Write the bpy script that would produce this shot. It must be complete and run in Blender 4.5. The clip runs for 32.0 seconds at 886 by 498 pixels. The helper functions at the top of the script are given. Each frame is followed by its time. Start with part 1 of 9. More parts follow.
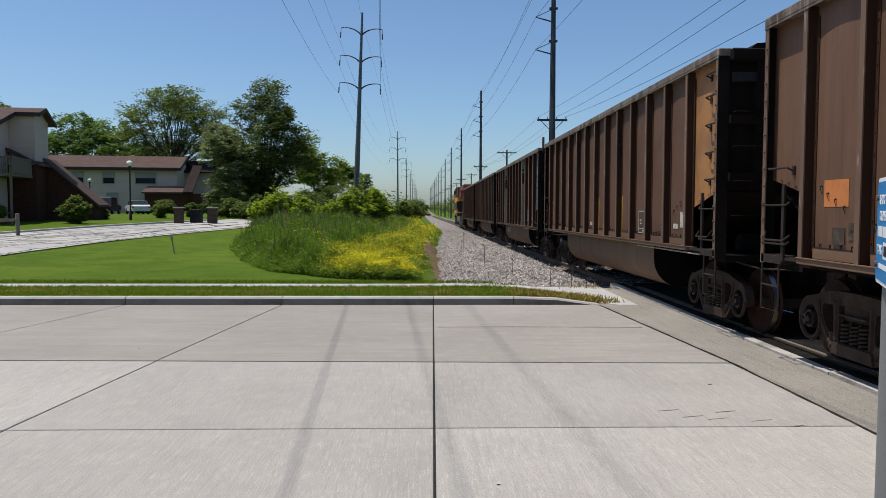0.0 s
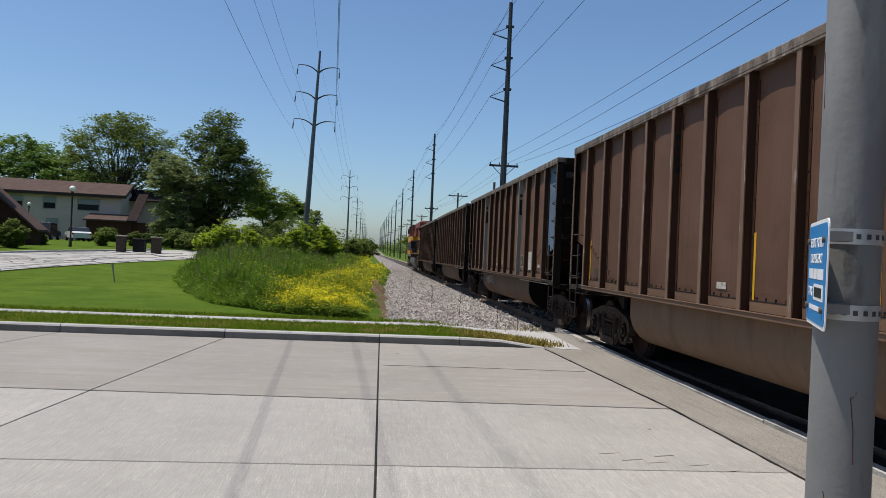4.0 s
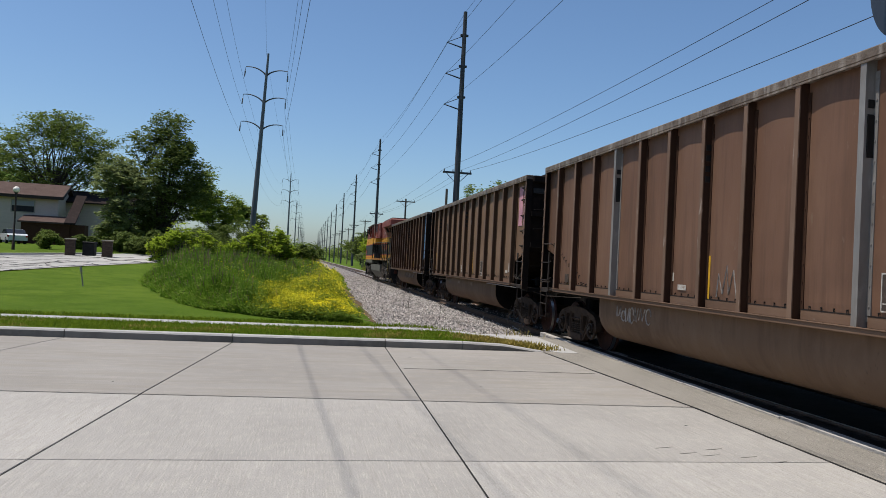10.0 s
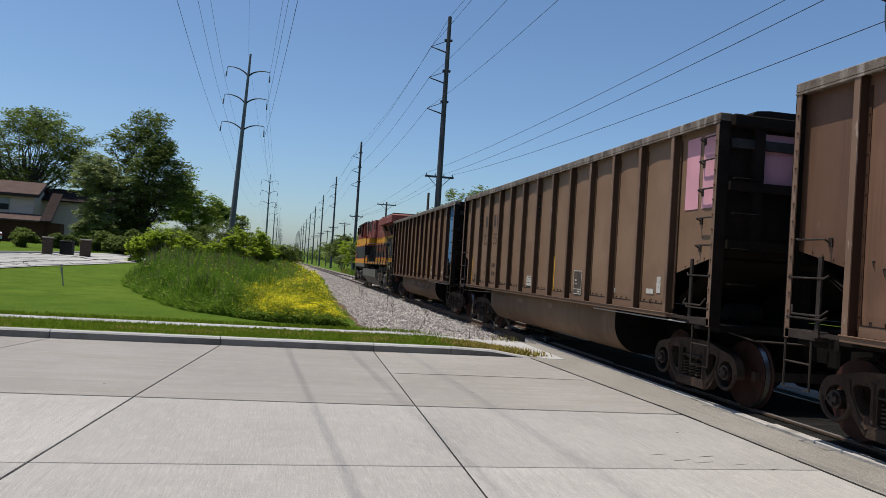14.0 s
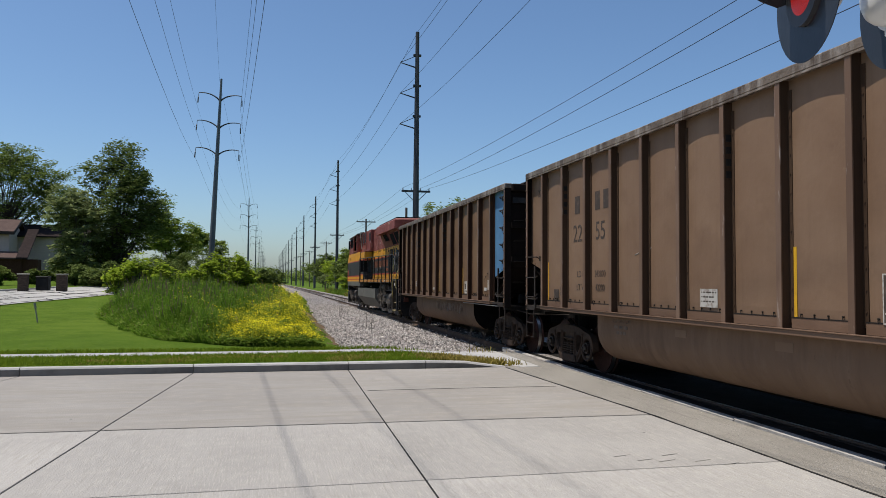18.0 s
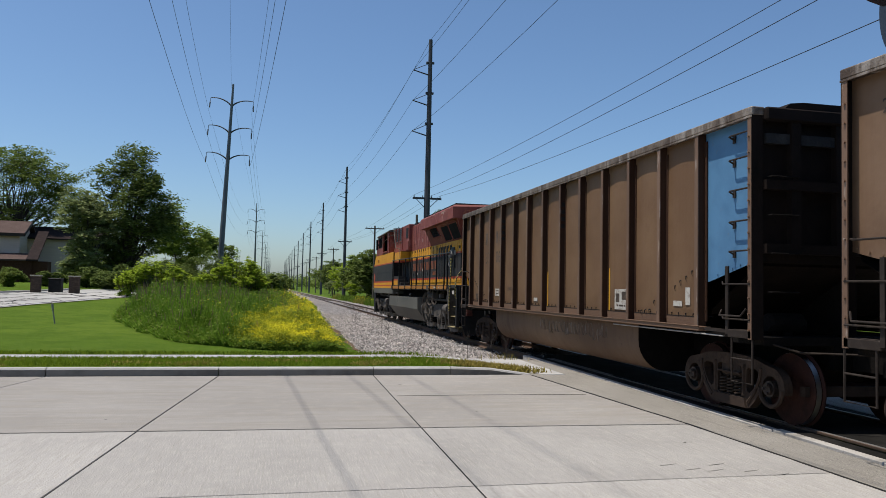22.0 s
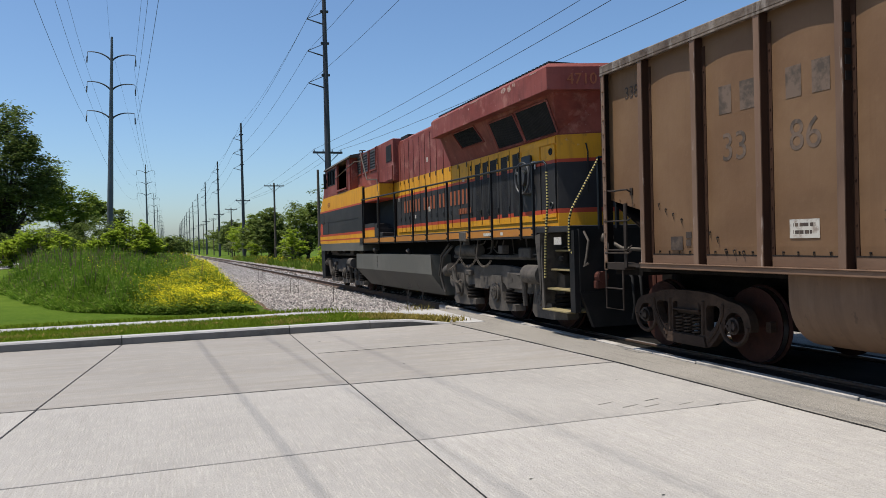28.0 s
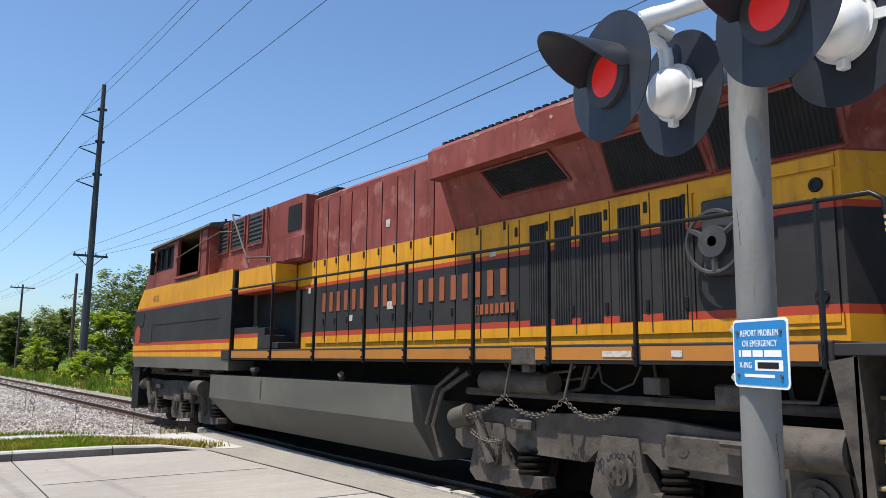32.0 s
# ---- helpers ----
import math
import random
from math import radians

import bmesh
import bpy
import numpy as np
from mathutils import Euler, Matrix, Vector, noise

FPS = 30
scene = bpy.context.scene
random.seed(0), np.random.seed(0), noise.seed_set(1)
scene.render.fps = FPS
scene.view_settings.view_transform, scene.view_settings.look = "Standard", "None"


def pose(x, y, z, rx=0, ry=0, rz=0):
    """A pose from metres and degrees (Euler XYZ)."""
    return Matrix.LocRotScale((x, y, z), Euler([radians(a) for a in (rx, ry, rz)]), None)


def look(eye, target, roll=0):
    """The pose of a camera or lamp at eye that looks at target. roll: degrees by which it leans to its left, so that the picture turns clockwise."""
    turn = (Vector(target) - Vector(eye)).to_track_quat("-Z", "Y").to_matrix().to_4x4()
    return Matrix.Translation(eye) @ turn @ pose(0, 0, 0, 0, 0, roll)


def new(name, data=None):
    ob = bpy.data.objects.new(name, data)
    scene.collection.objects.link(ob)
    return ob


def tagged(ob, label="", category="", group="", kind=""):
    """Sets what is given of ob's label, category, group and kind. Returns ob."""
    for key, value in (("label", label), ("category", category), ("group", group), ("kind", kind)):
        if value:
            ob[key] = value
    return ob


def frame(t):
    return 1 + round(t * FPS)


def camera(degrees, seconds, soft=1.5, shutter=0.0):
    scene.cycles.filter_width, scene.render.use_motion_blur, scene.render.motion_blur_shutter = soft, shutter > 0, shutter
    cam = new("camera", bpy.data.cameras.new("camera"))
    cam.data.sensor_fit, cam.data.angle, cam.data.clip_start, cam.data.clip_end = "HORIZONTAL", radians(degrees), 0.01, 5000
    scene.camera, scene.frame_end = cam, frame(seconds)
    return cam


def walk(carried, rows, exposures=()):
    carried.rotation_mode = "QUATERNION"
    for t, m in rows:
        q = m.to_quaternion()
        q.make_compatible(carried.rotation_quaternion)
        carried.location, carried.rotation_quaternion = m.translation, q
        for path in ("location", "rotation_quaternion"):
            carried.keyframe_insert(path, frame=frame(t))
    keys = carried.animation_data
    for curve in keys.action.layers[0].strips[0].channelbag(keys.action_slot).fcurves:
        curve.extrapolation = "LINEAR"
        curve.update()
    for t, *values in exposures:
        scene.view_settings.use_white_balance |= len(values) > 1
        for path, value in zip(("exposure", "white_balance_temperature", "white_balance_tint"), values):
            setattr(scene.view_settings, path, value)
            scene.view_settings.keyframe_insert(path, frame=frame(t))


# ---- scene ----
# ------------------------------------------------------------ camera and its way
cam = camera(60.5, 32.0, 0.7)
PATH = [
    (0, (0.289, -0.062, 1.821), (0.347, 1.934, 1.707), 0.2),
    (0.5, (0.289, -0.076, 1.819), (0.336, 1.922, 1.738), -0.6),
    (1, (0.285, -0.105, 1.797), (0.401, 1.892, 1.768), 0.7),
    (1.5, (0.268, -0.118, 1.792), (0.397, 1.878, 1.773), 1.6),
    (2, (0.27, -0.099, 1.789), (0.415, 1.896, 1.777), 2.0),
    (2.5, (0.271, -0.101, 1.79), (0.422, 1.894, 1.787), 2.1),
    (3, (0.271, -0.084, 1.785), (0.43, 1.91, 1.785), 2.1),
    (3.5, (0.277, -0.09, 1.786), (0.453, 1.903, 1.786), 2.4),
    (5.5, (0.265, -0.11, 1.767), (0.484, 1.878, 1.75), 2.9),
    (6, (0.26, -0.103, 1.775), (0.482, 1.885, 1.754), 3.2),
    (6.5, (0.326, -0.164, 1.752), (0.259, 1.834, 1.703), 3.0),
    (7, (0.326, -0.455, 1.79), (-0.251, 1.453, 1.622), 0.7),
    (7.5, (0.142, -0.429, 1.756), (-0.166, 1.539, 1.581), 1.4),
    (8, (-0.112, -0.155, 1.699), (-0.084, 1.832, 1.471), 4.1),
    (8.5, (-0.277, -0.125, 1.672), (-0.201, 1.856, 1.405), 5.4),
    (9, (-0.613, -0.162, 1.68), (-0.378, 1.798, 1.358), 4.7),
    (9.5, (-0.728, -0.29, 1.778), (-0.451, 1.688, 1.688), 4.6),
    (10, (-1.02, -0.322, 1.745), (-0.667, 1.646, 1.765), 3.0),
    (10.5, (-1.141, -0.346, 1.762), (-0.746, 1.615, 1.749), 2.5),
    (11, (-1.183, -0.325, 1.786), (-0.758, 1.629, 1.771), 2.4),
    (11.5, (-1.242, -0.313, 1.737), (-0.813, 1.641, 1.74), 2.4),
    (12, (-1.253, -0.306, 1.733), (-0.829, 1.648, 1.741), 2.6),
    (12.5, (-1.262, -0.323, 1.736), (-0.848, 1.634, 1.75), 3.0),
    (13, (-1.242, -0.33, 1.76), (-0.834, 1.628, 1.777), 3.6),
    (13.5, (-1.235, -0.33, 1.757), (-0.827, 1.627, 1.781), 3.9),
    (14, (-1.241, -0.337, 1.761), (-0.833, 1.62, 1.794), 3.8),
    (14.5, (-1.249, -0.368, 1.753), (-0.842, 1.589, 1.798), 3.7),
    (15, (-1.232, -0.361, 1.74), (-0.826, 1.597, 1.794), 3.3),
    (15.5, (-1.175, -0.361, 1.746), (-0.767, 1.596, 1.813), 3.0),
    (17.5, (-0.978, -0.458, 1.787), (-0.528, 1.489, 1.855), 1.0),
    (18, (-0.973, -0.482, 1.788), (-0.525, 1.466, 1.857), 0.5),
    (18.5, (-0.967, -0.461, 1.783), (-0.519, 1.487, 1.854), 0.4),
    (19, (-0.974, -0.454, 1.789), (-0.521, 1.493, 1.858), 0.4),
    (19.5, (-0.968, -0.469, 1.781), (-0.514, 1.477, 1.856), 0.3),
    (20, (-0.992, -0.467, 1.781), (-0.538, 1.479, 1.861), 0.5),
    (20.5, (-1.046, -0.433, 1.775), (-0.595, 1.514, 1.862), 0.9),
    (21, (-1.238, -0.375, 1.738), (-0.787, 1.571, 1.837), 1.2),
    (21.5, (-1.33, -0.328, 1.731), (-0.888, 1.62, 1.829), 1.2),
    (22, (-1.357, -0.326, 1.738), (-0.923, 1.624, 1.828), 1.3),
    (22.5, (-1.357, -0.318, 1.727), (-0.924, 1.633, 1.803), 1.4),
    (23, (-1.347, -0.283, 1.723), (-0.9, 1.667, 1.732), 2.0),
    (23.5, (-1.368, -0.263, 1.707), (-0.908, 1.683, 1.699), 2.7),
    (24, (-1.283, -0.26, 1.738), (-0.844, 1.691, 1.711), 3.4),
    (24.5, (-1.206, -0.202, 1.817), (-0.775, 1.751, 1.854), 3.7),
    (25, (-1.174, -0.194, 1.859), (-0.736, 1.756, 1.946), 1.8),
    (25.5, (-1.316, -0.127, 1.822), (-0.75, 1.784, 1.983), 1.0),
    (26, (-1.411, 0.001, 1.746), (-0.829, 1.909, 1.892), -0.7),
    (26.5, (-1.51, -0.024, 1.713), (-0.892, 1.878, 1.705), -1.1),
    (28.5, (-1.464, 0.158, 1.662), (-0.736, 2.021, 1.634), -0.7),
    (29, (-1.435, 0.137, 1.708), (-0.644, 1.973, 1.754), -0.3),
    (29.5, (-1.434, 0.155, 1.697), (-0.62, 1.98, 1.779), 0.1),
    (30, (-1.426, 0.158, 1.712), (-0.564, 1.958, 1.841), 0.7),
    (30.5, (-1.396, 0.184, 1.757), (-0.441, 1.926, 1.989), 0.8),
    (31, (-1.384, 0.157, 1.757), (-0.352, 1.851, 2.009), 0.7),
    (31.5, (-1.36, 0.1, 1.748), (-0.244, 1.739, 2.016), 0.7),
    (32, (-1.336, 0.064, 1.734), (-0.162, 1.659, 2.012), 0.9),
]
EXPOSURE = [(0, 0.0), (6, 0.0), (26, 0.0), (29, 0.30), (30, 0.36), (31, 0.38), (32, 0.54)]
walk(cam, [(t, look(eye, target, roll)) for t, eye, target, roll in PATH], EXPOSURE)

# ------------------------------------------------------------ daylight
SUN = Vector((-0.33, 0.06, 0.90)).normalized()
world = bpy.data.worlds.new("daylight")
scene.world = world
world.use_nodes = True
wn = world.node_tree
sky = wn.nodes.new("ShaderNodeTexSky")
sky.sky_type = "NISHITA"
sky.sun_disc = False
sky.sun_elevation = math.asin(SUN.z)
sky.sun_rotation = math.atan2(SUN.x, SUN.y)
sky.altitude = 200
sky.air_density, sky.dust_density, sky.ozone_density = 0.95, 1.1, 6.5
wn.nodes["Background"].inputs["Strength"].default_value = 0.126
hue = wn.nodes.new("ShaderNodeMix")
hue.data_type, hue.blend_type = "RGBA", "MULTIPLY"
hue.inputs["Factor"].default_value = 1.0
hue.inputs[7].default_value = (0.95, 1.0, 1.0, 1)         # a slightly cooler air than the model's
wn.links.new(sky.outputs["Color"], hue.inputs[6])
wn.links.new(hue.outputs[2], wn.nodes["Background"].inputs["Color"])
sun = new("sun", bpy.data.lights.new("sun", "SUN"))
sun.data.energy, sun.data.angle, sun.data.color = 4.9, radians(0.53), (1.0, 0.945, 0.86)
sun.matrix_world = look(SUN * 200, (0, 0, 0))


# ------------------------------------------------------------ geometry helpers
class Geo:
    """Faces gathered for one mesh."""

    def __init__(self):
        self.v, self.f, self.m = [], [], []

    def face(self, pts, mi=0):
        n = len(self.v)
        self.v += [tuple(p) for p in pts]
        self.f.append(tuple(range(n, n + len(pts))))
        self.m.append(mi)
        return self

    def add(self, pts, faces, mi=0):
        n = len(self.v)
        self.v += [tuple(p) for p in pts]
        self.f += [tuple(n + i for i in f) for f in faces]
        self.m += [mi] * len(faces)
        return self

    def box(self, x0, x1, y0, y1, z0, z1, bev=0.0, mi=0):
        b = min(bev, (x1 - x0) / 2.1, (y1 - y0) / 2.1, (z1 - z0) / 2.1)
        if b <= 0:
            p = [(x, y, z) for z in (z0, z1) for y in (y0, y1) for x in (x0, x1)]
            return self.add(p, [(0, 2, 3, 1), (4, 5, 7, 6), (0, 1, 5, 4), (2, 6, 7, 3), (0, 4, 6, 2), (1, 3, 7, 5)], mi)
        lo, hi = (x0, y0, z0), (x1, y1, z1)
        pts, idx = [], {}
        for cx in (0, 1):
            for cy in (0, 1):
                for cz in (0, 1):
                    c = (cx, cy, cz)
                    for ax in range(3):
                        p = []
                        for k in range(3):
                            e = hi[k] if c[k] else lo[k]
                            p.append(e if k == ax else e + (-b if c[k] else b))
                        idx[c, ax] = len(pts)
                        pts.append(p)
        faces = []
        for ax in range(3):
            o = [k for k in range(3) if k != ax]
            for s in (0, 1):
                ring = []
                for q in ((0, 0), (1, 0), (1, 1), (0, 1)):
                    c = [0, 0, 0]
                    c[ax], c[o[0]], c[o[1]] = s, q[0], q[1]
                    ring.append(idx[tuple(c), ax])
                flip = (s == 0) != (ax == 1)
                faces.append(tuple(ring[::-1]) if flip else tuple(ring))
            for qa in (0, 1):
                for qb in (0, 1):
                    c0, c1 = [0, 0, 0], [0, 0, 0]
                    c0[o[0]] = c1[o[0]] = qa
                    c0[o[1]] = c1[o[1]] = qb
                    c0[ax], c1[ax] = 0, 1
                    c0, c1 = tuple(c0), tuple(c1)
                    r = (idx[c0, o[0]], idx[c1, o[0]], idx[c1, o[1]], idx[c0, o[1]])
                    faces.append(r if (qa == qb) != (ax == 1) else r[::-1])
        for c in [(a, bb, d) for a in (0, 1) for bb in (0, 1) for d in (0, 1)]:
            r = (idx[c, 0], idx[c, 1], idx[c, 2])
            faces.append(r if sum(c) % 2 else r[::-1])
        return self.add(pts, faces, mi)

    def loft(self, rings, close=True, caps=True, mi=0):
        """Rings of equal count of points, joined one to the next."""
        n = len(rings[0])
        pts = [p for r in rings for p in r]
        faces = []
        for i in range(len(rings) - 1):
            for j in range(n if close else n - 1):
                k = (j + 1) % n
                faces.append((i * n + j, i * n + k, (i + 1) * n + k, (i + 1) * n + j))
        if caps:
            faces.append(tuple(range(n))[::-1])
            faces.append(tuple(range((len(rings) - 1) * n, len(rings) * n)))
        return self.add(pts, faces, mi)

    def tube(self, pts, r, n=8, caps=True, mi=0):
        """A round bar along pts; r one radius or one for each point."""
        pts = [Vector(p) for p in pts]
        rs = r if isinstance(r, (list, tuple)) else [r] * len(pts)
        rings, side = [], None
        for i, p in enumerate(pts):
            d = (pts[min(i + 1, len(pts) - 1)] - pts[max(i - 1, 0)]).normalized()
            if side is None:
                side = d.cross(Vector((0, 0, 1)) if abs(d.z) < 0.9 else Vector((1, 0, 0))).normalized()
            side = (side - d * side.dot(d)).normalized()
            up = d.cross(side)
            rings.append([p + (side * math.cos(a) + up * math.sin(a)) * rs[i] for a in [math.tau * k / n for k in range(n)]])
        return self.loft(rings, caps=caps, mi=mi)

    def prism(self, outline, axis, a, b, mi=0):
        """A flat outline swept along an axis from a to b; outline in the two other axes, in order."""
        def put(p, s):
            q = list(p)
            q.insert("xyz".index(axis), s)
            return q
        return self.loft([[put(p, a) for p in outline], [put(p, b) for p in outline]], mi=mi)

    def plate(self, loops, x0, x1):
        """A flat casting across x: the first loop of (y, z) is its rim, the others are openings."""
        bm = bmesh.new()
        for loop in loops:
            ring = [bm.verts.new((x0, a, b)) for a, b in loop]
            for i, v in enumerate(ring):
                bm.edges.new((v, ring[i - 1]))
        bmesh.ops.triangle_fill(bm, use_beauty=True, edges=bm.edges[:])
        ext = bmesh.ops.extrude_face_region(bm, geom=bm.faces[:])
        for v in ext["geom"]:
            if isinstance(v, bmesh.types.BMVert):
                v.co.x = x1
        bmesh.ops.recalc_face_normals(bm, faces=bm.faces[:])
        bm.verts.index_update()
        self.add([v.co.copy() for v in bm.verts], [tuple(v.index for v in f.verts) for f in bm.faces])
        bm.free()

    def disc(self, c, axis, r, t, n=24, mi=0, r2=None):
        """A round plate from c along axis by t."""
        c, d = Vector(c), Vector(axis).normalized()
        return self.tube([c, c + d * t], [r, r if r2 is None else r2], n, mi=mi)

    def torus(self, c, axis, R, r, n=24, k=6, a0=0.0, a1=math.tau, mi=0):
        c, d = Vector(c), Vector(axis).normalized()
        s = d.cross(Vector((0, 0, 1)) if abs(d.z) < 0.9 else Vector((1, 0, 0))).normalized()
        u = d.cross(s)
        full = abs(a1 - a0 - math.tau) < 1e-6
        rings = []
        for i in range(n + 1):
            a = a0 + (a1 - a0) * i / n
            o = s * math.cos(a) + u * math.sin(a)
            rings.append([c + o * (R + r * math.cos(b)) + d * (r * math.sin(b)) for b in [math.tau * j / k for j in range(k)]])
        return self.loft(rings, caps=not full, mi=mi)

    def sphere(self, c, r, sx=1, sy=1, sz=1, n=12, m=8, mi=0):
        rings = []
        for i in range(m + 1):
            a = math.pi * i / m
            rr = max(math.sin(a), 1e-3)
            rings.append([(c[0] + r * sx * rr * math.cos(b), c[1] + r * sy * rr * math.sin(b), c[2] - r * sz * math.cos(a)) for b in [math.tau * j / n for j in range(n)]])
        return self.loft(rings, mi=mi)

    def mesh(self, name, mats, smooth=None):
        me = bpy.data.meshes.new(name)
        me.from_pydata(self.v, [], self.f)
        for mt in mats:
            me.materials.append(mt)
        if len(mats) > 1:
            me.polygons.foreach_set("material_index", self.m)
        if smooth is not None:
            bm = bmesh.new()
            bm.from_mesh(me)
            bmesh.ops.remove_doubles(bm, verts=bm.verts, dist=1e-5)
            lim = radians(smooth)
            for fa in bm.faces:
                fa.smooth = True
            for e in bm.edges:
                e.smooth = len(e.link_faces) == 2 and e.calc_face_angle(3.2) < lim
            bm.to_mesh(me)
            bm.free()
        me.update()
        return me


def part(name, geo, material, parent=None, label="", smooth=None, at=None):
    """One mesh object, under a thing or a part."""
    me = geo if isinstance(geo, bpy.types.Mesh) else geo.mesh(name, material if isinstance(material, (list, tuple)) else [material], smooth)
    ob = new(name, me)
    if parent is not None:
        ob.parent = parent
    if at is not None:
        ob.matrix_basis = at
    if label:
        ob["label"] = label
    return ob


def thing(name, label, category, group="", kind="", at=None):
    ob = new(name)
    ob.empty_display_size = 0.2
    if at is not None:
        ob.matrix_basis = at
    return tagged(ob, label, category, group, kind)


# ------------------------------------------------------------ materials
def material(name, base, rough=0.7, metal=0.0, spots=(), bump=0.0, bump_scale=40.0, stretch=(1, 1, 1), vary=0.0, spec=0.28, island=0.0):
    """spots: rows of (colour, scale, low, high, amount): blotches of another colour over the base where noise lies between low and high, drawn out by a sixth value.
    vary: lightness that differs from object to object; island: from piece to piece of one mesh."""
    m = bpy.data.materials.new(name)
    m.use_nodes = True
    nt = m.node_tree
    b = nt.nodes["Principled BSDF"]
    b.inputs["Roughness"].default_value = rough
    b.inputs["Metallic"].default_value = metal
    b.inputs["Specular IOR Level"].default_value = spec
    tc = nt.nodes.new("ShaderNodeTexCoord")
    mp = nt.nodes.new("ShaderNodeMapping")
    mp.inputs["Scale"].default_value = stretch
    nt.links.new(tc.outputs["Object"], mp.inputs["Vector"])
    rgb = nt.nodes.new("ShaderNodeRGB")
    rgb.outputs[0].default_value = (*base, 1)
    col = rgb.outputs[0]
    info = None
    if vary or spots:
        info = nt.nodes.new("ShaderNodeObjectInfo")
    for colour, scale, low, high, amount, *own in spots:
        nz = nt.nodes.new("ShaderNodeTexNoise")
        nz.noise_dimensions = "4D"
        nz.inputs["Scale"].default_value = scale
        nz.inputs["Detail"].default_value = 5
        nz.inputs["Roughness"].default_value = 0.6
        place = mp
        if own:
            place = nt.nodes.new("ShaderNodeMapping")
            place.inputs["Scale"].default_value = own[0]
            nt.links.new(tc.outputs["Object"], place.inputs["Vector"])
        nt.links.new(place.outputs["Vector"], nz.inputs["Vector"])
        mul = nt.nodes.new("ShaderNodeMath")
        mul.operation = "MULTIPLY"
        mul.inputs[1].default_value = 40
        nt.links.new(info.outputs["Random"], mul.inputs[0])
        nt.links.new(mul.outputs[0], nz.inputs["W"])
        mr = nt.nodes.new("ShaderNodeMapRange")
        mr.inputs["From Min"].default_value, mr.inputs["From Max"].default_value = low, high
        mr.inputs["To Max"].default_value = amount
        nt.links.new(nz.outputs["Fac"], mr.inputs["Value"])
        mx = nt.nodes.new("ShaderNodeMix")
        mx.data_type = "RGBA"
        mx.inputs["B"].default_value = (0, 0, 0, 1)
        nt.links.new(mr.outputs["Result"], mx.inputs["Factor"])
        nt.links.new(col, mx.inputs[6])
        mx.inputs[7].default_value = (*colour, 1)
        col = mx.outputs[2]
    for on, sock in ((vary, None if not vary else info.outputs["Random"]), (island, None)):
        if on:
            if sock is None:
                sock = nt.nodes.new("ShaderNodeNewGeometry").outputs["Random Per Island"]
            mr = nt.nodes.new("ShaderNodeMapRange")
            mr.inputs["To Min"].default_value, mr.inputs["To Max"].default_value = 1 - on, 1 + on
            nt.links.new(sock, mr.inputs["Value"])
            hs = nt.nodes.new("ShaderNodeHueSaturation")
            nt.links.new(mr.outputs["Result"], hs.inputs["Value"])
            nt.links.new(col, hs.inputs["Color"])
            col = hs.outputs["Color"]
    nt.links.new(col, b.inputs["Base Color"])
    if bump:
        nz = nt.nodes.new("ShaderNodeTexNoise")
        nz.inputs["Scale"].default_value = bump_scale
        nz.inputs["Detail"].default_value = 4
        nt.links.new(mp.outputs["Vector"], nz.inputs["Vector"])
        bp = nt.nodes.new("ShaderNodeBump")
        bp.inputs["Strength"].default_value = min(1.0, bump)
        bp.inputs["Distance"].default_value = 0.02
        nt.links.new(nz.outputs["Fac"], bp.inputs["Height"])
        nt.links.new(bp.outputs["Normal"], b.inputs["Normal"])
    return m


def leafy(name, a, b, through_light=0.35):
    """Foliage: two greens mixed from leaf to leaf, with some light shining through."""
    m = bpy.data.materials.new(name)
    m.use_nodes = True
    nt = m.node_tree
    bs = nt.nodes["Principled BSDF"]
    bs.inputs["Roughness"].default_value = 0.7
    bs.inputs["Specular IOR Level"].default_value = 0.08
    ge = nt.nodes.new("ShaderNodeNewGeometry")
    mx = nt.nodes.new("ShaderNodeMix")
    mx.data_type = "RGBA"
    mx.inputs[6].default_value, mx.inputs[7].default_value = (*a, 1), (*b, 1)
    nt.links.new(ge.outputs["Random Per Island"], mx.inputs["Factor"])
    nt.links.new(mx.outputs[2], bs.inputs["Base Color"])
    tr = nt.nodes.new("ShaderNodeBsdfTranslucent")
    nt.links.new(mx.outputs[2], tr.inputs["Color"])
    ms = nt.nodes.new("ShaderNodeMixShader")
    ms.inputs[0].default_value = through_light
    nt.links.new(bs.outputs[0], ms.inputs[1])
    nt.links.new(tr.outputs[0], ms.inputs[2])
    nt.links.new(ms.outputs[0], nt.nodes["Material Output"].inputs["Surface"])
    return m


CONCRETE = material("concrete", (0.3532, 0.332, 0.3064), 0.9, 0, [((0.2842, 0.268, 0.2475), 0.5, 0.4, 0.65, 0.8), ((0.4265, 0.396, 0.3516), 6, 0.5, 0.75, 0.5), ((0.2711, 0.251, 0.2221), 7, 0.5, 0.68, 0.6, (5, 0.22, 1)), ((0.4545, 0.423, 0.3726), 18, 0.53, 0.66, 0.6, (4, 0.25, 1)), ((0.2101, 0.193, 0.1716), 70, 0.52, 0.66, 0.55), ((0.5208, 0.487, 0.4384), 55, 0.60, 0.70, 0.6), ((0.1107, 0.102, 0.09178), 26, 0.70, 0.76, 0.7)], 0.5, 60, vary=0.07, spec=0.12)
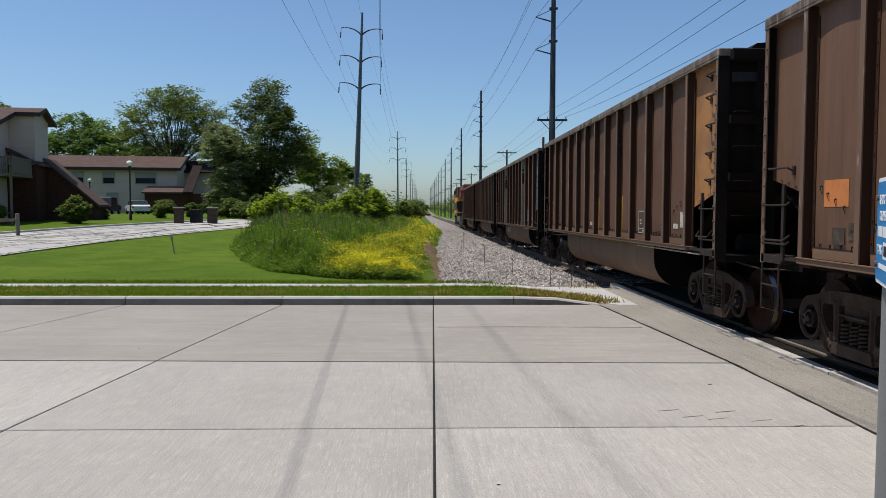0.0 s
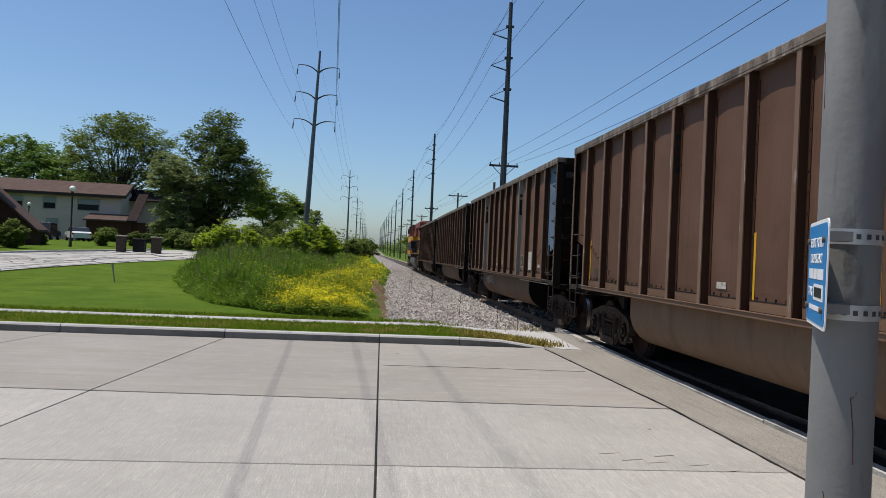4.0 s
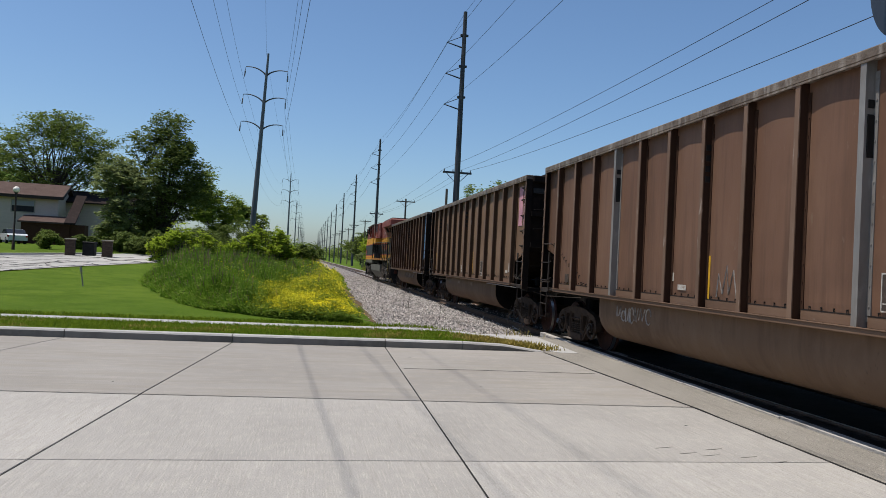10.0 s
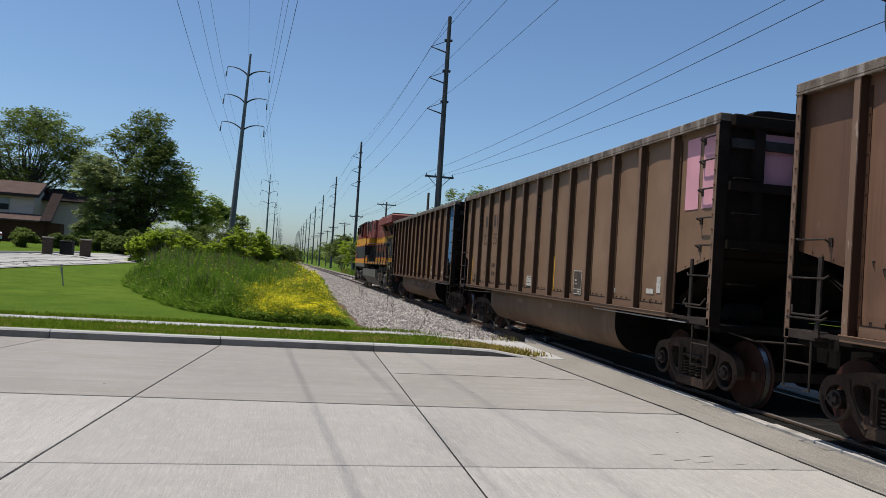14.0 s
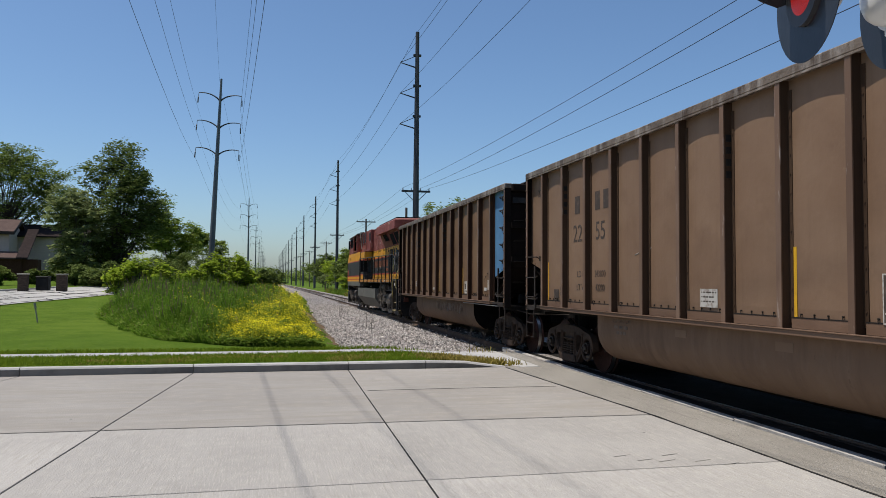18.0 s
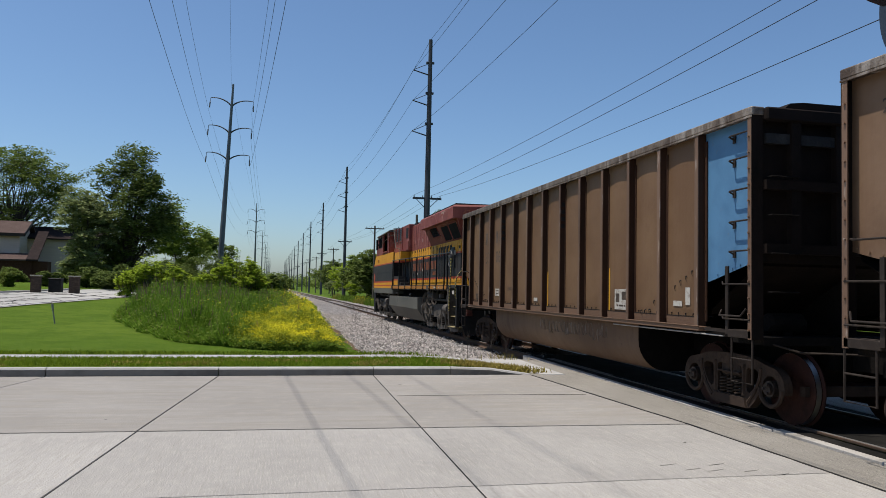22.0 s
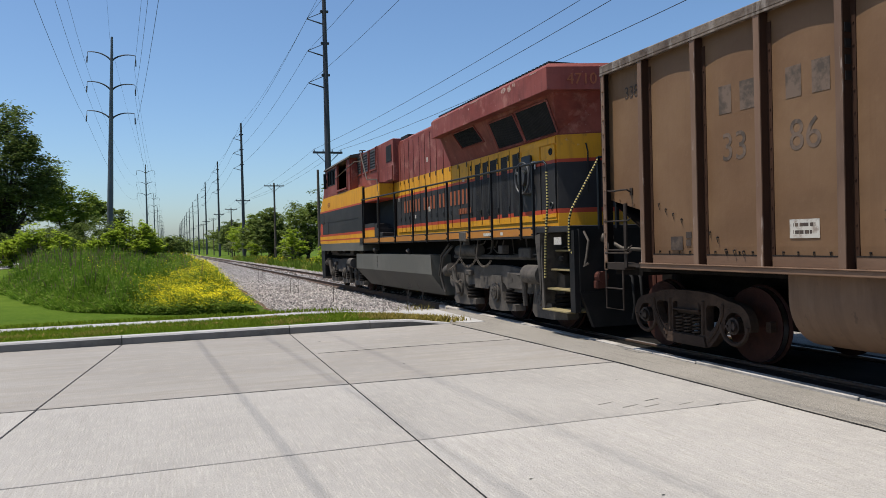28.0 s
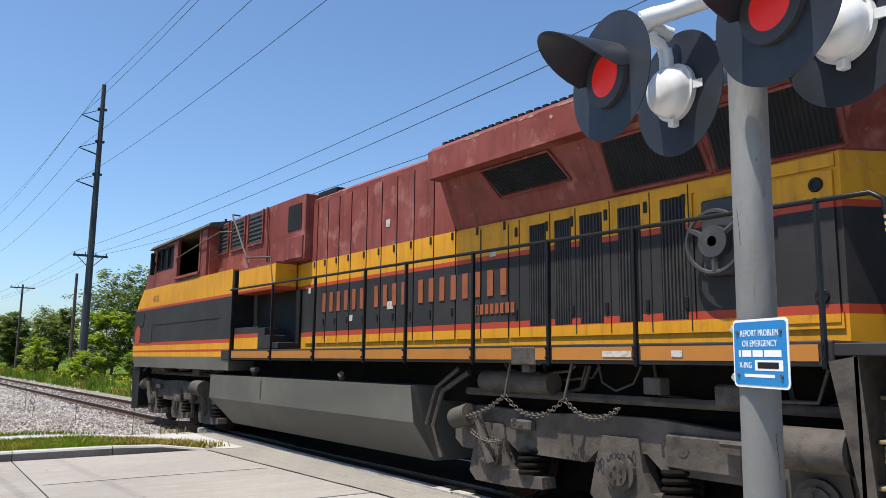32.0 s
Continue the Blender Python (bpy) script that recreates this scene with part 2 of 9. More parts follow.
GUTTER = material("dusty_edge_concrete", (0.3012, 0.28, 0.2554), 0.9, 0, [((0.2468, 0.229, 0.209), 0.5, 0.4, 0.65, 0.8), ((0.3761, 0.337, 0.2861), 5, 0.5, 0.75, 0.5), ((0.2451, 0.219, 0.1861), 3, 0.45, 0.68, 0.7, (0.25, 2.5, 1)), ((0.1821, 0.163, 0.1394), 70, 0.52, 0.66, 0.55), ((0.456, 0.412, 0.3584), 55, 0.62, 0.72, 0.6), ((0.1026, 0.091, 0.07848), 26, 0.70, 0.76, 0.7)], 0.5, 60, vary=0.05, spec=0.12)
JOINT = material("joint_tar", (0.022, 0.021, 0.02), 0.9, 0, [((0.07, 0.065, 0.06), 9, 0.5, 0.7, 0.6)], 0.3, spec=0.1)
# kerb grime with the upright face's shade mixed into the colour
KERB_FACE = material("grimy_shaded_kerb_face", (0.20, 0.185, 0.163), 0.9, 0, [((0.075, 0.07, 0.062), 1.2, 0.45, 0.65, 0.8), ((0.22, 0.205, 0.18), 9, 0.55, 0.7, 0.6)], 0.4, 50)
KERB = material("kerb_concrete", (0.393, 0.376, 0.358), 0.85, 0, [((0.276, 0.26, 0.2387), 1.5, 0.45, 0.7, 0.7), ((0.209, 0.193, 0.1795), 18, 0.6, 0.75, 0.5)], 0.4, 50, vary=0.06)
ASPHALT = material("worn_asphalt", (0.29, 0.2655, 0.231), 0.92, 0, [((0.1972, 0.1808, 0.1573), 0.7, 0.4, 0.7, 0.7), ((0.464, 0.4237, 0.374), 60, 0.56, 0.68, 0.9), ((0.0696, 0.06441, 0.0572), 75, 0.56, 0.68, 0.9), ((0.174, 0.1582, 0.1375), 3, 0.5, 0.7, 0.5, (4, 0.3, 1))], 0.8, 90, spec=0.1)
STREET = material("bleached_street", (0.3749, 0.3586, 0.3329), 0.9, 0, [((0.2763, 0.2694, 0.2518), 0.35, 0.42, 0.62, 0.7), ((0.4611, 0.4262, 0.3731), 4, 0.5, 0.7, 0.5)], 0.4, 40)
LAWN = material("lawn_soil", (0.070, 0.118, 0.011), 0.95, 0, [((0.104, 0.152, 0.017), 0.25, 0.42, 0.62, 0.9), ((0.050, 0.093, 0.007), 1.1, 0.45, 0.62, 0.8), ((0.135, 0.162, 0.032), 5, 0.56, 0.70, 0.6), ((0.045, 0.085, 0.006), 14, 0.5, 0.64, 0.6), ((0.12, 0.165, 0.025), 45, 0.5, 0.66, 0.6), ((0.03, 0.06, 0.004), 80, 0.55, 0.66, 0.6)], 1.0, 60, spec=0.05)
BALLAST = material("ballast_bed", (0.212, 0.186, 0.166), 0.95, 0, [((0.09, 0.077, 0.07), 16, 0.45, 0.6, 0.9), ((0.43, 0.40, 0.38), 22, 0.52, 0.66, 0.9), ((0.275, 0.233, 0.21), 1.2, 0.4, 0.7, 0.5)], 1.0, 25, spec=0.1)
STONE = material("crushed_stone", (0.3849, 0.3495, 0.314), 0.9, 0, [((0.2871, 0.2372, 0.2193), 2.0, 0.45, 0.65, 0.6)], 0.4, 40, island=0.6)
EARTH = material("bare_brown_earth", (0.12, 0.078, 0.045), 0.95, 0, [((0.19, 0.135, 0.085), 3, 0.45, 0.65, 0.7), ((0.06, 0.04, 0.025), 9, 0.5, 0.68, 0.7)], 1.0, 14, spec=0.1)
PANEL = material("dusty_crossing_panel", (0.40, 0.37, 0.335), 0.9, 0, [((0.17, 0.155, 0.135), 3, 0.45, 0.65, 0.7), ((0.09, 0.08, 0.07), 20, 0.6, 0.72, 0.7)], 0.4, 40, spec=0.1)
# near-black planks: the train's shade is put into their colour
CROSSING_BLACK = material("shaded_crossing_planks", (0.013, 0.012, 0.011), 0.95, 0, [((0.03, 0.027, 0.024), 3, 0.45, 0.65, 0.7)], 0.5, 30, spec=0.05)
TIE = material("creosoted_tie", (0.075, 0.06, 0.048), 0.9, 0, [((0.16, 0.135, 0.11), 6, 0.5, 0.7, 0.7)], 0.6, 30, (1, 6, 6), vary=0.25)
RAIL = material("rusted_rail", (0.12, 0.075, 0.052), 0.65, 0.5, [((0.06, 0.045, 0.04), 5, 0.45, 0.65, 0.7)], 0.3, 40)
RAILTOP = material("polished_rail_head", (0.36, 0.34, 0.32), 0.5, 0.8, [((0.3, 0.27, 0.25), 4, 0.5, 0.7, 0.5)])
CAR_BROWN = material("brown_car_paint", (0.1229, 0.06253, 0.03702), 0.6, 0.05, [((0.1613, 0.08862, 0.05552), 0.7, 0.42, 0.65, 0.8), ((0.0797, 0.04229, 0.02571), 2.2, 0.52, 0.72, 0.6), ((0.06998, 0.03726, 0.02365), 3, 0.5, 0.7, 0.5, (1, 3, 0.15)), ((0.1944, 0.146, 0.1028), 11, 0.64, 0.74, 0.4)], 0.12, 18, (1, 1, 0.35), vary=0.12)
# rib webs: the shade on their flanks is put into this paint
CAR_RIB = material("shaded_brown_rib", (0.0375, 0.018, 0.0108), 0.7, 0.0, [((0.051, 0.02592, 0.01584), 1.4, 0.42, 0.65, 0.7), ((0.01875, 0.01008, 0.0072), 3, 0.55, 0.72, 0.6)], 0.12, 18, (1, 1, 0.3), vary=0.14, spec=0.12)
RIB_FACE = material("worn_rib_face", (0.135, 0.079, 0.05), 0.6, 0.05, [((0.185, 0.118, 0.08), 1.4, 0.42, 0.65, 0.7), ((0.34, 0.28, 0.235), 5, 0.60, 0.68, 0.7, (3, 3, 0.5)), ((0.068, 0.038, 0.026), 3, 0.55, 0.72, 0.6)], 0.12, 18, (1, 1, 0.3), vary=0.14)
SEAM = material("sooty_seam", (0.012, 0.009, 0.007), 0.9)
SILL = material("plain_sill_paint", (0.15, 0.09, 0.058), 0.65, 0.0, [((0.19, 0.122, 0.083), 0.9, 0.45, 0.68, 0.7), ((0.095, 0.056, 0.037), 2.6, 0.52, 0.7, 0.6), ((0.30, 0.24, 0.20), 9, 0.68, 0.75, 0.6)], 0.12, 18, (1, 0.4, 1), vary=0.1, spec=0.15)
CHORD = material("weathered_top_chord", (0.15, 0.115, 0.088), 0.6, 0.1, [((0.051, 0.03128, 0.02057), 3, 0.45, 0.62, 0.8), ((0.30, 0.26, 0.225), 8, 0.5, 0.66, 0.85, (1, 1, 0.2)), ((0.0255, 0.01955, 0.01608), 20, 0.6, 0.7, 0.6)], 0.3, 25)
TUB = material("dusty_tub_side", (0.1533, 0.09672, 0.06174), 0.75, 0.0, [((0.1018, 0.06138, 0.04018), 0.5, 0.42, 0.65, 0.8), ((0.1892, 0.1283, 0.0882), 3, 0.5, 0.7, 0.5), ((0.0873, 0.05394, 0.03626), 2.5, 0.5, 0.72, 0.6, (1, 2, 0.3)), ((0.0582, 0.0372, 0.02744), 14, 0.62, 0.72, 0.5)], 0.15, 15, (1, 1, 0.5), vary=0.1, spec=0.12)
# grime blackened further: the shade under the vehicles is put into its colour
GRIME_SHADE = material("underframe_grime_shade", (0.006, 0.0051, 0.0045), 0.9, 0, [((0.0132, 0.0102, 0.0084), 4, 0.45, 0.65, 0.8)], 0.4, 25, spec=0.1)
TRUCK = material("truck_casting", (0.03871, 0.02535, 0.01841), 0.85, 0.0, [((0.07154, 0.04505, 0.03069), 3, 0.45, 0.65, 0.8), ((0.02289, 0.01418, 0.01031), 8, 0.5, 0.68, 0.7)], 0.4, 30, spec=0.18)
WHEEL = material("wheel_steel", (0.04422, 0.01592, 0.01053), 0.7, 0.2, [((0.01966, 0.008168, 0.00581), 5, 0.45, 0.65, 0.8)], 0.3, 25, spec=0.2)
TREAD = material("polished_tread", (0.42, 0.40, 0.38), 0.4, 1.0)
STEEL = material("galvanised_pole", (0.1344, 0.1432, 0.1533), 0.55, 0.6, [((0.0984, 0.1048, 0.1148), 0.6, 0.45, 0.65, 0.6)], 0.1, 20)
DARKPOLE = material("weathering_steel_pole", (0.052, 0.055, 0.066), 0.7, 0.0, [((0.075, 0.077, 0.085), 0.6, 0.45, 0.65, 0.6)], 0.1, 20, spec=0.2)
WOODPOLE = material("wooden_pole", (0.091, 0.0735, 0.0595), 0.9, 0, [((0.14, 0.119, 0.101), 3, 0.45, 0.65, 0.7)], 0.5, 20, (6, 6, 0.5))
WIRE = material("aluminium_wire", (0.03, 0.032, 0.036), 0.6)
INSUL = material("grey_insulator", (0.10, 0.095, 0.10), 0.4)


# ------------------------------------------------------------ ground
def ease(u):
    u = min(1.0, max(0.0, u))
    return u * u * (3 - 2 * u)


def lie(x, y):
    """The height of the open ground."""
    return 0.15 + 0.68 * ease((y - 17.5) / 41) * ease((-x - 2) / 11)


TRACK = 6.0     # the middle of the track
RAILZ = 0.03     # the top of the rails


def fall(y):
    """The line falls gently away from the crossing."""
    return -0.0092 * (min(max(y, 2.0), 400.0) - 8.0)


def ground_z(x, y):
    if y < 13.98 or (x < -11.2 and y < 15.6):
        return -0.08
    z = lie(x, y) + fall(y) * ease((y - 60) / 60) * ease((x + 16) / 8)
    near = 1 - ease((y - 16.2) / 0.9)
    e = ease((x - 0.2 - 1.4 * near) / (1.6 + 0.6 * near))
    bed = near * -0.03 + (1 - near) * fall(y) - (0.16 * (1 - near) if x < 9.5 else 0.16 - 0.3 * ease((x - 9.5) / 3))
    return z * (1 - e) + bed * e


def lines(steps):
    out = []
    for a, b, n in steps:
        out += [a + (b - a) * i / n for i in range(n)]
    return out + [steps[-1][1]]


gx = lines([(-3000, -400, 4), (-400, -90, 5), (-90, -36, 9), (-36, -11.5, 16), (-11.5, -11.1, 1), (-11.1, 0.2, 12), (0.2, 1.9, 5), (1.9, 12.5, 8), (12.5, 60, 8), (60, 500, 5), (500, 3000, 4)])
gy = lines([(-3000, -300, 3), (-300, -20, 5), (-20, 13.84, 8), (13.84, 13.99, 1), (13.99, 15.5, 2), (15.5, 15.7, 1), (15.7, 62, 32), (62, 130, 14), (130, 500, 8), (500, 4000, 5)])
g = Geo()
g.v = [(x, y, ground_z(x, y)) for y in gy for x in gx]
nx = len(gx)
g.f = [(j * nx + i, j * nx + i + 1, (j + 1) * nx + i + 1, (j + 1) * nx + i) for j in range(len(gy) - 1) for i in range(nx - 1)]
g.m = [0] * len(g.f)
ground = part("ground", g, LAWN, smooth=60)
tagged(ground, "mown green lawn rising gently towards the houses", "ground", kind="structure")

# the concrete road: slabs between joints filled with tar
ROWS_Y = [-26.0, -20.0, -14.0, -8.0, -2.3, 3.31, 6.07, 8.65, 13.82]
def joint_x(k, y):
    """The k-th cross joint, counted from the crossing to the left."""
    near = [3.97, 0.36, -3.36, -7.08, -10.86][k] if k < 5 else -10.86 - 4.2 * (k - 4)
    far = [3.57, 0.52, -2.25, -5.08, -8.42][k] if k < 5 else -8.42 - 4.2 * (k - 4)
    if k == 0 and y < 9:
        return 3.97 - 0.012 * (max(y, 3.31) - 3.31)
    return near + (far - near) * (max(y, 3.31) - 3.31) / 10.51


def row_y(y, x):
    """The long joint in mid-road runs a little askew."""
    return y - 0.03 * (max(x, -12.0) - 3.3) - 0.02 if y == 8.65 else y


road = thing("road", "pale concrete road of large slabs with tarred joints", "road", kind="structure")
bed = Geo()
bed.box(-60, 4.0, -26, 13.83, -0.20, -0.006)
part("joint_filler", bed, JOINT, road)
for r in range(len(ROWS_Y) - 1):
    for k in range(12):
        ya, yb = ROWS_Y[r], ROWS_Y[r + 1]
        gap = {3.31: 0.018, 6.07: 0.008, 8.65: 0.024}
        ga, gb = gap.get(ya, 0.005), gap.get(yb, 0.005)
        wj = 0.007
        a0, a1 = joint_x(k + 1, ya) + wj, joint_x(k, ya) - wj
        b0, b1 = joint_x(k + 1, yb) + wj, joint_x(k, yb) - wj
        ya0, ya1, yb0, yb1 = row_y(ya, a0) + ga, row_y(ya, a1) + ga, row_y(yb, b0) - gb, row_y(yb, b1) - gb
        s = Geo()
        e = 0.006
        top = [(a0 + e, ya0 + e, 0), (a1 - e, ya1 + e, 0), (b1 - e, yb1 - e, 0), (b0 + e, yb0 - e, 0)]
        mid = [(a0, ya0, -0.01), (a1, ya1, -0.01), (b1, yb1, -0.01), (b0, yb0, -0.01)]
        low = [(p[0], p[1], -0.16) for p in mid]
        s.loft([low, mid, top])
        part("concrete_slab", s, GUTTER if r == len(ROWS_Y) - 2 else CONCRETE, road)

# kerb in lengths, with its gutter
kerb = thing("kerb", "pale concrete kerb with a rounded top edge", "kerb", kind="structure")
KX = [-11.55, -8.42, -5.08, -2.25, 0.52, 2.0]
def shade_and_soil(ob):
    """Shade and tyre grime painted on the upright face of a kerb."""
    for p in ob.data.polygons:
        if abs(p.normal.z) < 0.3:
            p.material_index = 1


def kerb_profile(x, h):
    return [(x, 13.83, -0.15), (x, 13.83, h - 0.035), (x, 13.85, h - 0.008), (x, 13.875, h), (x, 13.98, h), (x, 13.99, -0.15)]
for a, b in zip(KX, KX[1:]):
    k = Geo()
    k.loft([kerb_profile(a + 0.006, 0.145), kerb_profile(b - 0.006, 0.145)])
    shade_and_soil(part("kerb_stone", k, [KERB, KERB_FACE], kerb))
k = Geo()
k.loft([kerb_profile(2.006, 0.145), kerb_profile(2.8, 0.12), kerb_profile(3.6, 0.012)])
shade_and_soil(part("kerb_stone", k, [KERB, KERB_FACE], kerb))
k = Geo()
rings = []
for i in range(9):
    a = math.pi / 2 * i / 8
    cx, cy, R = -11.556, 15.29, 1.3
    def turn(q, z):
        return (cx - (R + q) * math.sin(a) + 0.0, cy - (R + q) * math.cos(a) + 0.0, z)
    h = 0.145 - 0.12 * i / 8
    rings.append([turn(0.17, -0.15), turn(0.17, h - 0.035), turn(0.15, h - 0.008), turn(0.125, h), turn(0.01, h), turn(0.0, -0.15)])
k.loft(rings)
shade_and_soil(part("kerb_stone", k, [KERB, KERB_FACE], kerb))

# narrow walk behind the grass strip
pavement = thing("pavement", "narrow pale concrete walk sunk in the grass", "walk", kind="structure")
x = -11.4
while x < 3.3:
    b = min(x + 1.52, 3.9)
    y0 = 15.3 + 0.25 * ease((x + 2) / 6)
    s = Geo()
    za, zb = ground_z(x, y0 + 0.35) + 0.022, ground_z(b, y0 + 0.35) + 0.022
    s.loft([[(q, y0 + 0.08, z - 0.12), (q, y0 + 0.08, z - 0.01), (q, y0 + 0.09, z), (q, y0 + 0.61, z), (q, y0 + 0.62, z - 0.01), (q, y0 + 0.62, z - 0.12)] for q, z in ((x + 0.008, za), (b - 0.008, zb))])
    part("walk_slab", s, KERB, pavement)
    x = b
s = Geo()
s.prism([(2.9, 15.2), (3.94, 13.8), (4.3, 13.8), (4.3, 16.9), (2.2, 16.8), (1.5, 16.35), (2.9, 16.2)], "z", -0.1, 0.003)
part("walk_slab", s, KERB, pavement, "worn concrete patch beside the rails")

# side street
street = thing("street", "sun-bleached cracked side street bending away", "street", kind="structure")
NEAR = [(-11.22, 13.8), (-11.59, 15.64), (-12.24, 18.4), (-12.79, 22.08), (-12.79, 25.76), (-12.33, 30.36), (-11.41, 34.96), (-10.3, 39.56), (-9.2, 46.0), (-8.28, 55.2)]
FARS = [(-31.28, 13.8), (-25.76, 16.1), (-23.0, 18.86), (-22.26, 22.08), (-21.71, 26.68), (-20.24, 31.28), (-18.58, 36.34), (-16.93, 41.86), (-14.17, 47.84), (-12.7, 55.2)]
s = Geo()
N = 10
s.v = [(n[0] + (q[0] - n[0]) * i / N, n[1] + (q[1] - n[1]) * i / N, 0) for n, q in zip(NEAR, FARS) for i in range(N + 1)]
s.v = [(x, y, (lie(x, y) if y > 15.6 else 0.0) + 0.035 * ease((y - 13) / 2)) for x, y, _ in s.v]
s.f = [(j * (N + 1) + i + 1, j * (N + 1) + i, (j + 1) * (N + 1) + i, (j + 1) * (N + 1) + i + 1) for j in range(len(NEAR) - 1) for i in range(N)]
s.m = [0] * len(s.f)
part("street_surface", s, STREET, street)

def street_z(x, y):
    return (lie(x, y) if y > 15.6 else 0.0) + 0.035 * ease((y - 13) / 2)


def seam(pts, w, z_of, rnd, fine=6):
    """A wandering strip of tar along pts."""
    s = Geo()
    path = []
    for (x0, y0), (x1, y1) in zip(pts, pts[1:]):
        for i in range(fine):
            u = i / fine
            path.append((x0 + (x1 - x0) * u + rnd.gauss(0, 0.06), y0 + (y1 - y0) * u + rnd.gauss(0, 0.06)))
    path.append(pts[-1])
    rings = []
    for i, (x, y) in enumerate(path):
        q, p = path[min(i + 1, len(path) - 1)], path[max(i - 1, 0)]
        d = Vector((q[0] - p[0], q[1] - p[1], 0)).normalized()
        n = Vector((-d.y, d.x, 0)) * w * rnd.uniform(0.5, 1.3) / 2
        z = z_of(x, y)
        rings.append([(x - n.x, y - n.y, z - 0.02), (x - n.x, y - n.y, z + 0.005), (x + n.x, y + n.y, z + 0.005), (x + n.x, y + n.y, z - 0.02)])
    return s.loft(rings)


rnd = random.Random(9)
def across(v, u):
    """A place on the street: v along it from the road, u from its near to its far edge."""
    i = min(int(v), len(NEAR) - 2)
    k = v - i
    n = [NEAR[i][j] * (1 - k) + NEAR[i + 1][j] * k for j in (0, 1)]
    q = [FARS[i][j] * (1 - k) + FARS[i + 1][j] * k for j in (0, 1)]
    return (n[0] + (q[0] - n[0]) * u, n[1] + (q[1] - n[1]) * u)
for u in (0.04, 0.25, 0.5, 0.76):
    part("tar_seam", seam([across(v * 0.5 + 0.2, u + rnd.uniform(-0.03, 0.03)) for v in range(17)], 0.07, street_z, rnd), JOINT, street)
for v in (0.9, 1.35, 1.8, 2.2, 2.7, 3.1, 3.6, 4.2, 4.8, 5.4, 6.0, 6.8, 7.6):
    part("tar_seam", seam([across(v + rnd.uniform(-0.12, 0.12), u / 6) for u in range(7)], 0.06, street_z, rnd), JOINT, street)
for i in range(34):
    v, u = rnd.uniform(0.4, 6.5), rnd.uniform(0.05, 0.9)
    part("tar_seam", seam([across(min(8.9, v + rnd.uniform(-0.1, 0.5) * k), min(0.97, u + rnd.uniform(0.0, 0.09) * k)) for k in range(4)], 0.05, street_z, rnd), JOINT, street)
for i in range(14):
    v, u = rnd.uniform(0.6, 6.0), rnd.uniform(0.05, 0.85)
    x, y = across(v, u)
    s = Geo()
    w = rnd.uniform(0.3, 1.0)
    z = street_z(x, y) + 0.004
    s.face([(x + w * math.cos(a) * rnd.uniform(0.6, 1.1), y + 0.6 * w * math.sin(a) * rnd.uniform(0.6, 1.1), street_z(x + w * math.cos(a), y + 0.6 * w * math.sin(a)) + 0.006) for a in [k * math.tau / 9 for k in range(9)]])
    part("patch", s, ASPHALT, street, "dark worn patch")
s = Geo()
rings = []
for i in range(33):
    v = 0.55 + i * 0.25
    x, y = across(v, 1.0)
    x2, y2 = across(v, 1.0 + 0.016)
    z = lie(x, y)
    rings.append([(x, y, z - 0.1), (x, y, z + 0.12), (x2, y2, z + 0.13), (x2, y2, z - 0.1)])
s.loft(rings)
part("street_kerb", s, KERB, street, "pale kerb of the side street")
def straight(pts, w):
    s = Geo()
    s.loft([[(x, y - w / 2, -0.01), (x, y - w / 2, 0.004), (x, y + w / 2, 0.004), (x, y + w / 2, -0.01)] for x, y in pts])
    part("tar_seam", s, JOINT, road)
straight([(0.55, 11.24), (1.6, 11.26), (2.6, 11.235), (3.62, 11.2)], 0.012)
rnd2 = random.Random(17)
edge = Geo()
rings = []
for i in range(70):                         # cracked tar between the slabs and the asphalt strip
    y = -2.0 + i * 0.228
    x = (3.985 - 0.012 * (max(y, 3.31) - 3.31) if y < 8.63 else 3.92 - 0.335 * (y - 8.63) / 5.15) + rnd2.uniform(-0.006, 0.006)
    w = rnd2.uniform(0.006, 0.018)
    rings.append([(x - w, y, -0.02), (x - w, y, 0.003), (x + w, y, 0.003), (x + w, y, -0.02)])
edge.loft(rings)
part("tar_seam", edge, JOINT, road)
for x0, y0 in ((2.55, 6.35), (2.75, 6.28), (2.9, 6.5), (3.1, 6.22), (2.4, 6.55), (3.3, 6.05)):      # gouges near the rails
    seam_bit = Geo()
    seam_bit.loft([[(x0 + u * 0.2, y0 + u * 0.05 - w, -0.01), (x0 + u * 0.2, y0 + u * 0.05 - w, 0.003), (x0 + u * 0.2, y0 + u * 0.05 + w, 0.003), (x0 + u * 0.2, y0 + u * 0.05 + w, -0.01)] for u, w in ((0, 0.002), (0.4, 0.009), (0.7, 0.006), (1, 0.002))])
    part("gouge", seam_bit, KERB_FACE, road)
straight([(-4.98, 5.27), (-4.9, 5.31), (-4.7, 5.41), (-4.5, 5.5), (-4.31, 5.605)], 0.05)
for i in range(13):
    x, y, r = rnd.uniform(-9, 3.4), rnd.uniform(3.6, 13.4), rnd.uniform(0.008, 0.02)
    s = Geo()
    s.face([(x + r * rnd.uniform(0.5, 2.0) * math.cos(a), y + r * rnd.uniform(0.4, 1.0) * math.sin(a), 0.004) for a in [k * math.tau / 7 for k in range(7)]])
    part("stain", s, JOINT, road)
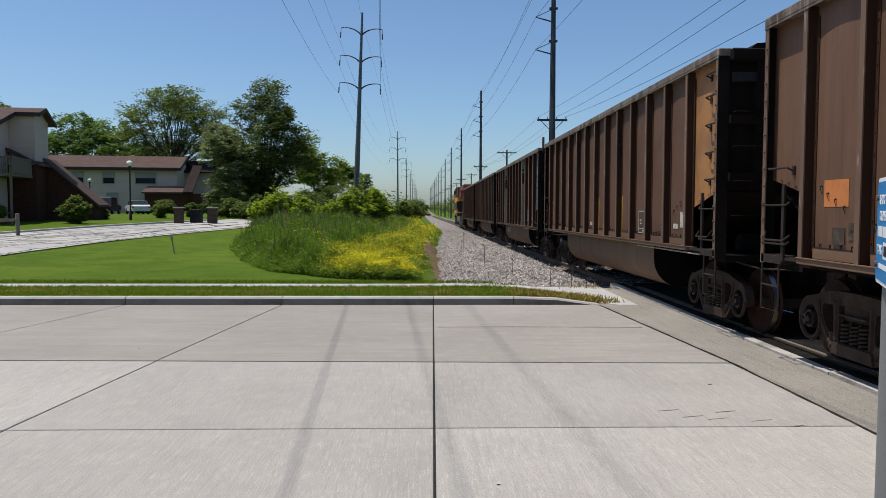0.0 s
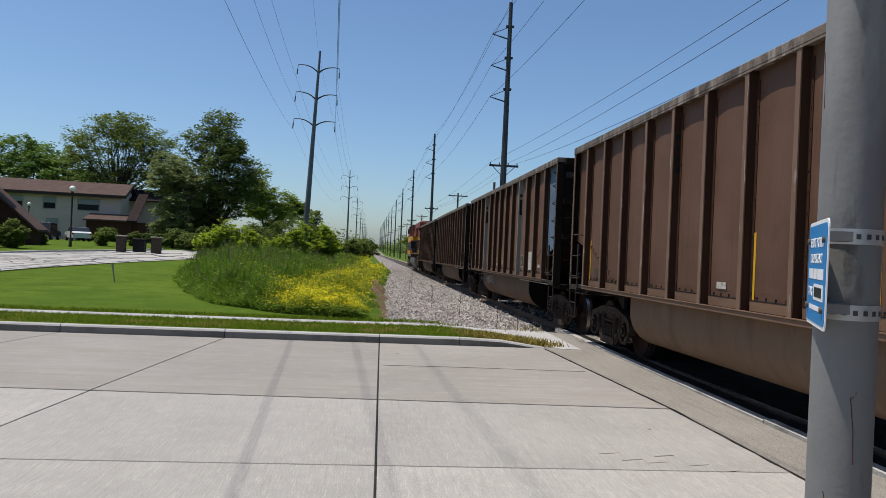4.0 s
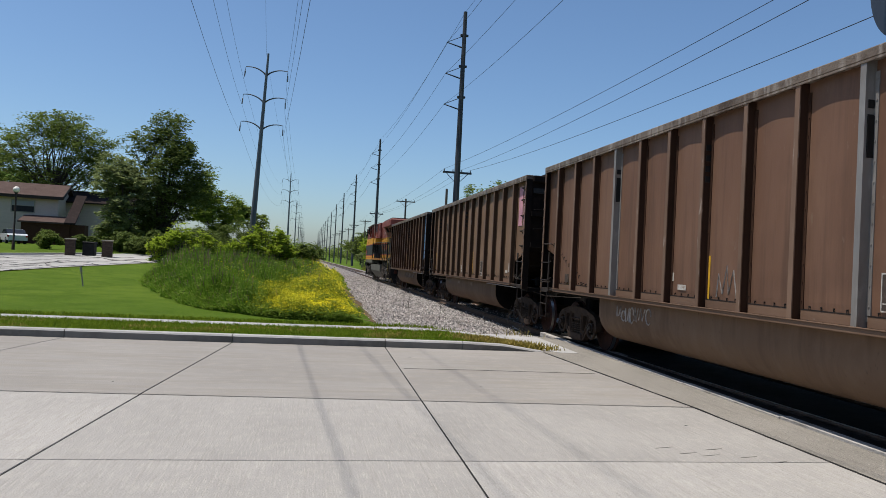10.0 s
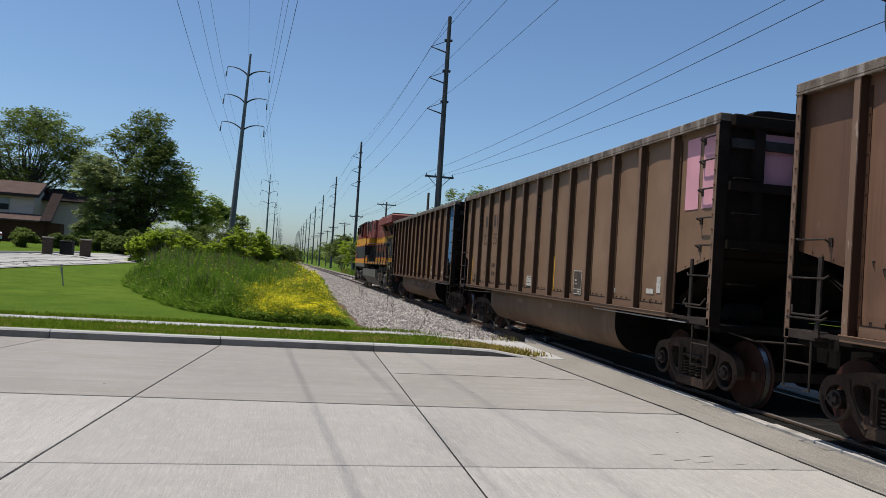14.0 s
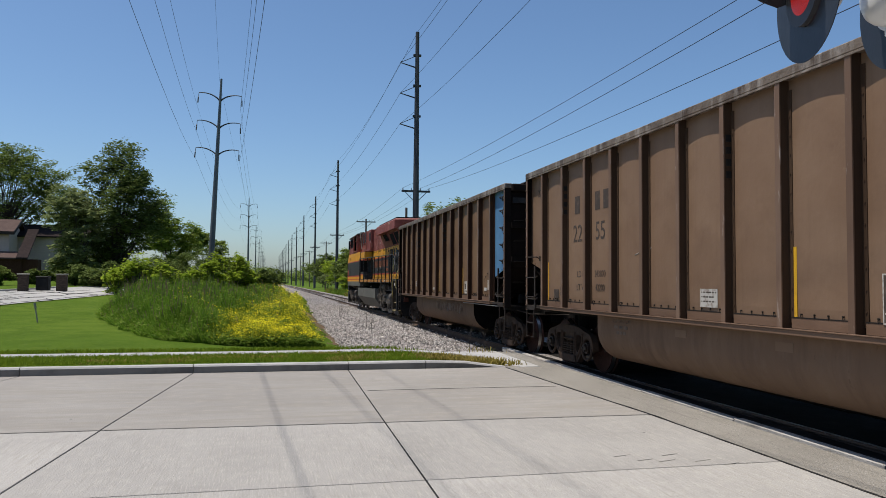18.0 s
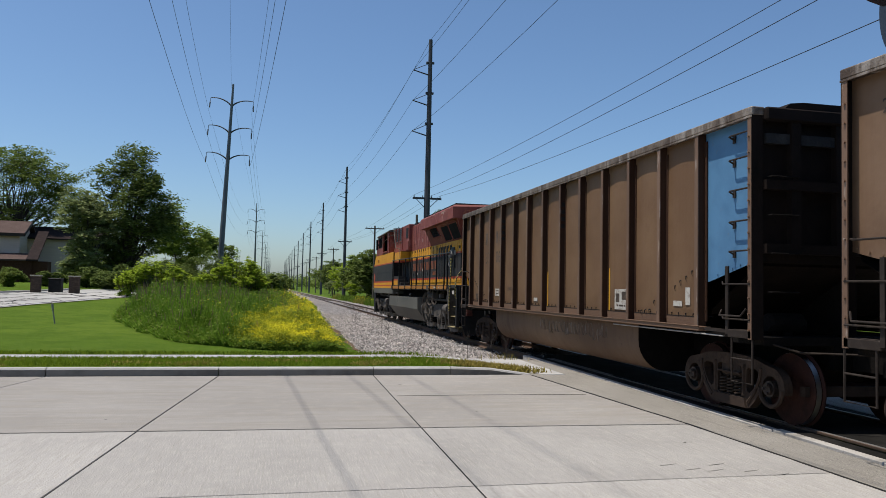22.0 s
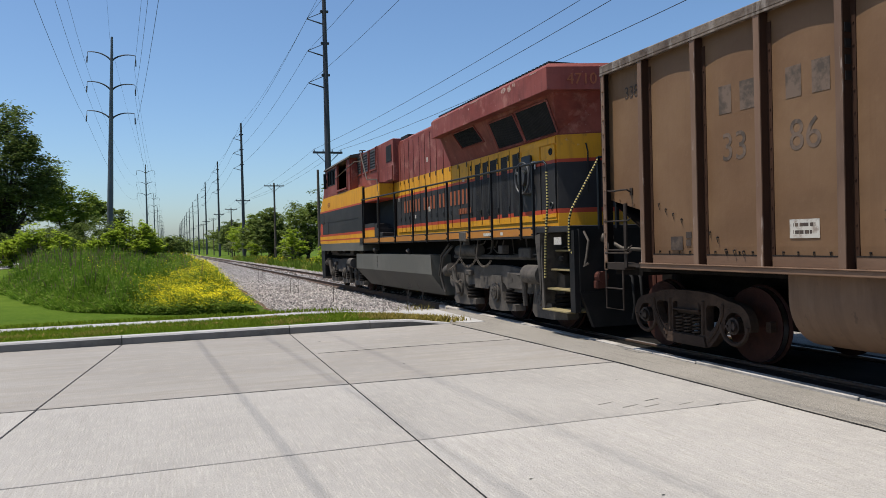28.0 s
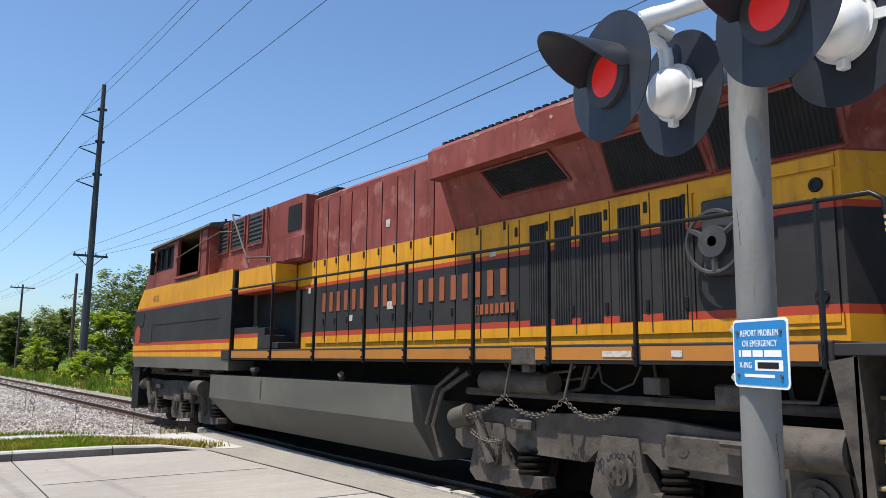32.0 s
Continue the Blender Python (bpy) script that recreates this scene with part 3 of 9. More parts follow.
# worn white paint by the side street
for x, y, w, h in ((-8.9, 8.4, 1.2, 0.16), (-8.0, 9.75, 1.1, 0.14), (-7.2, 9.2, 0.8, 0.1)):
    s = Geo()
    s.face([(x + w / 2 * math.cos(a) * rnd.uniform(0.7, 1.1) - 0.25 * math.sin(a) * h, y + h * math.sin(a) * rnd.uniform(0.5, 1.2) + 0.35 * math.cos(a) * w / 2, 0.004) for a in [k * math.tau / 14 for k in range(14)]])
    part("worn_paint", s, STREET, road)

# ------------------------------------------------------------ crossing and track
crossing = thing("crossing", "worn grey asphalt strip beside the rails", "crossing", kind="structure")
s = Geo()
s.prism([(3.99, -40), (4.72, -40), (4.72, 16.5), (4.32, 16.8), (3.585, 13.8), (3.915, 8.63)], "z", -0.2, -0.004)
part("asphalt_strip", s, ASPHALT, crossing)
# panels coloured pale along the sunlit edge, black where the train shades them
for a, b, mat, label in ((4.815, 4.945, PANEL, "pale strip for the sunlit edge of the concrete panels"), (4.95, 5.15, CROSSING_BLACK, ""), (5.37, 6.63, CROSSING_BLACK, ""), (6.85, 7.1, CROSSING_BLACK, "")):
    y = -26.0
    while y < 16.0:
        s = Geo()
        top = max(-0.012, min(0.004, 0.004 + fall(y + 1.2)))
        s.box(a, b, y + 0.012, y + 2.43, -0.12, top + random.uniform(-0.004, 0.004), 0.008)
        part("crossing_panel", s, mat, crossing, label)
        y += 2.44
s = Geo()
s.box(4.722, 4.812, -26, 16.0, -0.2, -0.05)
part("gap_filler", s, CROSSING_BLACK, crossing, "black filler in the gap beside the panels")
s = Geo()
s.box(4.74, 7.1, 13.9, 14.3, -0.2, -0.024)
s.box(4.74, 13.5, 14.32, 17.2, -0.2, -0.022)
part("gravel_apron", s, BALLAST, crossing, "gravel beside the end of the panels")
s = Geo()
s.box(7.12, 60, -26, 14.3, -0.2, -0.004)
part("far_road", s, ASPHALT, crossing)

track = thing("track", "single railway track of rusted rails on timber ties", "track", kind="structure")
def rail_profile(x0, y):
    p = [(-0.07, -0.17), (0.07, -0.17), (0.07, -0.155), (0.01, -0.13), (0.01, -0.045), (0.036, -0.03), (0.036, -0.006), (0.028, 0.0), (-0.028, 0.0), (-0.036, -0.006), (-0.036, -0.03), (-0.01, -0.045), (-0.01, -0.13), (-0.07, -0.155)]
    return [(x0 + a, y, RAILZ + fall(y) + b) for a, b in p]
for sx in (-1, 1):
    rx = TRACK + sx * 0.755
    s = Geo()
    s.loft([rail_profile(rx, y) for y in (-300, 2, 40, 400, 3000)])
    for i in range(4):
        s.m[i * 14 + 7] = 1
    part("rail", s, [RAIL, RAILTOP], track)
tie = Geo()
tie.box(-1.3, 1.3, -0.115, 0.115, -0.19, 0, 0.012)
tie = tie.mesh("tie", [TIE])
for i in range(150):
    part("tie", tie, None, track, at=pose(TRACK + random.uniform(-0.04, 0.04), 16.95 + i * 0.53, -0.135 + fall(16.95 + i * 0.53) + random.uniform(-0.012, 0.004), 0, 0, random.uniform(-0.8, 0.8)))
far_ties = Geo()
for i in range(600):
    y = 16.95 + 79.5 + i * 0.53
    far_ties.box(TRACK - 1.3, TRACK + 1.3, y - 0.115, y + 0.115, -0.3 + fall(y), -0.135 + fall(y))
tagged(part("far_ties", far_ties, TIE, track), kind="stuff")

bedding = Geo()
ys = lines([(16.5, 60, 30), (60, 200, 20), (200, 400, 5), (400, 3000, 8)])
prof = [(0.1, -0.2), (0.5, 0.11), (1.9, 0.06), (3.0, -0.02), (4.2, -0.11), (4.7, -0.15), (7.6, -0.15), (8.2, -0.12), (9.6, -0.35)]
rings = []
for y in ys:
    w = 0.25 * noise.noise((0, y * 0.3, 0)) if y < 200 else 0
    back = 2.0 * ease((y - 40) / 60)
    rings.append([((x + (w + back if i < 4 else 0)) if x < 4 else x, y, z + fall(y) + (0.05 * noise.noise((x, y * 0.6, 3)) if 0 < i < 4 else 0)) for i, (x, z) in enumerate(prof)])
bedding.loft(rings, close=False, caps=False)
bedding.f = [fa[::-1] for fa in bedding.f]
ballast = part("ballast", bedding, BALLAST, smooth=60)
tagged(ballast, "grey and pinkish crushed-stone ballast along the track", "ballast", kind="stuff")

stones = Geo()
rnd = random.Random(5)
for i in range(21000):
    u = rnd.random()
    y = 16.55 + 32 * u ** 1.5
    x = rnd.uniform(0.3 + 2.0 * ease((y - 40) / 60), 4.7 if rnd.random() < 0.8 else 7.4)
    # height of the bed under the stone
    z = fall(y) + (0.10 - 0.2 * (x - 1.1) / 3.6 if x < 4.7 else -0.15)
    r = rnd.uniform(0.018, 0.042) * (1 + 0.6 * u)
    q = [Vector((rnd.uniform(0.6, 1.2) * sx, rnd.uniform(0.6, 1.2) * sy, rnd.uniform(0.4, 1.0) * sz)) * r for sx, sy, sz in ((1, 0, 0), (-1, 0, 0), (0, 1, 0), (0, -1, 0), (0, 0, 1), (0, 0, -1))]
    e = Euler((rnd.uniform(0, 6), rnd.uniform(0, 6), rnd.uniform(0, 6)))
    o = Vector((x, y, z + r * 0.3))
    for p in q:
        p.rotate(e)
    stones.add([o + p for p in q], [(0, 2, 4), (2, 1, 4), (1, 3, 4), (3, 0, 4), (2, 0, 5), (1, 2, 5), (3, 1, 5), (0, 3, 5)])
for i in range(9000):
    y = 44 + 60 * rnd.random() ** 1.3
    x = rnd.uniform(1.0 + 2.0 * ease((y - 40) / 60), 4.8 if rnd.random() < 0.8 else 8.4)
    z = fall(y) + (0.10 - 0.2 * (x - 1.1) / 3.6 if x < 4.7 else -0.15)
    r = rnd.uniform(0.05, 0.09) * (1 + 0.01 * (y - 44))
    o = Vector((x, y, z + r * 0.2))
    stones.add([o + Vector(p) * r for p in ((1, 0, 0), (-0.5, 0.9, 0), (-0.6, -0.8, 0), (0.1, 0.1, 0.7))], [(0, 1, 3), (1, 2, 3), (2, 0, 3)])
tagged(part("ballast_stones", stones, STONE), "loose crushed stones in grey, pink and white", "stones", kind="stuff")

bank = Geo()
rings = []
for i in range(60):
    y = 18.0 + i * 0.9
    b = 2.0 * ease((y - 40) / 60)
    w = 0.18 * noise.noise((3.1, y * 0.45, 0))
    h = 0.22 + 0.14 * noise.noise((9.0, y * 0.5, 2)) + 0.20 * ease((y - 22) / 8) * (1 - ease((y - 46) / 14))
    f = fall(y)
    b -= 0.25
    rings.append([(0.55 + b + w, y, f), (0.72 + b + w, y, f + h), (0.98 + b + w, y, f + h * 0.75), (1.25 + b + w * 1.4, y, f + 0.07), (1.5 + b + w, y, f - 0.1)])
bank.loft(rings, close=False, caps=False)
bank.f = [fa[::-1] for fa in bank.f]
tagged(part("earth_bank", bank, EARTH, smooth=50), "low eroded bank of brown earth by the ballast", "earth bank", kind="stuff")


# ------------------------------------------------------------ train: bathtub coal cars
PITCH = 16.18
YELLOW = material("yellow_reflector", (0.6, 0.336, 0.024), 0.5, 0, [((0.4, 0.224, 0.04), 8, 0.5, 0.7, 0.6)])
WHITEMARK = material("white_stencil", (0.44, 0.41, 0.36), 0.7, 0, [((0.2, 0.15, 0.115), 14, 0.5, 0.66, 0.85)])
BLACK = material("matt_black", (0.0063, 0.00607, 0.0063), 0.7, 0, [((0.0158, 0.0144, 0.0135), 3, 0.45, 0.65, 0.7)])
GRAB = material("grab_iron", (0.027, 0.01892, 0.01428), 0.7, 0.2, [((0.0585, 0.04515, 0.0357), 8, 0.5, 0.7, 0.6)])
BRIGHT_ROD = material("worn_steel_rod", (0.34, 0.32, 0.30), 0.45, 0.3)
COAL = material("coal_dust", (0.02, 0.02, 0.02), 0.8, 0, [((0.06, 0.055, 0.05), 6, 0.5, 0.7, 0.6)], 0.8, 20)
# soot plus the shade between the cars, both put into the colour
CAR_END = material("sooty_shaded_end_wall", (0.0102, 0.0066, 0.0051), 0.8, 0, [((0.0192, 0.012, 0.009), 1.5, 0.45, 0.65, 0.7), ((0.0042, 0.0036, 0.003), 4, 0.5, 0.7, 0.7)], 0.2, 20, spec=0.12)
RIBS = [y + 0.16 for y in [-6.27] + [1.04 * i for i in range(-5, 6)] + [6.27]]
END = 7.37              # half the length over the corner posts


def lift(z):
    """The side sheets stand between a low sill and a tall top chord."""
    return z if z < 1.0 else 1.0 + (z - 1.0) * 0.708 if z < 1.305 else 1.216 + (z - 1.305) * 1.0625


def bulge(y):
    """How far a side sheet bows out between its ribs."""
    for a, b in zip(RIBS, RIBS[1:]):
        if a <= y <= b:
            return 0.034 * math.sin(math.pi * (y - a) / (b - a)) ** 0.8
    return 0.0


def car_meshes():
    """The shared meshes of one coal car; the near side lies at x = -1.6."""
    M = {}
    s = Geo()
    rings = []
    for a, b in zip(RIBS, RIBS[1:]):        # sheets bowed out between the ribs
        for u in (0.0, 0.07, 0.14, 0.22, 0.31, 0.41, 0.5, 0.59, 0.69, 0.78, 0.86, 0.93) + ((1.0,) if b == RIBS[-1] else ()):
            y = a + (b - a) * u
            q = bulge(y)
            rings.append([(-1.474 - q * k, y, z) for k, z in ((0.25, 1.30), (0.8, 1.5), (1.0, 1.8), (1.0, 3.3), (0.9, 3.65), (0.7, 3.84))] + [(-1.44, y, 3.84), (-1.44, y, 1.30)])
    s.loft(rings)
    M["side_sheet"] = s
    s = Geo()                               # hat-shaped rib: paler worn outer flange, two shade-dark webs, foot flanges with rivets
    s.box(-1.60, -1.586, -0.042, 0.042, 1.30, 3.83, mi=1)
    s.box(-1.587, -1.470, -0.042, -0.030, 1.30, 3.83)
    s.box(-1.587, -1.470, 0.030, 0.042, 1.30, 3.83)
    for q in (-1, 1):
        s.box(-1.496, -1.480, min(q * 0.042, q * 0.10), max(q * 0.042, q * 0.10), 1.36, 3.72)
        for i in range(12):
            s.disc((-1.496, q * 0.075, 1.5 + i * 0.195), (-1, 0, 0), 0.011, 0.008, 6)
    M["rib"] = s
    s = Geo()
    s.box(-1.61, -1.42, -END - 0.02, END + 0.02, 3.825, 3.93, 0.012)
    s.box(-1.61, -1.60, -END - 0.02, END + 0.02, 3.80, 3.825, 0.003)
    M["top_chord"] = s
    s = Geo()
    s.box(-1.60, -1.40, RIBS[0] - 0.07, RIBS[-1] + 0.07, 1.20, 1.29, 0.01)
    s.box(-1.615, -1.59, RIBS[0] - 0.07, RIBS[-1] + 0.07, 1.285, 1.305, 0.004)
    M["side_sill"] = s
    s = Geo()                               # foot plate of one sheet, under a sooty seam with its studs
    s.box(-1.500, -1.474, -0.45, 0.45, 1.30, 1.405)
    s.box(-1.503, -1.474, -0.45, 0.45, 1.405, 1.416, mi=1)
    for k in (-0.3, -0.1, 0.1, 0.3):
        s.tube([(-1.47, k, 1.445), (-1.508, k, 1.445)], 0.010, 6, mi=1)
        s.tube([(-1.506, k, 1.45), (-1.506, k, 1.418)], 0.005, 5, mi=1)
    M["foot_plate"] = s
    s = Geo()                               # wing of the side beyond the last rib, cut off on a slope, bolted along the cut
    s.prism([(-END, 3.83), (-END, 2.13), (-6.12, 1.85), (-6.12, 3.83)], "x", -1.472, -1.46)
    for k in range(6):
        s.disc((-1.478, -6.45 - k * 0.17, 1.965 + k * 0.038), (-1, 0, 0), 0.013, 0.012, 6)
    M["end_panel"] = s
    s = Geo()                               # corner post: an angle with bolt heads
    s.box(-1.60, -1.585, -END, -END + 0.075, 1.14, 3.83)
    for i in range(13):
        s.disc((-1.60, -END + 0.045, 1.3 + i * 0.19), (-1, 0, 0), 0.014, 0.02, 6)
    M["corner_post"] = s
    s = Geo()                               # one grab iron on the panel, with its feet
    s.tube([(-1.478, -6.84, -0.04), (-1.56, -6.84, 0), (-1.57, -6.87, 0), (-1.57, -7.25, 0), (-1.57, -7.29, 0.01), (-1.49, -7.30, 0.02)], 0.012, 6)
    s.box(-1.49, -1.478, -6.87, -6.81, -0.08, 0.02)
    M["grab_iron"] = s
    s = Geo()                               # ladder at the open corner, and the stirrup
    s.box(-1.60, -1.575, -6.87, -6.81, 1.20, 2.06)
    for z in (1.84, 1.42):
        s.tube([(-1.58, -6.72, z + 0.03), (-1.60, -6.76, z), (-1.60, -7.34, z)], 0.012, 6)
    s.tube([(-1.58, -6.70, 1.52), (-1.64, -6.74, 1.46), (-1.64, -7.2, 1.46), (-1.60, -7.26, 1.55)], 0.012, 6)
    s.tube([(-1.58, -6.93, 1.15), (-1.58, -6.93, 0.55), (-1.58, -7.36, 0.55), (-1.58, -7.36, 1.15)], 0.014, 6)
    s.tube([(-1.58, -6.93, 0.84), (-1.58, -7.36, 0.84)], 0.012, 6)
    s.box(-1.60, -1.42, -7.36, -6.86, 1.15, 1.29, 0.008)
    s.box(-1.58, -1.54, -6.86, -6.3, 1.22, 1.28)
    M["ladder"] = s
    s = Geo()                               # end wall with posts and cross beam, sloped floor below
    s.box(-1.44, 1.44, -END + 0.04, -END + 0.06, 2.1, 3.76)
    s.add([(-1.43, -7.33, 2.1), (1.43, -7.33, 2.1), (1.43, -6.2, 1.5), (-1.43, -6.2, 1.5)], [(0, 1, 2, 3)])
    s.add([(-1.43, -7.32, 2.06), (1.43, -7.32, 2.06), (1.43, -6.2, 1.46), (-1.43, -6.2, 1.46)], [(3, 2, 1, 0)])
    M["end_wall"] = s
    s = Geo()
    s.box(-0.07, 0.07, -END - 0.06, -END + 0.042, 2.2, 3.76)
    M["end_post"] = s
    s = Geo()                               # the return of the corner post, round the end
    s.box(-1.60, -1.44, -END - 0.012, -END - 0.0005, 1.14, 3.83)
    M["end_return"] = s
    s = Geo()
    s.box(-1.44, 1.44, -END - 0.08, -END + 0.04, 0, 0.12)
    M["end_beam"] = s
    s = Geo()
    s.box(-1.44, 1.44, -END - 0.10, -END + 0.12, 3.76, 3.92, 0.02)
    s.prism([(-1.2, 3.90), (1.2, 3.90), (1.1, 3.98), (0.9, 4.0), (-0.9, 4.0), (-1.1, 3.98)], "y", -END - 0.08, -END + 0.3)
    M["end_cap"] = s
    s = Geo()
    s.tube([(-1.38, -END - 0.02, 0), (-1.38, -END - 0.10, 0), (-1.0, -END - 0.10, 0), (-1.0, -END - 0.02, 0)], 0.012, 6)
    M["end_grab"] = s
    for k, box in (("end_platform", (-1.42, 1.42, -7.36, -6.7, 1.04, 1.18)), ("centre_sill", (-0.42, 0.42, -7.36, -3.4, 0.72, 1.03)), ("floor_plate", (-1.42, 1.42, -6.69, -4.1, 1.12, 1.19))):
        s = Geo()
        s.box(*box)
        M[k] = s
    # dark plate added to hide bright ground, its black standing in for shade
    s = Geo()
    s.prism([(-7.2, 1.195), (-4.1, 1.195), (-4.1, 1.48), (-6.2, 1.48), (-7.2, 1.98)], "x", -0.06, 0.06)
    M["gusset"] = s
    s = Geo()
    s.box(-0.14, 0.14, -7.95, -7.3, 0.72, 0.98)
    s.box(-0.17, 0.12, -8.09, -7.85, 0.66, 1.02, 0.03)
    M["coupler"] = s
    s = Geo()
    s.tube([(0.3, -7.34, 0.8), (0.32, -7.6, 0.45), (0.28, -7.95, 0.5), (0.25, -8.09, 0.62)], 0.03, 6)
    M["air_hose"] = s
    s = Geo()
    s.tube([(-1.38, -7.3, 1.1), (-1.0, -7.5, 0.95), (-0.2, -7.9, 0.95)], 0.015, 5)
    M["cut_lever"] = s
    s = Geo()
    s.tube([(-1.1, -6.95, 1.36), (-1.06, -6.95, 1.36), (-0.6, -6.95, 1.36), (-0.56, -6.95, 1.36)], [0.10, 0.14, 0.14, 0.10], 12)
    s.box(-0.9, -0.78, -7.05, -6.85, 1.17, 1.30)
    M["brake_cylinder"] = s
    s = Geo()                               # the tub between the trucks: round-bottomed, closed by plain end plates
    half = [(-1.44, 1.205), (-1.44, 0.88)] + [(-0.92 - 0.52 * math.cos(math.pi / 2 * i / 8), 0.88 - 0.52 * math.sin(math.pi / 2 * i / 8)) for i in range(1, 9)]
    whole = half + [(-x, z) for x, z in reversed(half)]
    s.loft([[(x, y, z) for x, z in whole] for y in (-4.1, -2.0, 0.0, 2.0, 4.1)], caps=False)
    M["tub"] = s
    # end plate coloured near black for the shade it lies in
    s = Geo()
    s.prism([(x * 0.998, z + 0.002) for x, z in whole], "y", -4.09, -4.05)
    M["tub_end"] = s
    s = Geo()
    s.tube([(-1.55, -6.7, 1.15), (-1.55, -3.4, 1.15)], 0.016, 6)
    M["release_rod"] = s
    s = Geo()
    s.box(-1.40, 1.40, -7.4, 7.4, 3.5, 3.62)
    M["coal_load"] = s
    s = Geo()                               # a bent peg with its rust streak
    s.tube([(-1.47, 0, 0), (-1.50, 0, 0.0), (-1.502, -0.008, -0.02), (-1.488, -0.014, -0.075)], [0.006, 0.007, 0.005, 0.002], 6)
    s.tube([(-1.47, 0.010, 0.003), (-1.484, 0.010, 0.003)], 0.009, 8)
    M["peg"] = s
    for g in M.values():
        g.v = [(x, y, lift(z)) for x, y, z in g.v]
    return M


def truck_meshes():
    M = {}
    s = Geo()                               # cast sideframe, seen from -x: arched over the bearings, two windows and the spring opening
    half = [(0.0, 0.13), (0.36, 0.13), (0.45, 0.155), (0.55, 0.24), (0.64, 0.35), (0.70, 0.375), (0.725, 0.41)]
    half += [(0.89 + 0.165 * math.cos(a), 0.457 + 0.165 * math.sin(a)) for a in [math.pi - k * math.pi / 8 for k in range(9)]]
    half += [(1.06, 0.40), (1.15, 0.40)] + [(0.90 + 0.265 * math.cos(a), 0.465 + 0.265 * math.sin(a)) for a in [-0.1 + k * 0.2 for k in range(9)]]
    half += [(0.78, 0.755), (0.66, 0.785), (0.52, 0.82), (0.3, 0.84), (0.0, 0.845)]
    outer = half + [(-a, b) for a, b in reversed(half[1:-1])]
    gap = [(0.385, 0.64), (0.42, 0.675), (0.58, 0.675), (0.63, 0.65), (0.64, 0.60), (0.60, 0.50), (0.53, 0.40), (0.45, 0.345), (0.40, 0.36), (0.385, 0.42)]
    bay = [(-0.255, 0.28), (-0.285, 0.31), (-0.285, 0.66), (-0.255, 0.69), (0.255, 0.69), (0.285, 0.66), (0.285, 0.31), (0.255, 0.28)]
    s.plate([outer, gap, [(-a, b) for a, b in reversed(gap)], bay], -1.12, -1.00)
    M["sideframe"] = s
    s = Geo()
    s.prism([(-0.40, 0.145), (0.40, 0.145), (0.36, 0.27), (-0.36, 0.27)], "x", -1.15, -1.0)
    M["spring_plank"] = s
    s = Geo()
    s.tube([(-1.12, a, b) for a, b in ((0.33, 0.30), (0.335, 0.5), (0.34, 0.72))], 0.03, 6)
    M["column_rib"] = s
    s = Geo()
    s.tube([(-1.12, a, b) for a, b in ((0.42, 0.22), (0.56, 0.36), (0.68, 0.56), (0.70, 0.70))], 0.026, 6)
    M["leg_rib"] = s
    s = Geo()
    s.torus((-1.115, 0.89, 0.46), (1, 0, 0), 0.225, 0.03, 16, 6, 0.0, math.pi)
    M["pedestal_rib"] = s
    s = Geo()                               # bar across the spring opening
    s.box(-1.15, -1.0, -0.26, 0.26, 0.575, 0.60, 0.005)
    M["cross_bar"] = s
    s = Geo()
    s.tube([(-1.08 + 0.062 * math.cos(k * 0.7), 0.062 * math.sin(k * 0.7), 0.29 + k * 0.0048) for k in range(50)], 0.014, 5)
    M["spring"] = s
    s = Geo()
    s.box(-1.10, -0.95, -0.235, 0.235, 0.53, 0.71, 0.02)
    M["spring_seat"] = s
    s = Geo()
    s.disc((-1.14, 0, 0.457), (1, 0, 0), 0.105, 0.16, 16)
    s.disc((-1.18, 0, 0.457), (1, 0, 0), 0.075, 0.05, 12)
    for k in range(3):
        a = k * math.tau / 3
        s.disc((-1.20, 0.05 * math.cos(a), 0.457 + 0.055 * math.sin(a)), (1, 0, 0), 0.018, 0.03, 6)
    M["bearing"] = s
    s = Geo()
    s.box(-1.0, 1.0, -0.2, 0.2, 0.42, 0.72, 0.03)
    s.box(-0.9, 0.9, -1.25, -1.17, 0.40, 0.52)
    s.box(-0.9, 0.9, 1.17, 1.25, 0.40, 0.52)
    M["bolster"] = s
    s = Geo()                               # one wheelset about its axle
    for q in (-1, 1):
        x = q * 0.755
        s.tube([(x - q * 0.07, 0, 0), (x - q * 0.055, 0, 0), (x - q * 0.035, 0, 0), (x + q * 0.06, 0, 0), (x + q * 0.065, 0, 0)], [0.485, 0.488, 0.458, 0.455, 0.40], 32, mi=0)
        s.tube([(x - q * 0.02, 0, 0), (x + q * 0.05, 0, 0)], [0.4595, 0.4575], 32, caps=False, mi=1)
        s.tube([(x + q * 0.066, 0, 0), (x + q * 0.03, 0, 0), (x + q * 0.09, 0, 0)], [0.398, 0.2, 0.12], 24, mi=0)
        s.tube([(x - q * 0.07, 0, 0), (x - q * 0.075, 0, 0)], [0.47, 0.1], 24, mi=0)
    s.tube([(-1.1, 0, 0), (1.1, 0, 0)], 0.08, 12, mi=0)
    M["wheelset"] = s
    return M


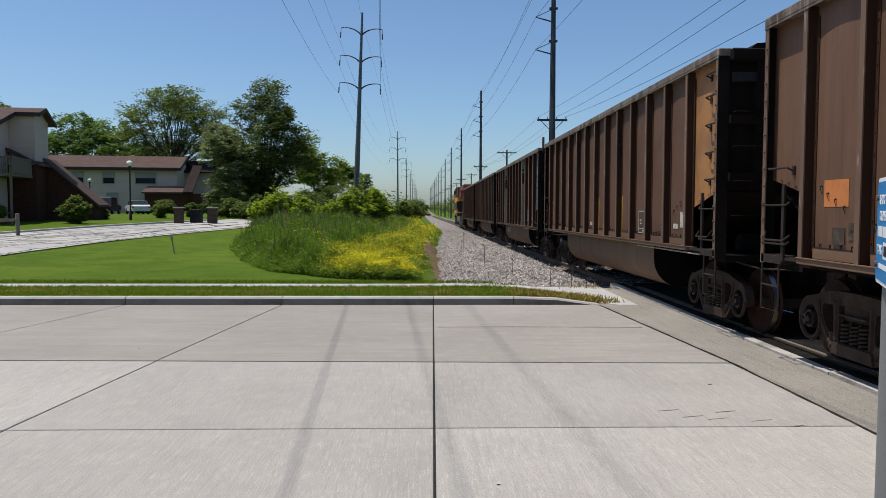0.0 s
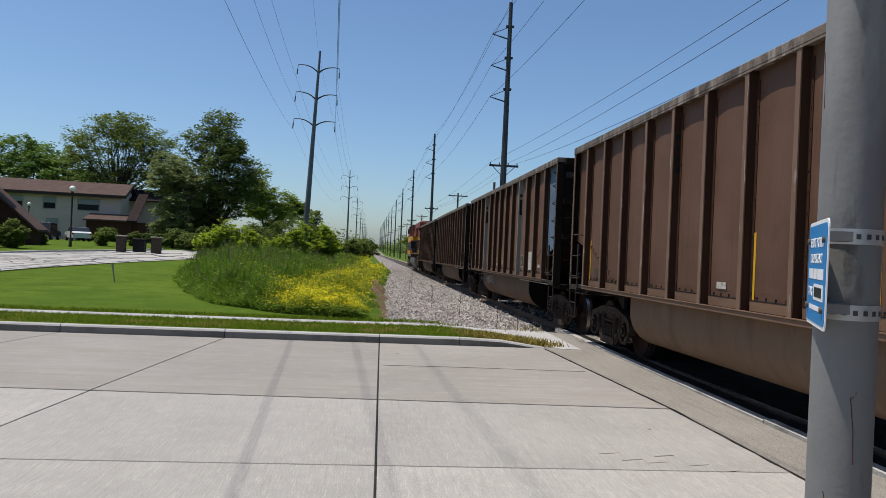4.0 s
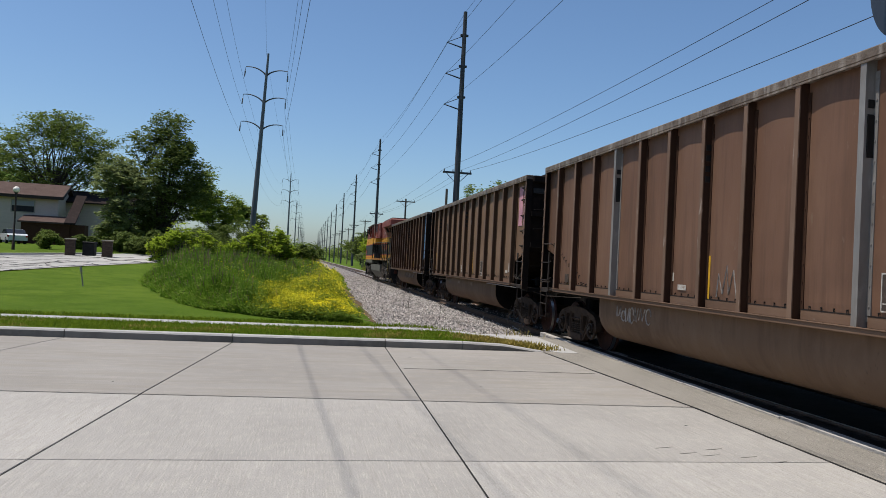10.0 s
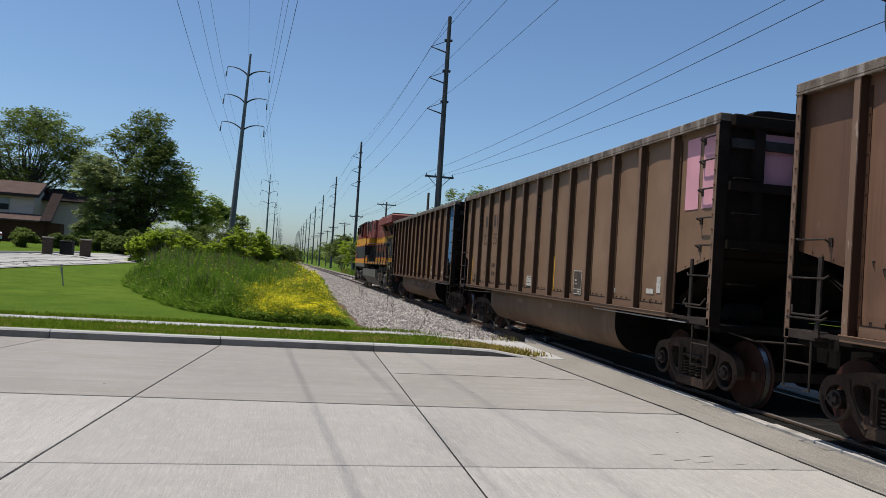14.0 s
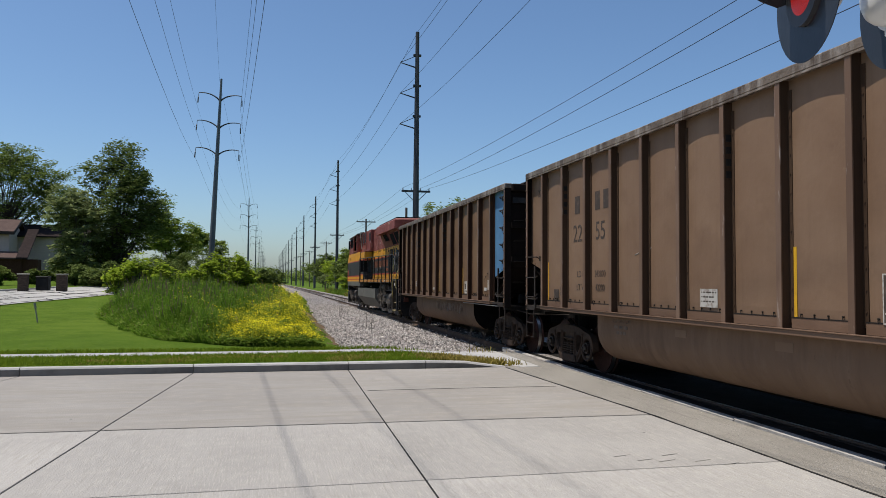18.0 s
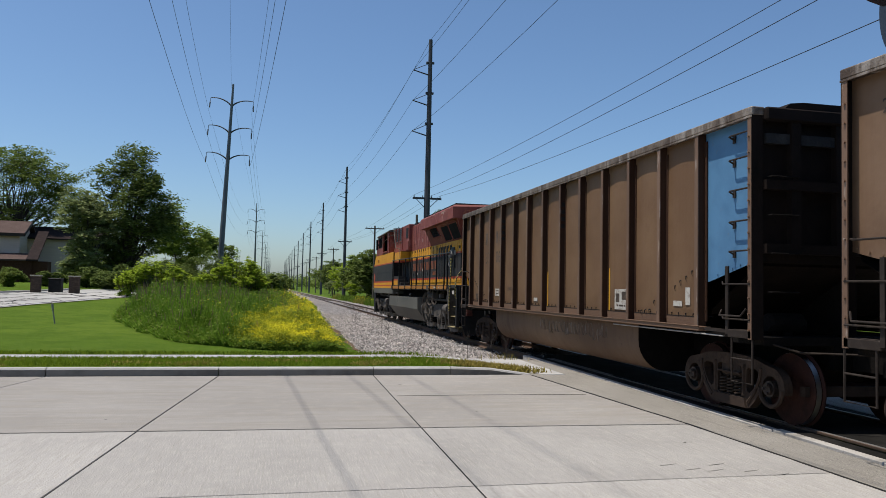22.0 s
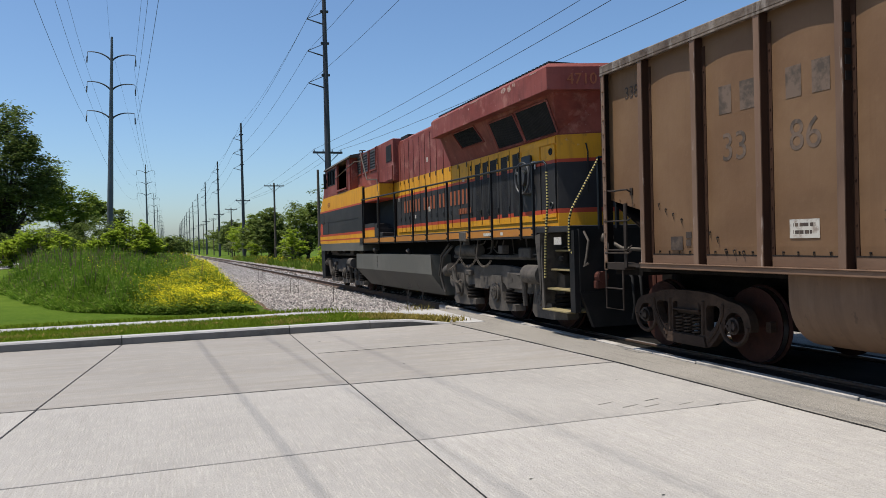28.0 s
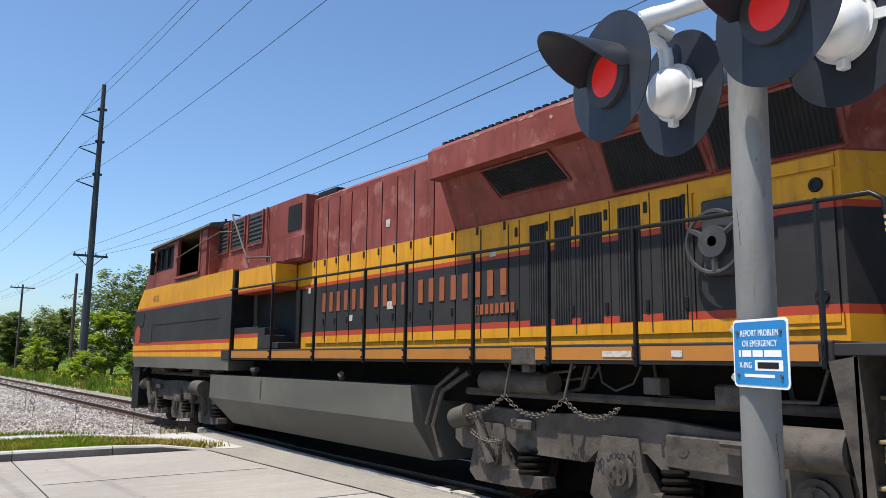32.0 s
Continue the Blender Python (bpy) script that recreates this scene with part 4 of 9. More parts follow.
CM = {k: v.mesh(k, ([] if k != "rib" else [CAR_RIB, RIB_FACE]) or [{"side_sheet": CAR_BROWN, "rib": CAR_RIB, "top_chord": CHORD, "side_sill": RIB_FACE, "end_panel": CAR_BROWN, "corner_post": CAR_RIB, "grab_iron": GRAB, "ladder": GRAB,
                         "end_wall": CAR_END, "end_post": CAR_END, "end_return": CAR_END, "end_beam": CAR_END, "end_cap": CAR_END, "end_grab": GRIME_SHADE, "coupler": GRIME_SHADE, "air_hose": BLACK, "cut_lever": GRAB, "brake_cylinder": GRIME_SHADE, "end_platform": GRIME_SHADE, "centre_sill": GRIME_SHADE, "floor_plate": GRIME_SHADE, "gusset": GRIME_SHADE, "tub": TUB, "tub_end": GRIME_SHADE, "release_rod": BRIGHT_ROD, "coal_load": COAL, "peg": BLACK, "foot_plate": SILL}[k]] + ([SEAM] if k == "foot_plate" else []), 35 if k in ("tub", "grab_iron") else None) for k, v in car_meshes().items()}
SPRING = material("rusty_truck_spring", (0.045, 0.03, 0.021), 0.8, 0, [((0.025, 0.018, 0.013), 9, 0.45, 0.65, 0.7)], spec=0.2)
BEARING = material("greasy_bearing_cap", (0.03, 0.021, 0.017), 0.55, 0.2, [((0.085, 0.06, 0.05), 14, 0.5, 0.66, 0.7)], 0.2, 30)
TM = {k: v.mesh(k, {"wheelset": [WHEEL, TREAD], "spring": [SPRING], "bearing": [BEARING]}.get(k, [TRUCK]), 40 if k in ("wheelset", "spring", "bearing") else None) for k, v in truck_meshes().items()}
TURN = pose(0, 0, 0, 0, 0, 180)
WHEELS = []


PALE_RIB = material("pale_grey_rib", (0.216, 0.2046, 0.1922), 0.5, 0.2, [((0.1584, 0.132, 0.1116), 4, 0.45, 0.65, 0.6), ((0.288, 0.2706, 0.2542), 12, 0.55, 0.7, 0.6)], 0.05, 20, (1, 1, 0.3))
RIB_PALE = CM["rib"].copy()
RIB_PALE.materials[0] = RIB_PALE.materials[1] = PALE_RIB


def coal_car(label, paints, end_paint=None, end_label="", pale=()):
    """paints: the paints of sheet and of rib; pale: numbers of the ribs renewed in bare metal."""
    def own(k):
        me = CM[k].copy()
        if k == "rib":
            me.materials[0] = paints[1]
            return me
        me.materials.clear()
        me.materials.append({"end_panel": end_paint or paints[0], "side_sheet": paints[0], "tub": paints[2], "side_sill": SILL}.get(k, RIB_FACE))
        return me
    mine = {k: own(k) for k in ("side_sheet", "rib", "side_sill", "end_panel", "corner_post", "tub")}
    plain = CM["end_panel"].copy()
    plain.materials.clear()
    plain.materials.append(paints[0])
    pick = lambda k: mine.get(k, CM[k])
    car = thing("hopper_car", label, "coal car", group="coal cars of the train")
    for q, face in ((0, Matrix()), (1, TURN)):
        part("side_sheet", mine["side_sheet"], None, car, at=face.copy())
        for i, y in enumerate(RIBS):
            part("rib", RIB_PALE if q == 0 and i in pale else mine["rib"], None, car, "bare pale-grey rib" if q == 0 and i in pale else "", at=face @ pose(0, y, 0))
        for a, b in zip(RIBS, RIBS[1:]):
            part("foot_plate", CM["foot_plate"], None, car, at=face @ pose(0, (a + b) / 2, 0))
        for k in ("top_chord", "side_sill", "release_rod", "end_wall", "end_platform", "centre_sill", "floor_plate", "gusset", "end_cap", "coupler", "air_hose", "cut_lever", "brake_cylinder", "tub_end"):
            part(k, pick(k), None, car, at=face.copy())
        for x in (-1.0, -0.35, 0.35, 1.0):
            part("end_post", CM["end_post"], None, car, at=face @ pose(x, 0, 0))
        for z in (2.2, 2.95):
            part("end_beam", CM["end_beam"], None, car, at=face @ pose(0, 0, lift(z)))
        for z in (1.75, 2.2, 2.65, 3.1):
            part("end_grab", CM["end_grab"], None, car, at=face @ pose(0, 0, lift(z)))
        for flip in (1, -1):
            m = face @ Matrix.Diagonal((1, flip, 1, 1))
            for z in (3.66, 3.36, 2.98, 2.60, 2.24) if flip == 1 else (2.24,):
                part("grab_iron", CM["grab_iron"], None, car).matrix_basis = m @ pose(0, 0, lift(z))
            for k in ("end_panel", "corner_post", "ladder", "end_return"):
                showy = k == "end_panel" and q == 0 and flip == 1
                me = plain if k == "end_panel" and not showy else pick(k)
                part(k, me, None, car, end_label if showy else "").matrix_basis = m
        tr = part("bolster", TM["bolster"], None, car, at=pose(0, 6.18 if q else -6.18, 0))
        for face2 in (Matrix(), TURN):
            for k in ("sideframe", "spring_seat", "spring_plank", "cross_bar"):
                part(k, TM[k], None, tr, at=face2.copy())
            for flip in (1, -1):
                for k in ("column_rib", "leg_rib", "pedestal_rib"):
                    part(k, TM[k], None, tr).matrix_basis = face2 @ Matrix.Diagonal((1, flip, 1, 1))
            for dy in (-0.17, 0.0, 0.17):
                part("spring", TM["spring"], None, tr, at=face2 @ pose(0, dy, 0))
            for dy in (-0.89, 0.89):
                part("bearing", TM["bearing"], None, tr, at=face2 @ pose(0, dy, 0))
        for dy in (-0.89, 0.89):
            yw = (6.18 if q else -6.18) + dy
            WHEELS.append((part("wheelset", TM["wheelset"], None, car, at=pose(0, yw, 0.457)), yw, 0.457))
    for end in (-1, 1):                     # bent pegs along the slope of the hidden floor, near side
        for a, z in ((6.02, 2.02), (5.87, 1.95), (5.72, 1.89), (5.56, 1.82), (5.06, 1.66), (4.92, 1.6), (4.78, 1.47), (4.64, 1.46), (4.5, 1.45)) if "pink" not in label else ((5.7, 1.45), (5.0, 1.45), (3.96, 1.45), (2.92, 1.45)):
            y = end * a + 0.16
            part("peg", CM["peg"], None, car, at=pose(-bulge(y), y, lift(z)))
    part("tub", mine["tub"], None, car)
    part("coal_load", CM["coal_load"], None, car)
    return car


def faded(base, worn, dark):
    return [(worn, 0.7, 0.42, 0.65, 0.8), (dark, 2.2, 0.52, 0.72, 0.55), (worn, 14, 0.60, 0.72, 0.35), (dark, 3.0, 0.55, 0.75, 0.45, (1, 3, 0.12))]


TAN = material("tan_car_paint", (0.1696, 0.1007, 0.05951), 0.6, 0.05, faded(0, (0.2085, 0.1321, 0.08232), (0.131, 0.07512, 0.0441)), 0.12, 14, vary=0.05)
# tan car's ribs, painted dark for the shade on their webs
TAN_RIB = material("shaded_tan_rib", (0.049, 0.02838, 0.01716), 0.7, 0.0, [((0.0665, 0.04092, 0.02508), 1.4, 0.42, 0.65, 0.7), ((0.0245, 0.01452, 0.0099), 3, 0.55, 0.72, 0.6)], 0.12, 18, (1, 1, 0.3), vary=0.1, spec=0.12)
DUST = material("dusty_brown_paint", (0.1406, 0.07633, 0.03767), 0.6, 0.05, faded(0, (0.1906, 0.1129, 0.05925), (0.122, 0.06514, 0.03118)), 0.12, 14, vary=0.05)
PAINT_BLUE = material("sky_blue_panel", (0.085, 0.20, 0.34), 0.5, 0, [((0.05, 0.12, 0.22), 1.5, 0.45, 0.65, 0.6), ((0.16, 0.14, 0.12), 9, 0.62, 0.74, 0.5)])
PAINT_PALE = material("pale_blue_panel", (0.11, 0.17, 0.24), 0.55, 0, [((0.07, 0.10, 0.15), 1.5, 0.45, 0.65, 0.6), ((0.12, 0.09, 0.07), 5, 0.55, 0.7, 0.6)])
PAINT_PINK = material("pink_panel", (0.55, 0.2684, 0.3125), 0.55, 0, [((0.425, 0.2074, 0.2375), 1.5, 0.45, 0.65, 0.6)])
PAINT_ORANGE = material("orange_panel", (0.33, 0.155, 0.055), 0.55, 0, [((0.20, 0.10, 0.05), 2.0, 0.45, 0.6, 0.7), ((0.14, 0.085, 0.06), 6, 0.55, 0.7, 0.6)])
CARS = []
DEEP = (CAR_BROWN, CAR_RIB, TUB)
CAR_DARK = material("dark_brown_paint", (0.0966, 0.04784, 0.02852), 0.65, 0.05, faded(0, (0.128, 0.069, 0.044), (0.062, 0.031, 0.019)), 0.12, 14, vary=0.05)
DARKER = (CAR_DARK, CAR_RIB, TUB)
LOOKS = [("brown bathtub coal car with a sky-blue end panel", (DUST, CAR_RIB, TUB), PAINT_BLUE, "sky-blue painted end panel", ()),
         ("tan bathtub coal car with dark numbers and pink squares", (TAN, TAN_RIB, TUB), None, "", ()),
         ("brown bathtub coal car with two bare grey ribs", DEEP, PAINT_PALE, "pale blue end panel", (3, 9)),
         ("dark brown bathtub coal car with an orange end panel", DARKER, PAINT_ORANGE, "orange painted end panel", ()),
         ("brown bathtub coal car with an orange marking patch", DEEP, None, "", ()),
         ("plain brown bathtub coal car of the train", DEEP, None, "", ())]
for look_of in LOOKS:
    CARS.append(coal_car(*look_of))

# ------------------------------------------------------------ locomotive (origin at the far corner of the first car)
LOCO_RED = material("faded_red_paint", (0.1825, 0.03772, 0.02688), 0.6, 0, [((0.2449, 0.07216, 0.05712), 0.7, 0.42, 0.62, 0.8), ((0.1024, 0.02132, 0.01512), 2.2, 0.5, 0.7, 0.6), ((0.3205, 0.1394, 0.1092), 2.4, 0.56, 0.66, 0.7), ((0.06206, 0.01653, 0.01368), 3, 0.5, 0.72, 0.6, (1, 3, 0.2)), ((0.3067, 0.1653, 0.143), 10, 0.65, 0.71, 0.75)], 0.08, 15)
LOCO_YEL = material("chrome_yellow_paint", (0.60, 0.275, 0.012), 0.55, 0, [((0.52, 0.215, 0.01), 1.2, 0.45, 0.65, 0.6), ((0.26, 0.13, 0.03), 7, 0.60, 0.72, 0.6), ((0.30, 0.13, 0.02), 4, 0.5, 0.72, 0.6, (1, 3, 0.2)), ((0.55, 0.36, 0.16), 10, 0.66, 0.72, 0.6)], 0.08, 15)
LOCO_BLK = material("faded_black_paint", (0.02415, 0.02239, 0.02245), 0.6, 0, [((0.04025, 0.03646, 0.03398), 1.2, 0.45, 0.65, 0.7), ((0.05031, 0.04157, 0.03337), 6, 0.58, 0.72, 0.5, (1, 3, 0.3)), ((0.06708, 0.05437, 0.04248), 14, 0.67, 0.73, 0.6)], 0.08, 15, spec=0.25)
LOCO_GREY = material("dusty_tank_grey", (0.0985, 0.0938, 0.0797), 0.6, 0.1, [((0.14, 0.131, 0.112), 0.8, 0.45, 0.65, 0.7)], 0.1, 15)
LOCO_ORANGE = material("orange_sill_stripe", (0.375, 0.15, 0.0263), 0.5, 0, [((0.3, 0.128, 0.0375), 3, 0.45, 0.65, 0.6)])
LOCO_STRIPE = material("vermilion_stripe", (0.385, 0.049, 0.021), 0.5, 0, [((0.294, 0.049, 0.028), 3, 0.45, 0.65, 0.6)])
DIRTY = material("brake_dust_grey", (0.070, 0.060, 0.050), 0.8, 0.1, [((0.118, 0.10, 0.084), 2.5, 0.45, 0.65, 0.8), ((0.0264, 0.02297, 0.02075), 6, 0.5, 0.68, 0.7)], 0.3, 25)
LOUVRE = material("black_louvre_slats", (0.03, 0.029, 0.03), 0.6, 0, [((0.055, 0.05, 0.045), 4, 0.45, 0.65, 0.6)], spec=0.2)
GLASS = material("dark_cab_glass", (0.006, 0.006, 0.007), 0.38, 0, spec=0.05)
RAILING = material("black_handrail", (0.015, 0.015, 0.016), 0.4, 0.3)
TREADY = material("yellow_step_edge", (0.25, 0.2, 0.095), 0.7, 0, [((0.15, 0.1275, 0.09), 10, 0.5, 0.65, 0.8)])
CHAIN = material("dusty_chain", (0.11, 0.092, 0.075), 0.7, 0.3)
RUSTRED = material("rust_red_valve", (0.075, 0.024, 0.016), 0.8)
PLATE = material("white_plate", (0.46, 0.43, 0.38), 0.6, 0, [((0.25, 0.22, 0.18), 30, 0.5, 0.62, 0.8)])
SIGNAL_GREY_DARK = material("grey_cast_iron", (0.055, 0.055, 0.057), 0.55, 0.3, [((0.12, 0.11, 0.10), 5, 0.5, 0.7, 0.6)])
LETTER = material("faded_orange_lettering", (0.26, 0.075, 0.030), 0.6, 0, [((0.16, 0.05, 0.025), 6, 0.5, 0.7, 0.8), ((0.24, 0.19, 0.16), 4, 0.64, 0.74, 0.6)])
LETTER_DARK = material("dark_red_numbers", (0.22, 0.08, 0.04), 0.6)
LENS = material("clear_lamp_glass", (0.75, 0.74, 0.70), 0.1, 0.3, spec=0.8)
HAZARD = material("hazard_yellow", (0.46, 0.37, 0.13), 0.6)


def sag0(a, b, drop, n):
    a, b = Vector(a), Vector(b)
    return [a.lerp(b, i / n) - Vector((0, 0, drop * 4 * (i / n) * (1 - i / n))) for i in range(n + 1)]


BANDS = [(2.05, 1), (2.13, 3), (2.94, 2), (3.00, 3), (3.42, 1), (9.0, 0)]      # top of each band and its paint
PAINTS = [LOCO_RED, LOCO_YEL, LOCO_BLK, LOCO_STRIPE, LOCO_GREY]


def banded(s, x0, x1, y0, y1, z0, z1):
    """A box painted in the livery's bands."""
    low = z0
    for top, mi in BANDS:
        hi = min(top, z1)
        if hi > low + 1e-4:
            s.box(x0, x1, y0, y1, low, hi, mi=mi)
            low = hi


def clip(outline, z, keep_above):
    out = []
    for i, a in enumerate(outline):
        b = outline[(i + 1) % len(outline)]
        ina, inb = (a[1] >= z) == keep_above, (b[1] >= z) == keep_above
        if ina:
            out.append(a)
        if ina != inb:
            u = (z - a[1]) / (b[1] - a[1])
            out.append((a[0] + (b[0] - a[0]) * u, z))
    return out


def words(text, size, mat, parent, m, name="number", depth=0.004, label=""):
    cu = bpy.data.curves.new(name, "FONT")
    cu.body, cu.size, cu.extrude, cu.align_x = text, size, depth, "CENTER"
    tmp = bpy.data.objects.new(name, cu)
    scene.collection.objects.link(tmp)
    me = bpy.data.meshes.new_from_object(tmp.evaluated_get(bpy.context.evaluated_depsgraph_get()))
    bpy.data.objects.remove(tmp)
    bpy.data.curves.remove(cu)
    me.materials.clear()
    me.materials.append(mat)
    return part(name, me, None, parent, label, at=m)


SIDE = Matrix(((0, 0, -1, 0), (-1, 0, 0, 0), (0, 1, 0, 0), (0, 0, 0, 1)))      # writing that is read from -x
REAR = Matrix(((1, 0, 0, 0), (0, 0, -1, 0), (0, 1, 0, 0), (0, 0, 0, 1)))       # writing that is read from -y

loco = thing("locomotive", "red, yellow and black diesel locomotive pushing at the rear", "locomotive")


def lp(name, geo, mats, label="", smooth=None, parent=None):
    return part(name, geo, mats, parent or loco, label, smooth)


# frame and deck
s = Geo()
s.box(-1.52, 1.52, 2.2, 15.0, 1.62, 1.82, 0.01)
s.box(-1.52, 1.52, 1.05, 2.2, 1.70, 1.80, 0.01)
lp("deck", s, LOCO_BLK)
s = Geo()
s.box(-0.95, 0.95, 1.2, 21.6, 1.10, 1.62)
lp("underframe", s, GRIME_SHADE)
POSTS = [14.45, 12.47, 10.76, 9.13, 8.02, 6.54, 5.24, 4.06, 2.76, 2.26]
for q in (-1, 1):
    for a, b in zip(POSTS, POSTS[1:]):
        s = Geo()
        s.box(min(q * 1.524, q * 1.53), max(q * 1.524, q * 1.53), b + 0.05, a - 0.05, 1.66, 1.79)
        lp("sill_stripe", s, LOCO_ORANGE)
    for i, y in enumerate(POSTS):
        s = Geo()
        s.box(q * 1.53 - 0.025, q * 1.53 + 0.025, y - 0.017, y + 0.017, 1.60, 2.9 + 0.012 * y, 0.006)
        for z in (1.68, 1.78):
            s.disc((q * 1.56, y, z), (q, 0, 0), 0.016, 0.02, 6)
        lp("handrail_post", s, RAILING)
    s = Geo()
    s.tube([(q * 1.53, y, 2.88 + 0.012 * y) for y in (14.6, 12.0, 9.0, 6.0, 4.0, 2.2, 1.85)] + [(q * 1.53, 1.76, 2.84), (q * 1.53, 1.75, 2.74)], 0.021, 8)
    lp("handrail", s, RAILING, smooth=60)

# long hood, its roof and its doors
s = Geo()
banded(s, -1.01, 1.01, 2.3, 14.6, 1.82, 4.58)
lp("hood", s, PAINTS, smooth=30)
s = Geo()
s.prism([(-1.01, 4.58), (1.01, 4.58), (0.9, 4.66), (-0.9, 4.66)], "y", 7.5, 12.3)
lp("hood_roof", s, LOCO_RED)
for y0, y1, h in ((7.65, 8.4, 4.72), (11.0, 11.8, 4.72), (9.2, 10.0, 4.70)):
    s = Geo()
    s.box(-0.7, 0.7, y0, y1, 4.62, h, 0.02)
    lp("roof_hatch", s, LOCO_BLK)
s = Geo()
s.tube([(-0.4, 11.2, 4.6), (-0.4, 11.2, 4.82)], 0.02, 6)
lp("aerial", s, LOCO_BLK)
DOORS = [12.12, 11.72, 11.32, 10.90, 10.48, 9.96, 9.50, 9.05, 8.58, 8.07, 7.55, 7.0, 6.45]
for q in (-1, 1):
    for a, b in zip(DOORS, DOORS[1:]):
        s = Geo()
        x0, x1 = sorted((q * 1.012, q * 1.034))
        banded(s, x0, x1, b + 0.015, a - 0.015, 1.93, 4.50 if b > 7.4 else 3.38)
        d = lp("hood_door", s, PAINTS)
        for z in (2.25, 3.3):
            s = Geo()
            s.box(min(q * 1.034, q * 1.05), max(q * 1.034, q * 1.05), b + 0.05, b + 0.09, z, z + 0.11, 0.006)
            lp("latch", s, RAILING, parent=d)
        s = Geo()
        s.tube([(q * 1.036, b + 0.004, 1.95), (q * 1.036, b + 0.004, 4.46 if b > 7.4 else 3.36)], 0.005, 5)
        lp("hinge_rod", s, RAILING, parent=d)
    # cooling doors with upright slats
    s = Geo()
    banded(s, *sorted((q * 1.012, q * 1.03)), 2.34, 6.44, 1.93, 2.06)
    banded(s, *sorted((q * 1.012, q * 1.03)), 2.34, 6.44, 3.29, 3.40)
    edge = [6.44, 6.07, 5.78, 5.64, 5.37, 5.24, 4.90, 4.68, 4.37, 4.12, 3.82, 3.74]
    for a, b in zip(edge[::2], edge[1::2]):
        banded(s, *sorted((q * 1.012, q * 1.03)), b, a, 2.06, 3.29)
    lp("louvre_frame", s, PAINTS)
    for a, b in zip(edge[1::2], edge[2::2]):
        s = Geo()
        s.box(*sorted((q * 1.011, q * 1.013)), b, a, 2.06, 3.29)
        n = 7
        for i in range(n):
            y = b + (a - b) * (i + 0.5) / n
            s.prism([(q * 1.012, y - 0.012), (q * 1.032, y - 0.004), (q * 1.032, y + 0.012), (q * 1.012, y + 0.012)], "z", 2.07, 3.28)
        lp("louvre", s, LOUVRE)
    s = Geo()
    banded(s, *sorted((q * 1.012, q * 1.028)), 2.95, 3.70, 1.95, 3.36)
    lp("brake_cabinet", s, PAINTS)
    d = Geo()
    banded(d, *sorted((q * 1.012, q * 1.04)), 2.36, 2.86, 1.98, 3.26)
    d = lp("battery_door", d, PAINTS)
    for z in (2.2, 3.15):
        s = Geo()
        s.torus((q * 1.045, 2.5, z), (1, 0, 0), 0.05, 0.016, 14, 5)
        s.disc((q * 1.041, 2.5, z), (q, 0, 0), 0.045, 0.004, 12)
        lp("latch", s, RAILING, parent=d)
    for y in (6.25, 5.71, 5.30, 4.79, 4.25, 3.78):     # the seams and catches of the cooling doors
        s = Geo()
        s.tube([(q * 1.032, y, 1.95), (q * 1.032, y, 3.39)], 0.007, 5)
        lp("hinge_rod", s, RAILING)
        for z in (2.16, 3.18):
            s = Geo()
            s.box(*sorted((q * 1.03, q * 1.048)), y + 0.03, y + 0.075, z, z + 0.12, 0.006)
            lp("latch", s, RAILING)
# hand brake
s = Geo()
s.torus((-1.17, 3.42, 2.76), (1, 0, 0), 0.29, 0.022, 28, 6)
for k in range(3):
    a = math.tau * k / 3 + 0.5
    s.tube([(-1.17, 3.42, 2.76), (-1.17, 3.42 + 0.28 * math.cos(a), 2.76 + 0.28 * math.sin(a))], 0.03, 5)
s.disc((-1.20, 3.42, 2.76), (1, 0, 0), 0.15, 0.1, 20)
s.tube([(-1.02, 3.42, 2.76), (-1.2, 3.42, 2.76)], 0.05, 10)
s.box(-1.10, -1.03, 3.24, 3.60, 2.45, 3.18, 0.02)
lp("brake_wheel", s, SIGNAL_GREY_DARK, "grey spoked hand-brake wheel", 40)
s = Geo()
s.box(-1.06, -1.05, 3.08, 3.24, 2.9, 3.05)
lp("notice", s, PLATE)
# labels on the doors
for y, z, w, h in ((10.4, 2.28, 0.1, 0.1), (9.2, 2.42, 0.17, 0.12), (11.95, 2.84, 0.09, 0.1), (9.3, 3.72, 0.12, 0.12), (4.3, 1.69, 0.36, 0.06), (3.6, 1.69, 0.12, 0.06), (6.75, 2.98, 0.12, 0.06)):
    s = Geo()
    x = -1.537 if z < 1.8 else -1.041
    s.box(x, x + 0.003, y - w / 2, y + w / 2, z, z + h)
    lp("notice", s, PLATE)
# lettering on the black band, as plain blocks
y = 11.42
for n, gap in ((6, 0.3), (4, 0.3), (8, 0.0)):
    for i in range(n):
        s = Geo()
        w, h = 0.20, 0.42
        s.box(-1.046, -1.042, y - w * 0.58, y, 2.47, 2.45 + h * 0.85)
        lp("lettering_block", s, LETTER)
        y -= 0.262
    y -= gap * 0.62
for i in range(8):
    s = Geo()
    s.box(-1.046, -1.042, 7.1 - i * 0.1 - 0.07, 7.1 - i * 0.1, 2.24, 2.37)
    lp("lettering_block", s, LETTER)

# radiator section with its wide overhang
plan = [(-1.5, 7.58), (-1.5, 1.72), (-0.40, 1.42), (0.40, 1.42), (1.5, 1.72), (1.5, 7.58)]
inn = [(-1.02, 7.58), (-1.02, 2.30), (-0.36, 1.92), (0.36, 1.92), (1.02, 2.30), (1.02, 7.58)]
s = Geo()
s.loft([[(x, y, 4.08) for x, y in plan], [(x, y, 4.46) for x, y in plan], [(x * 0.95, y + (0.06 if y < 3 else 0), 4.53) for x, y in plan]])
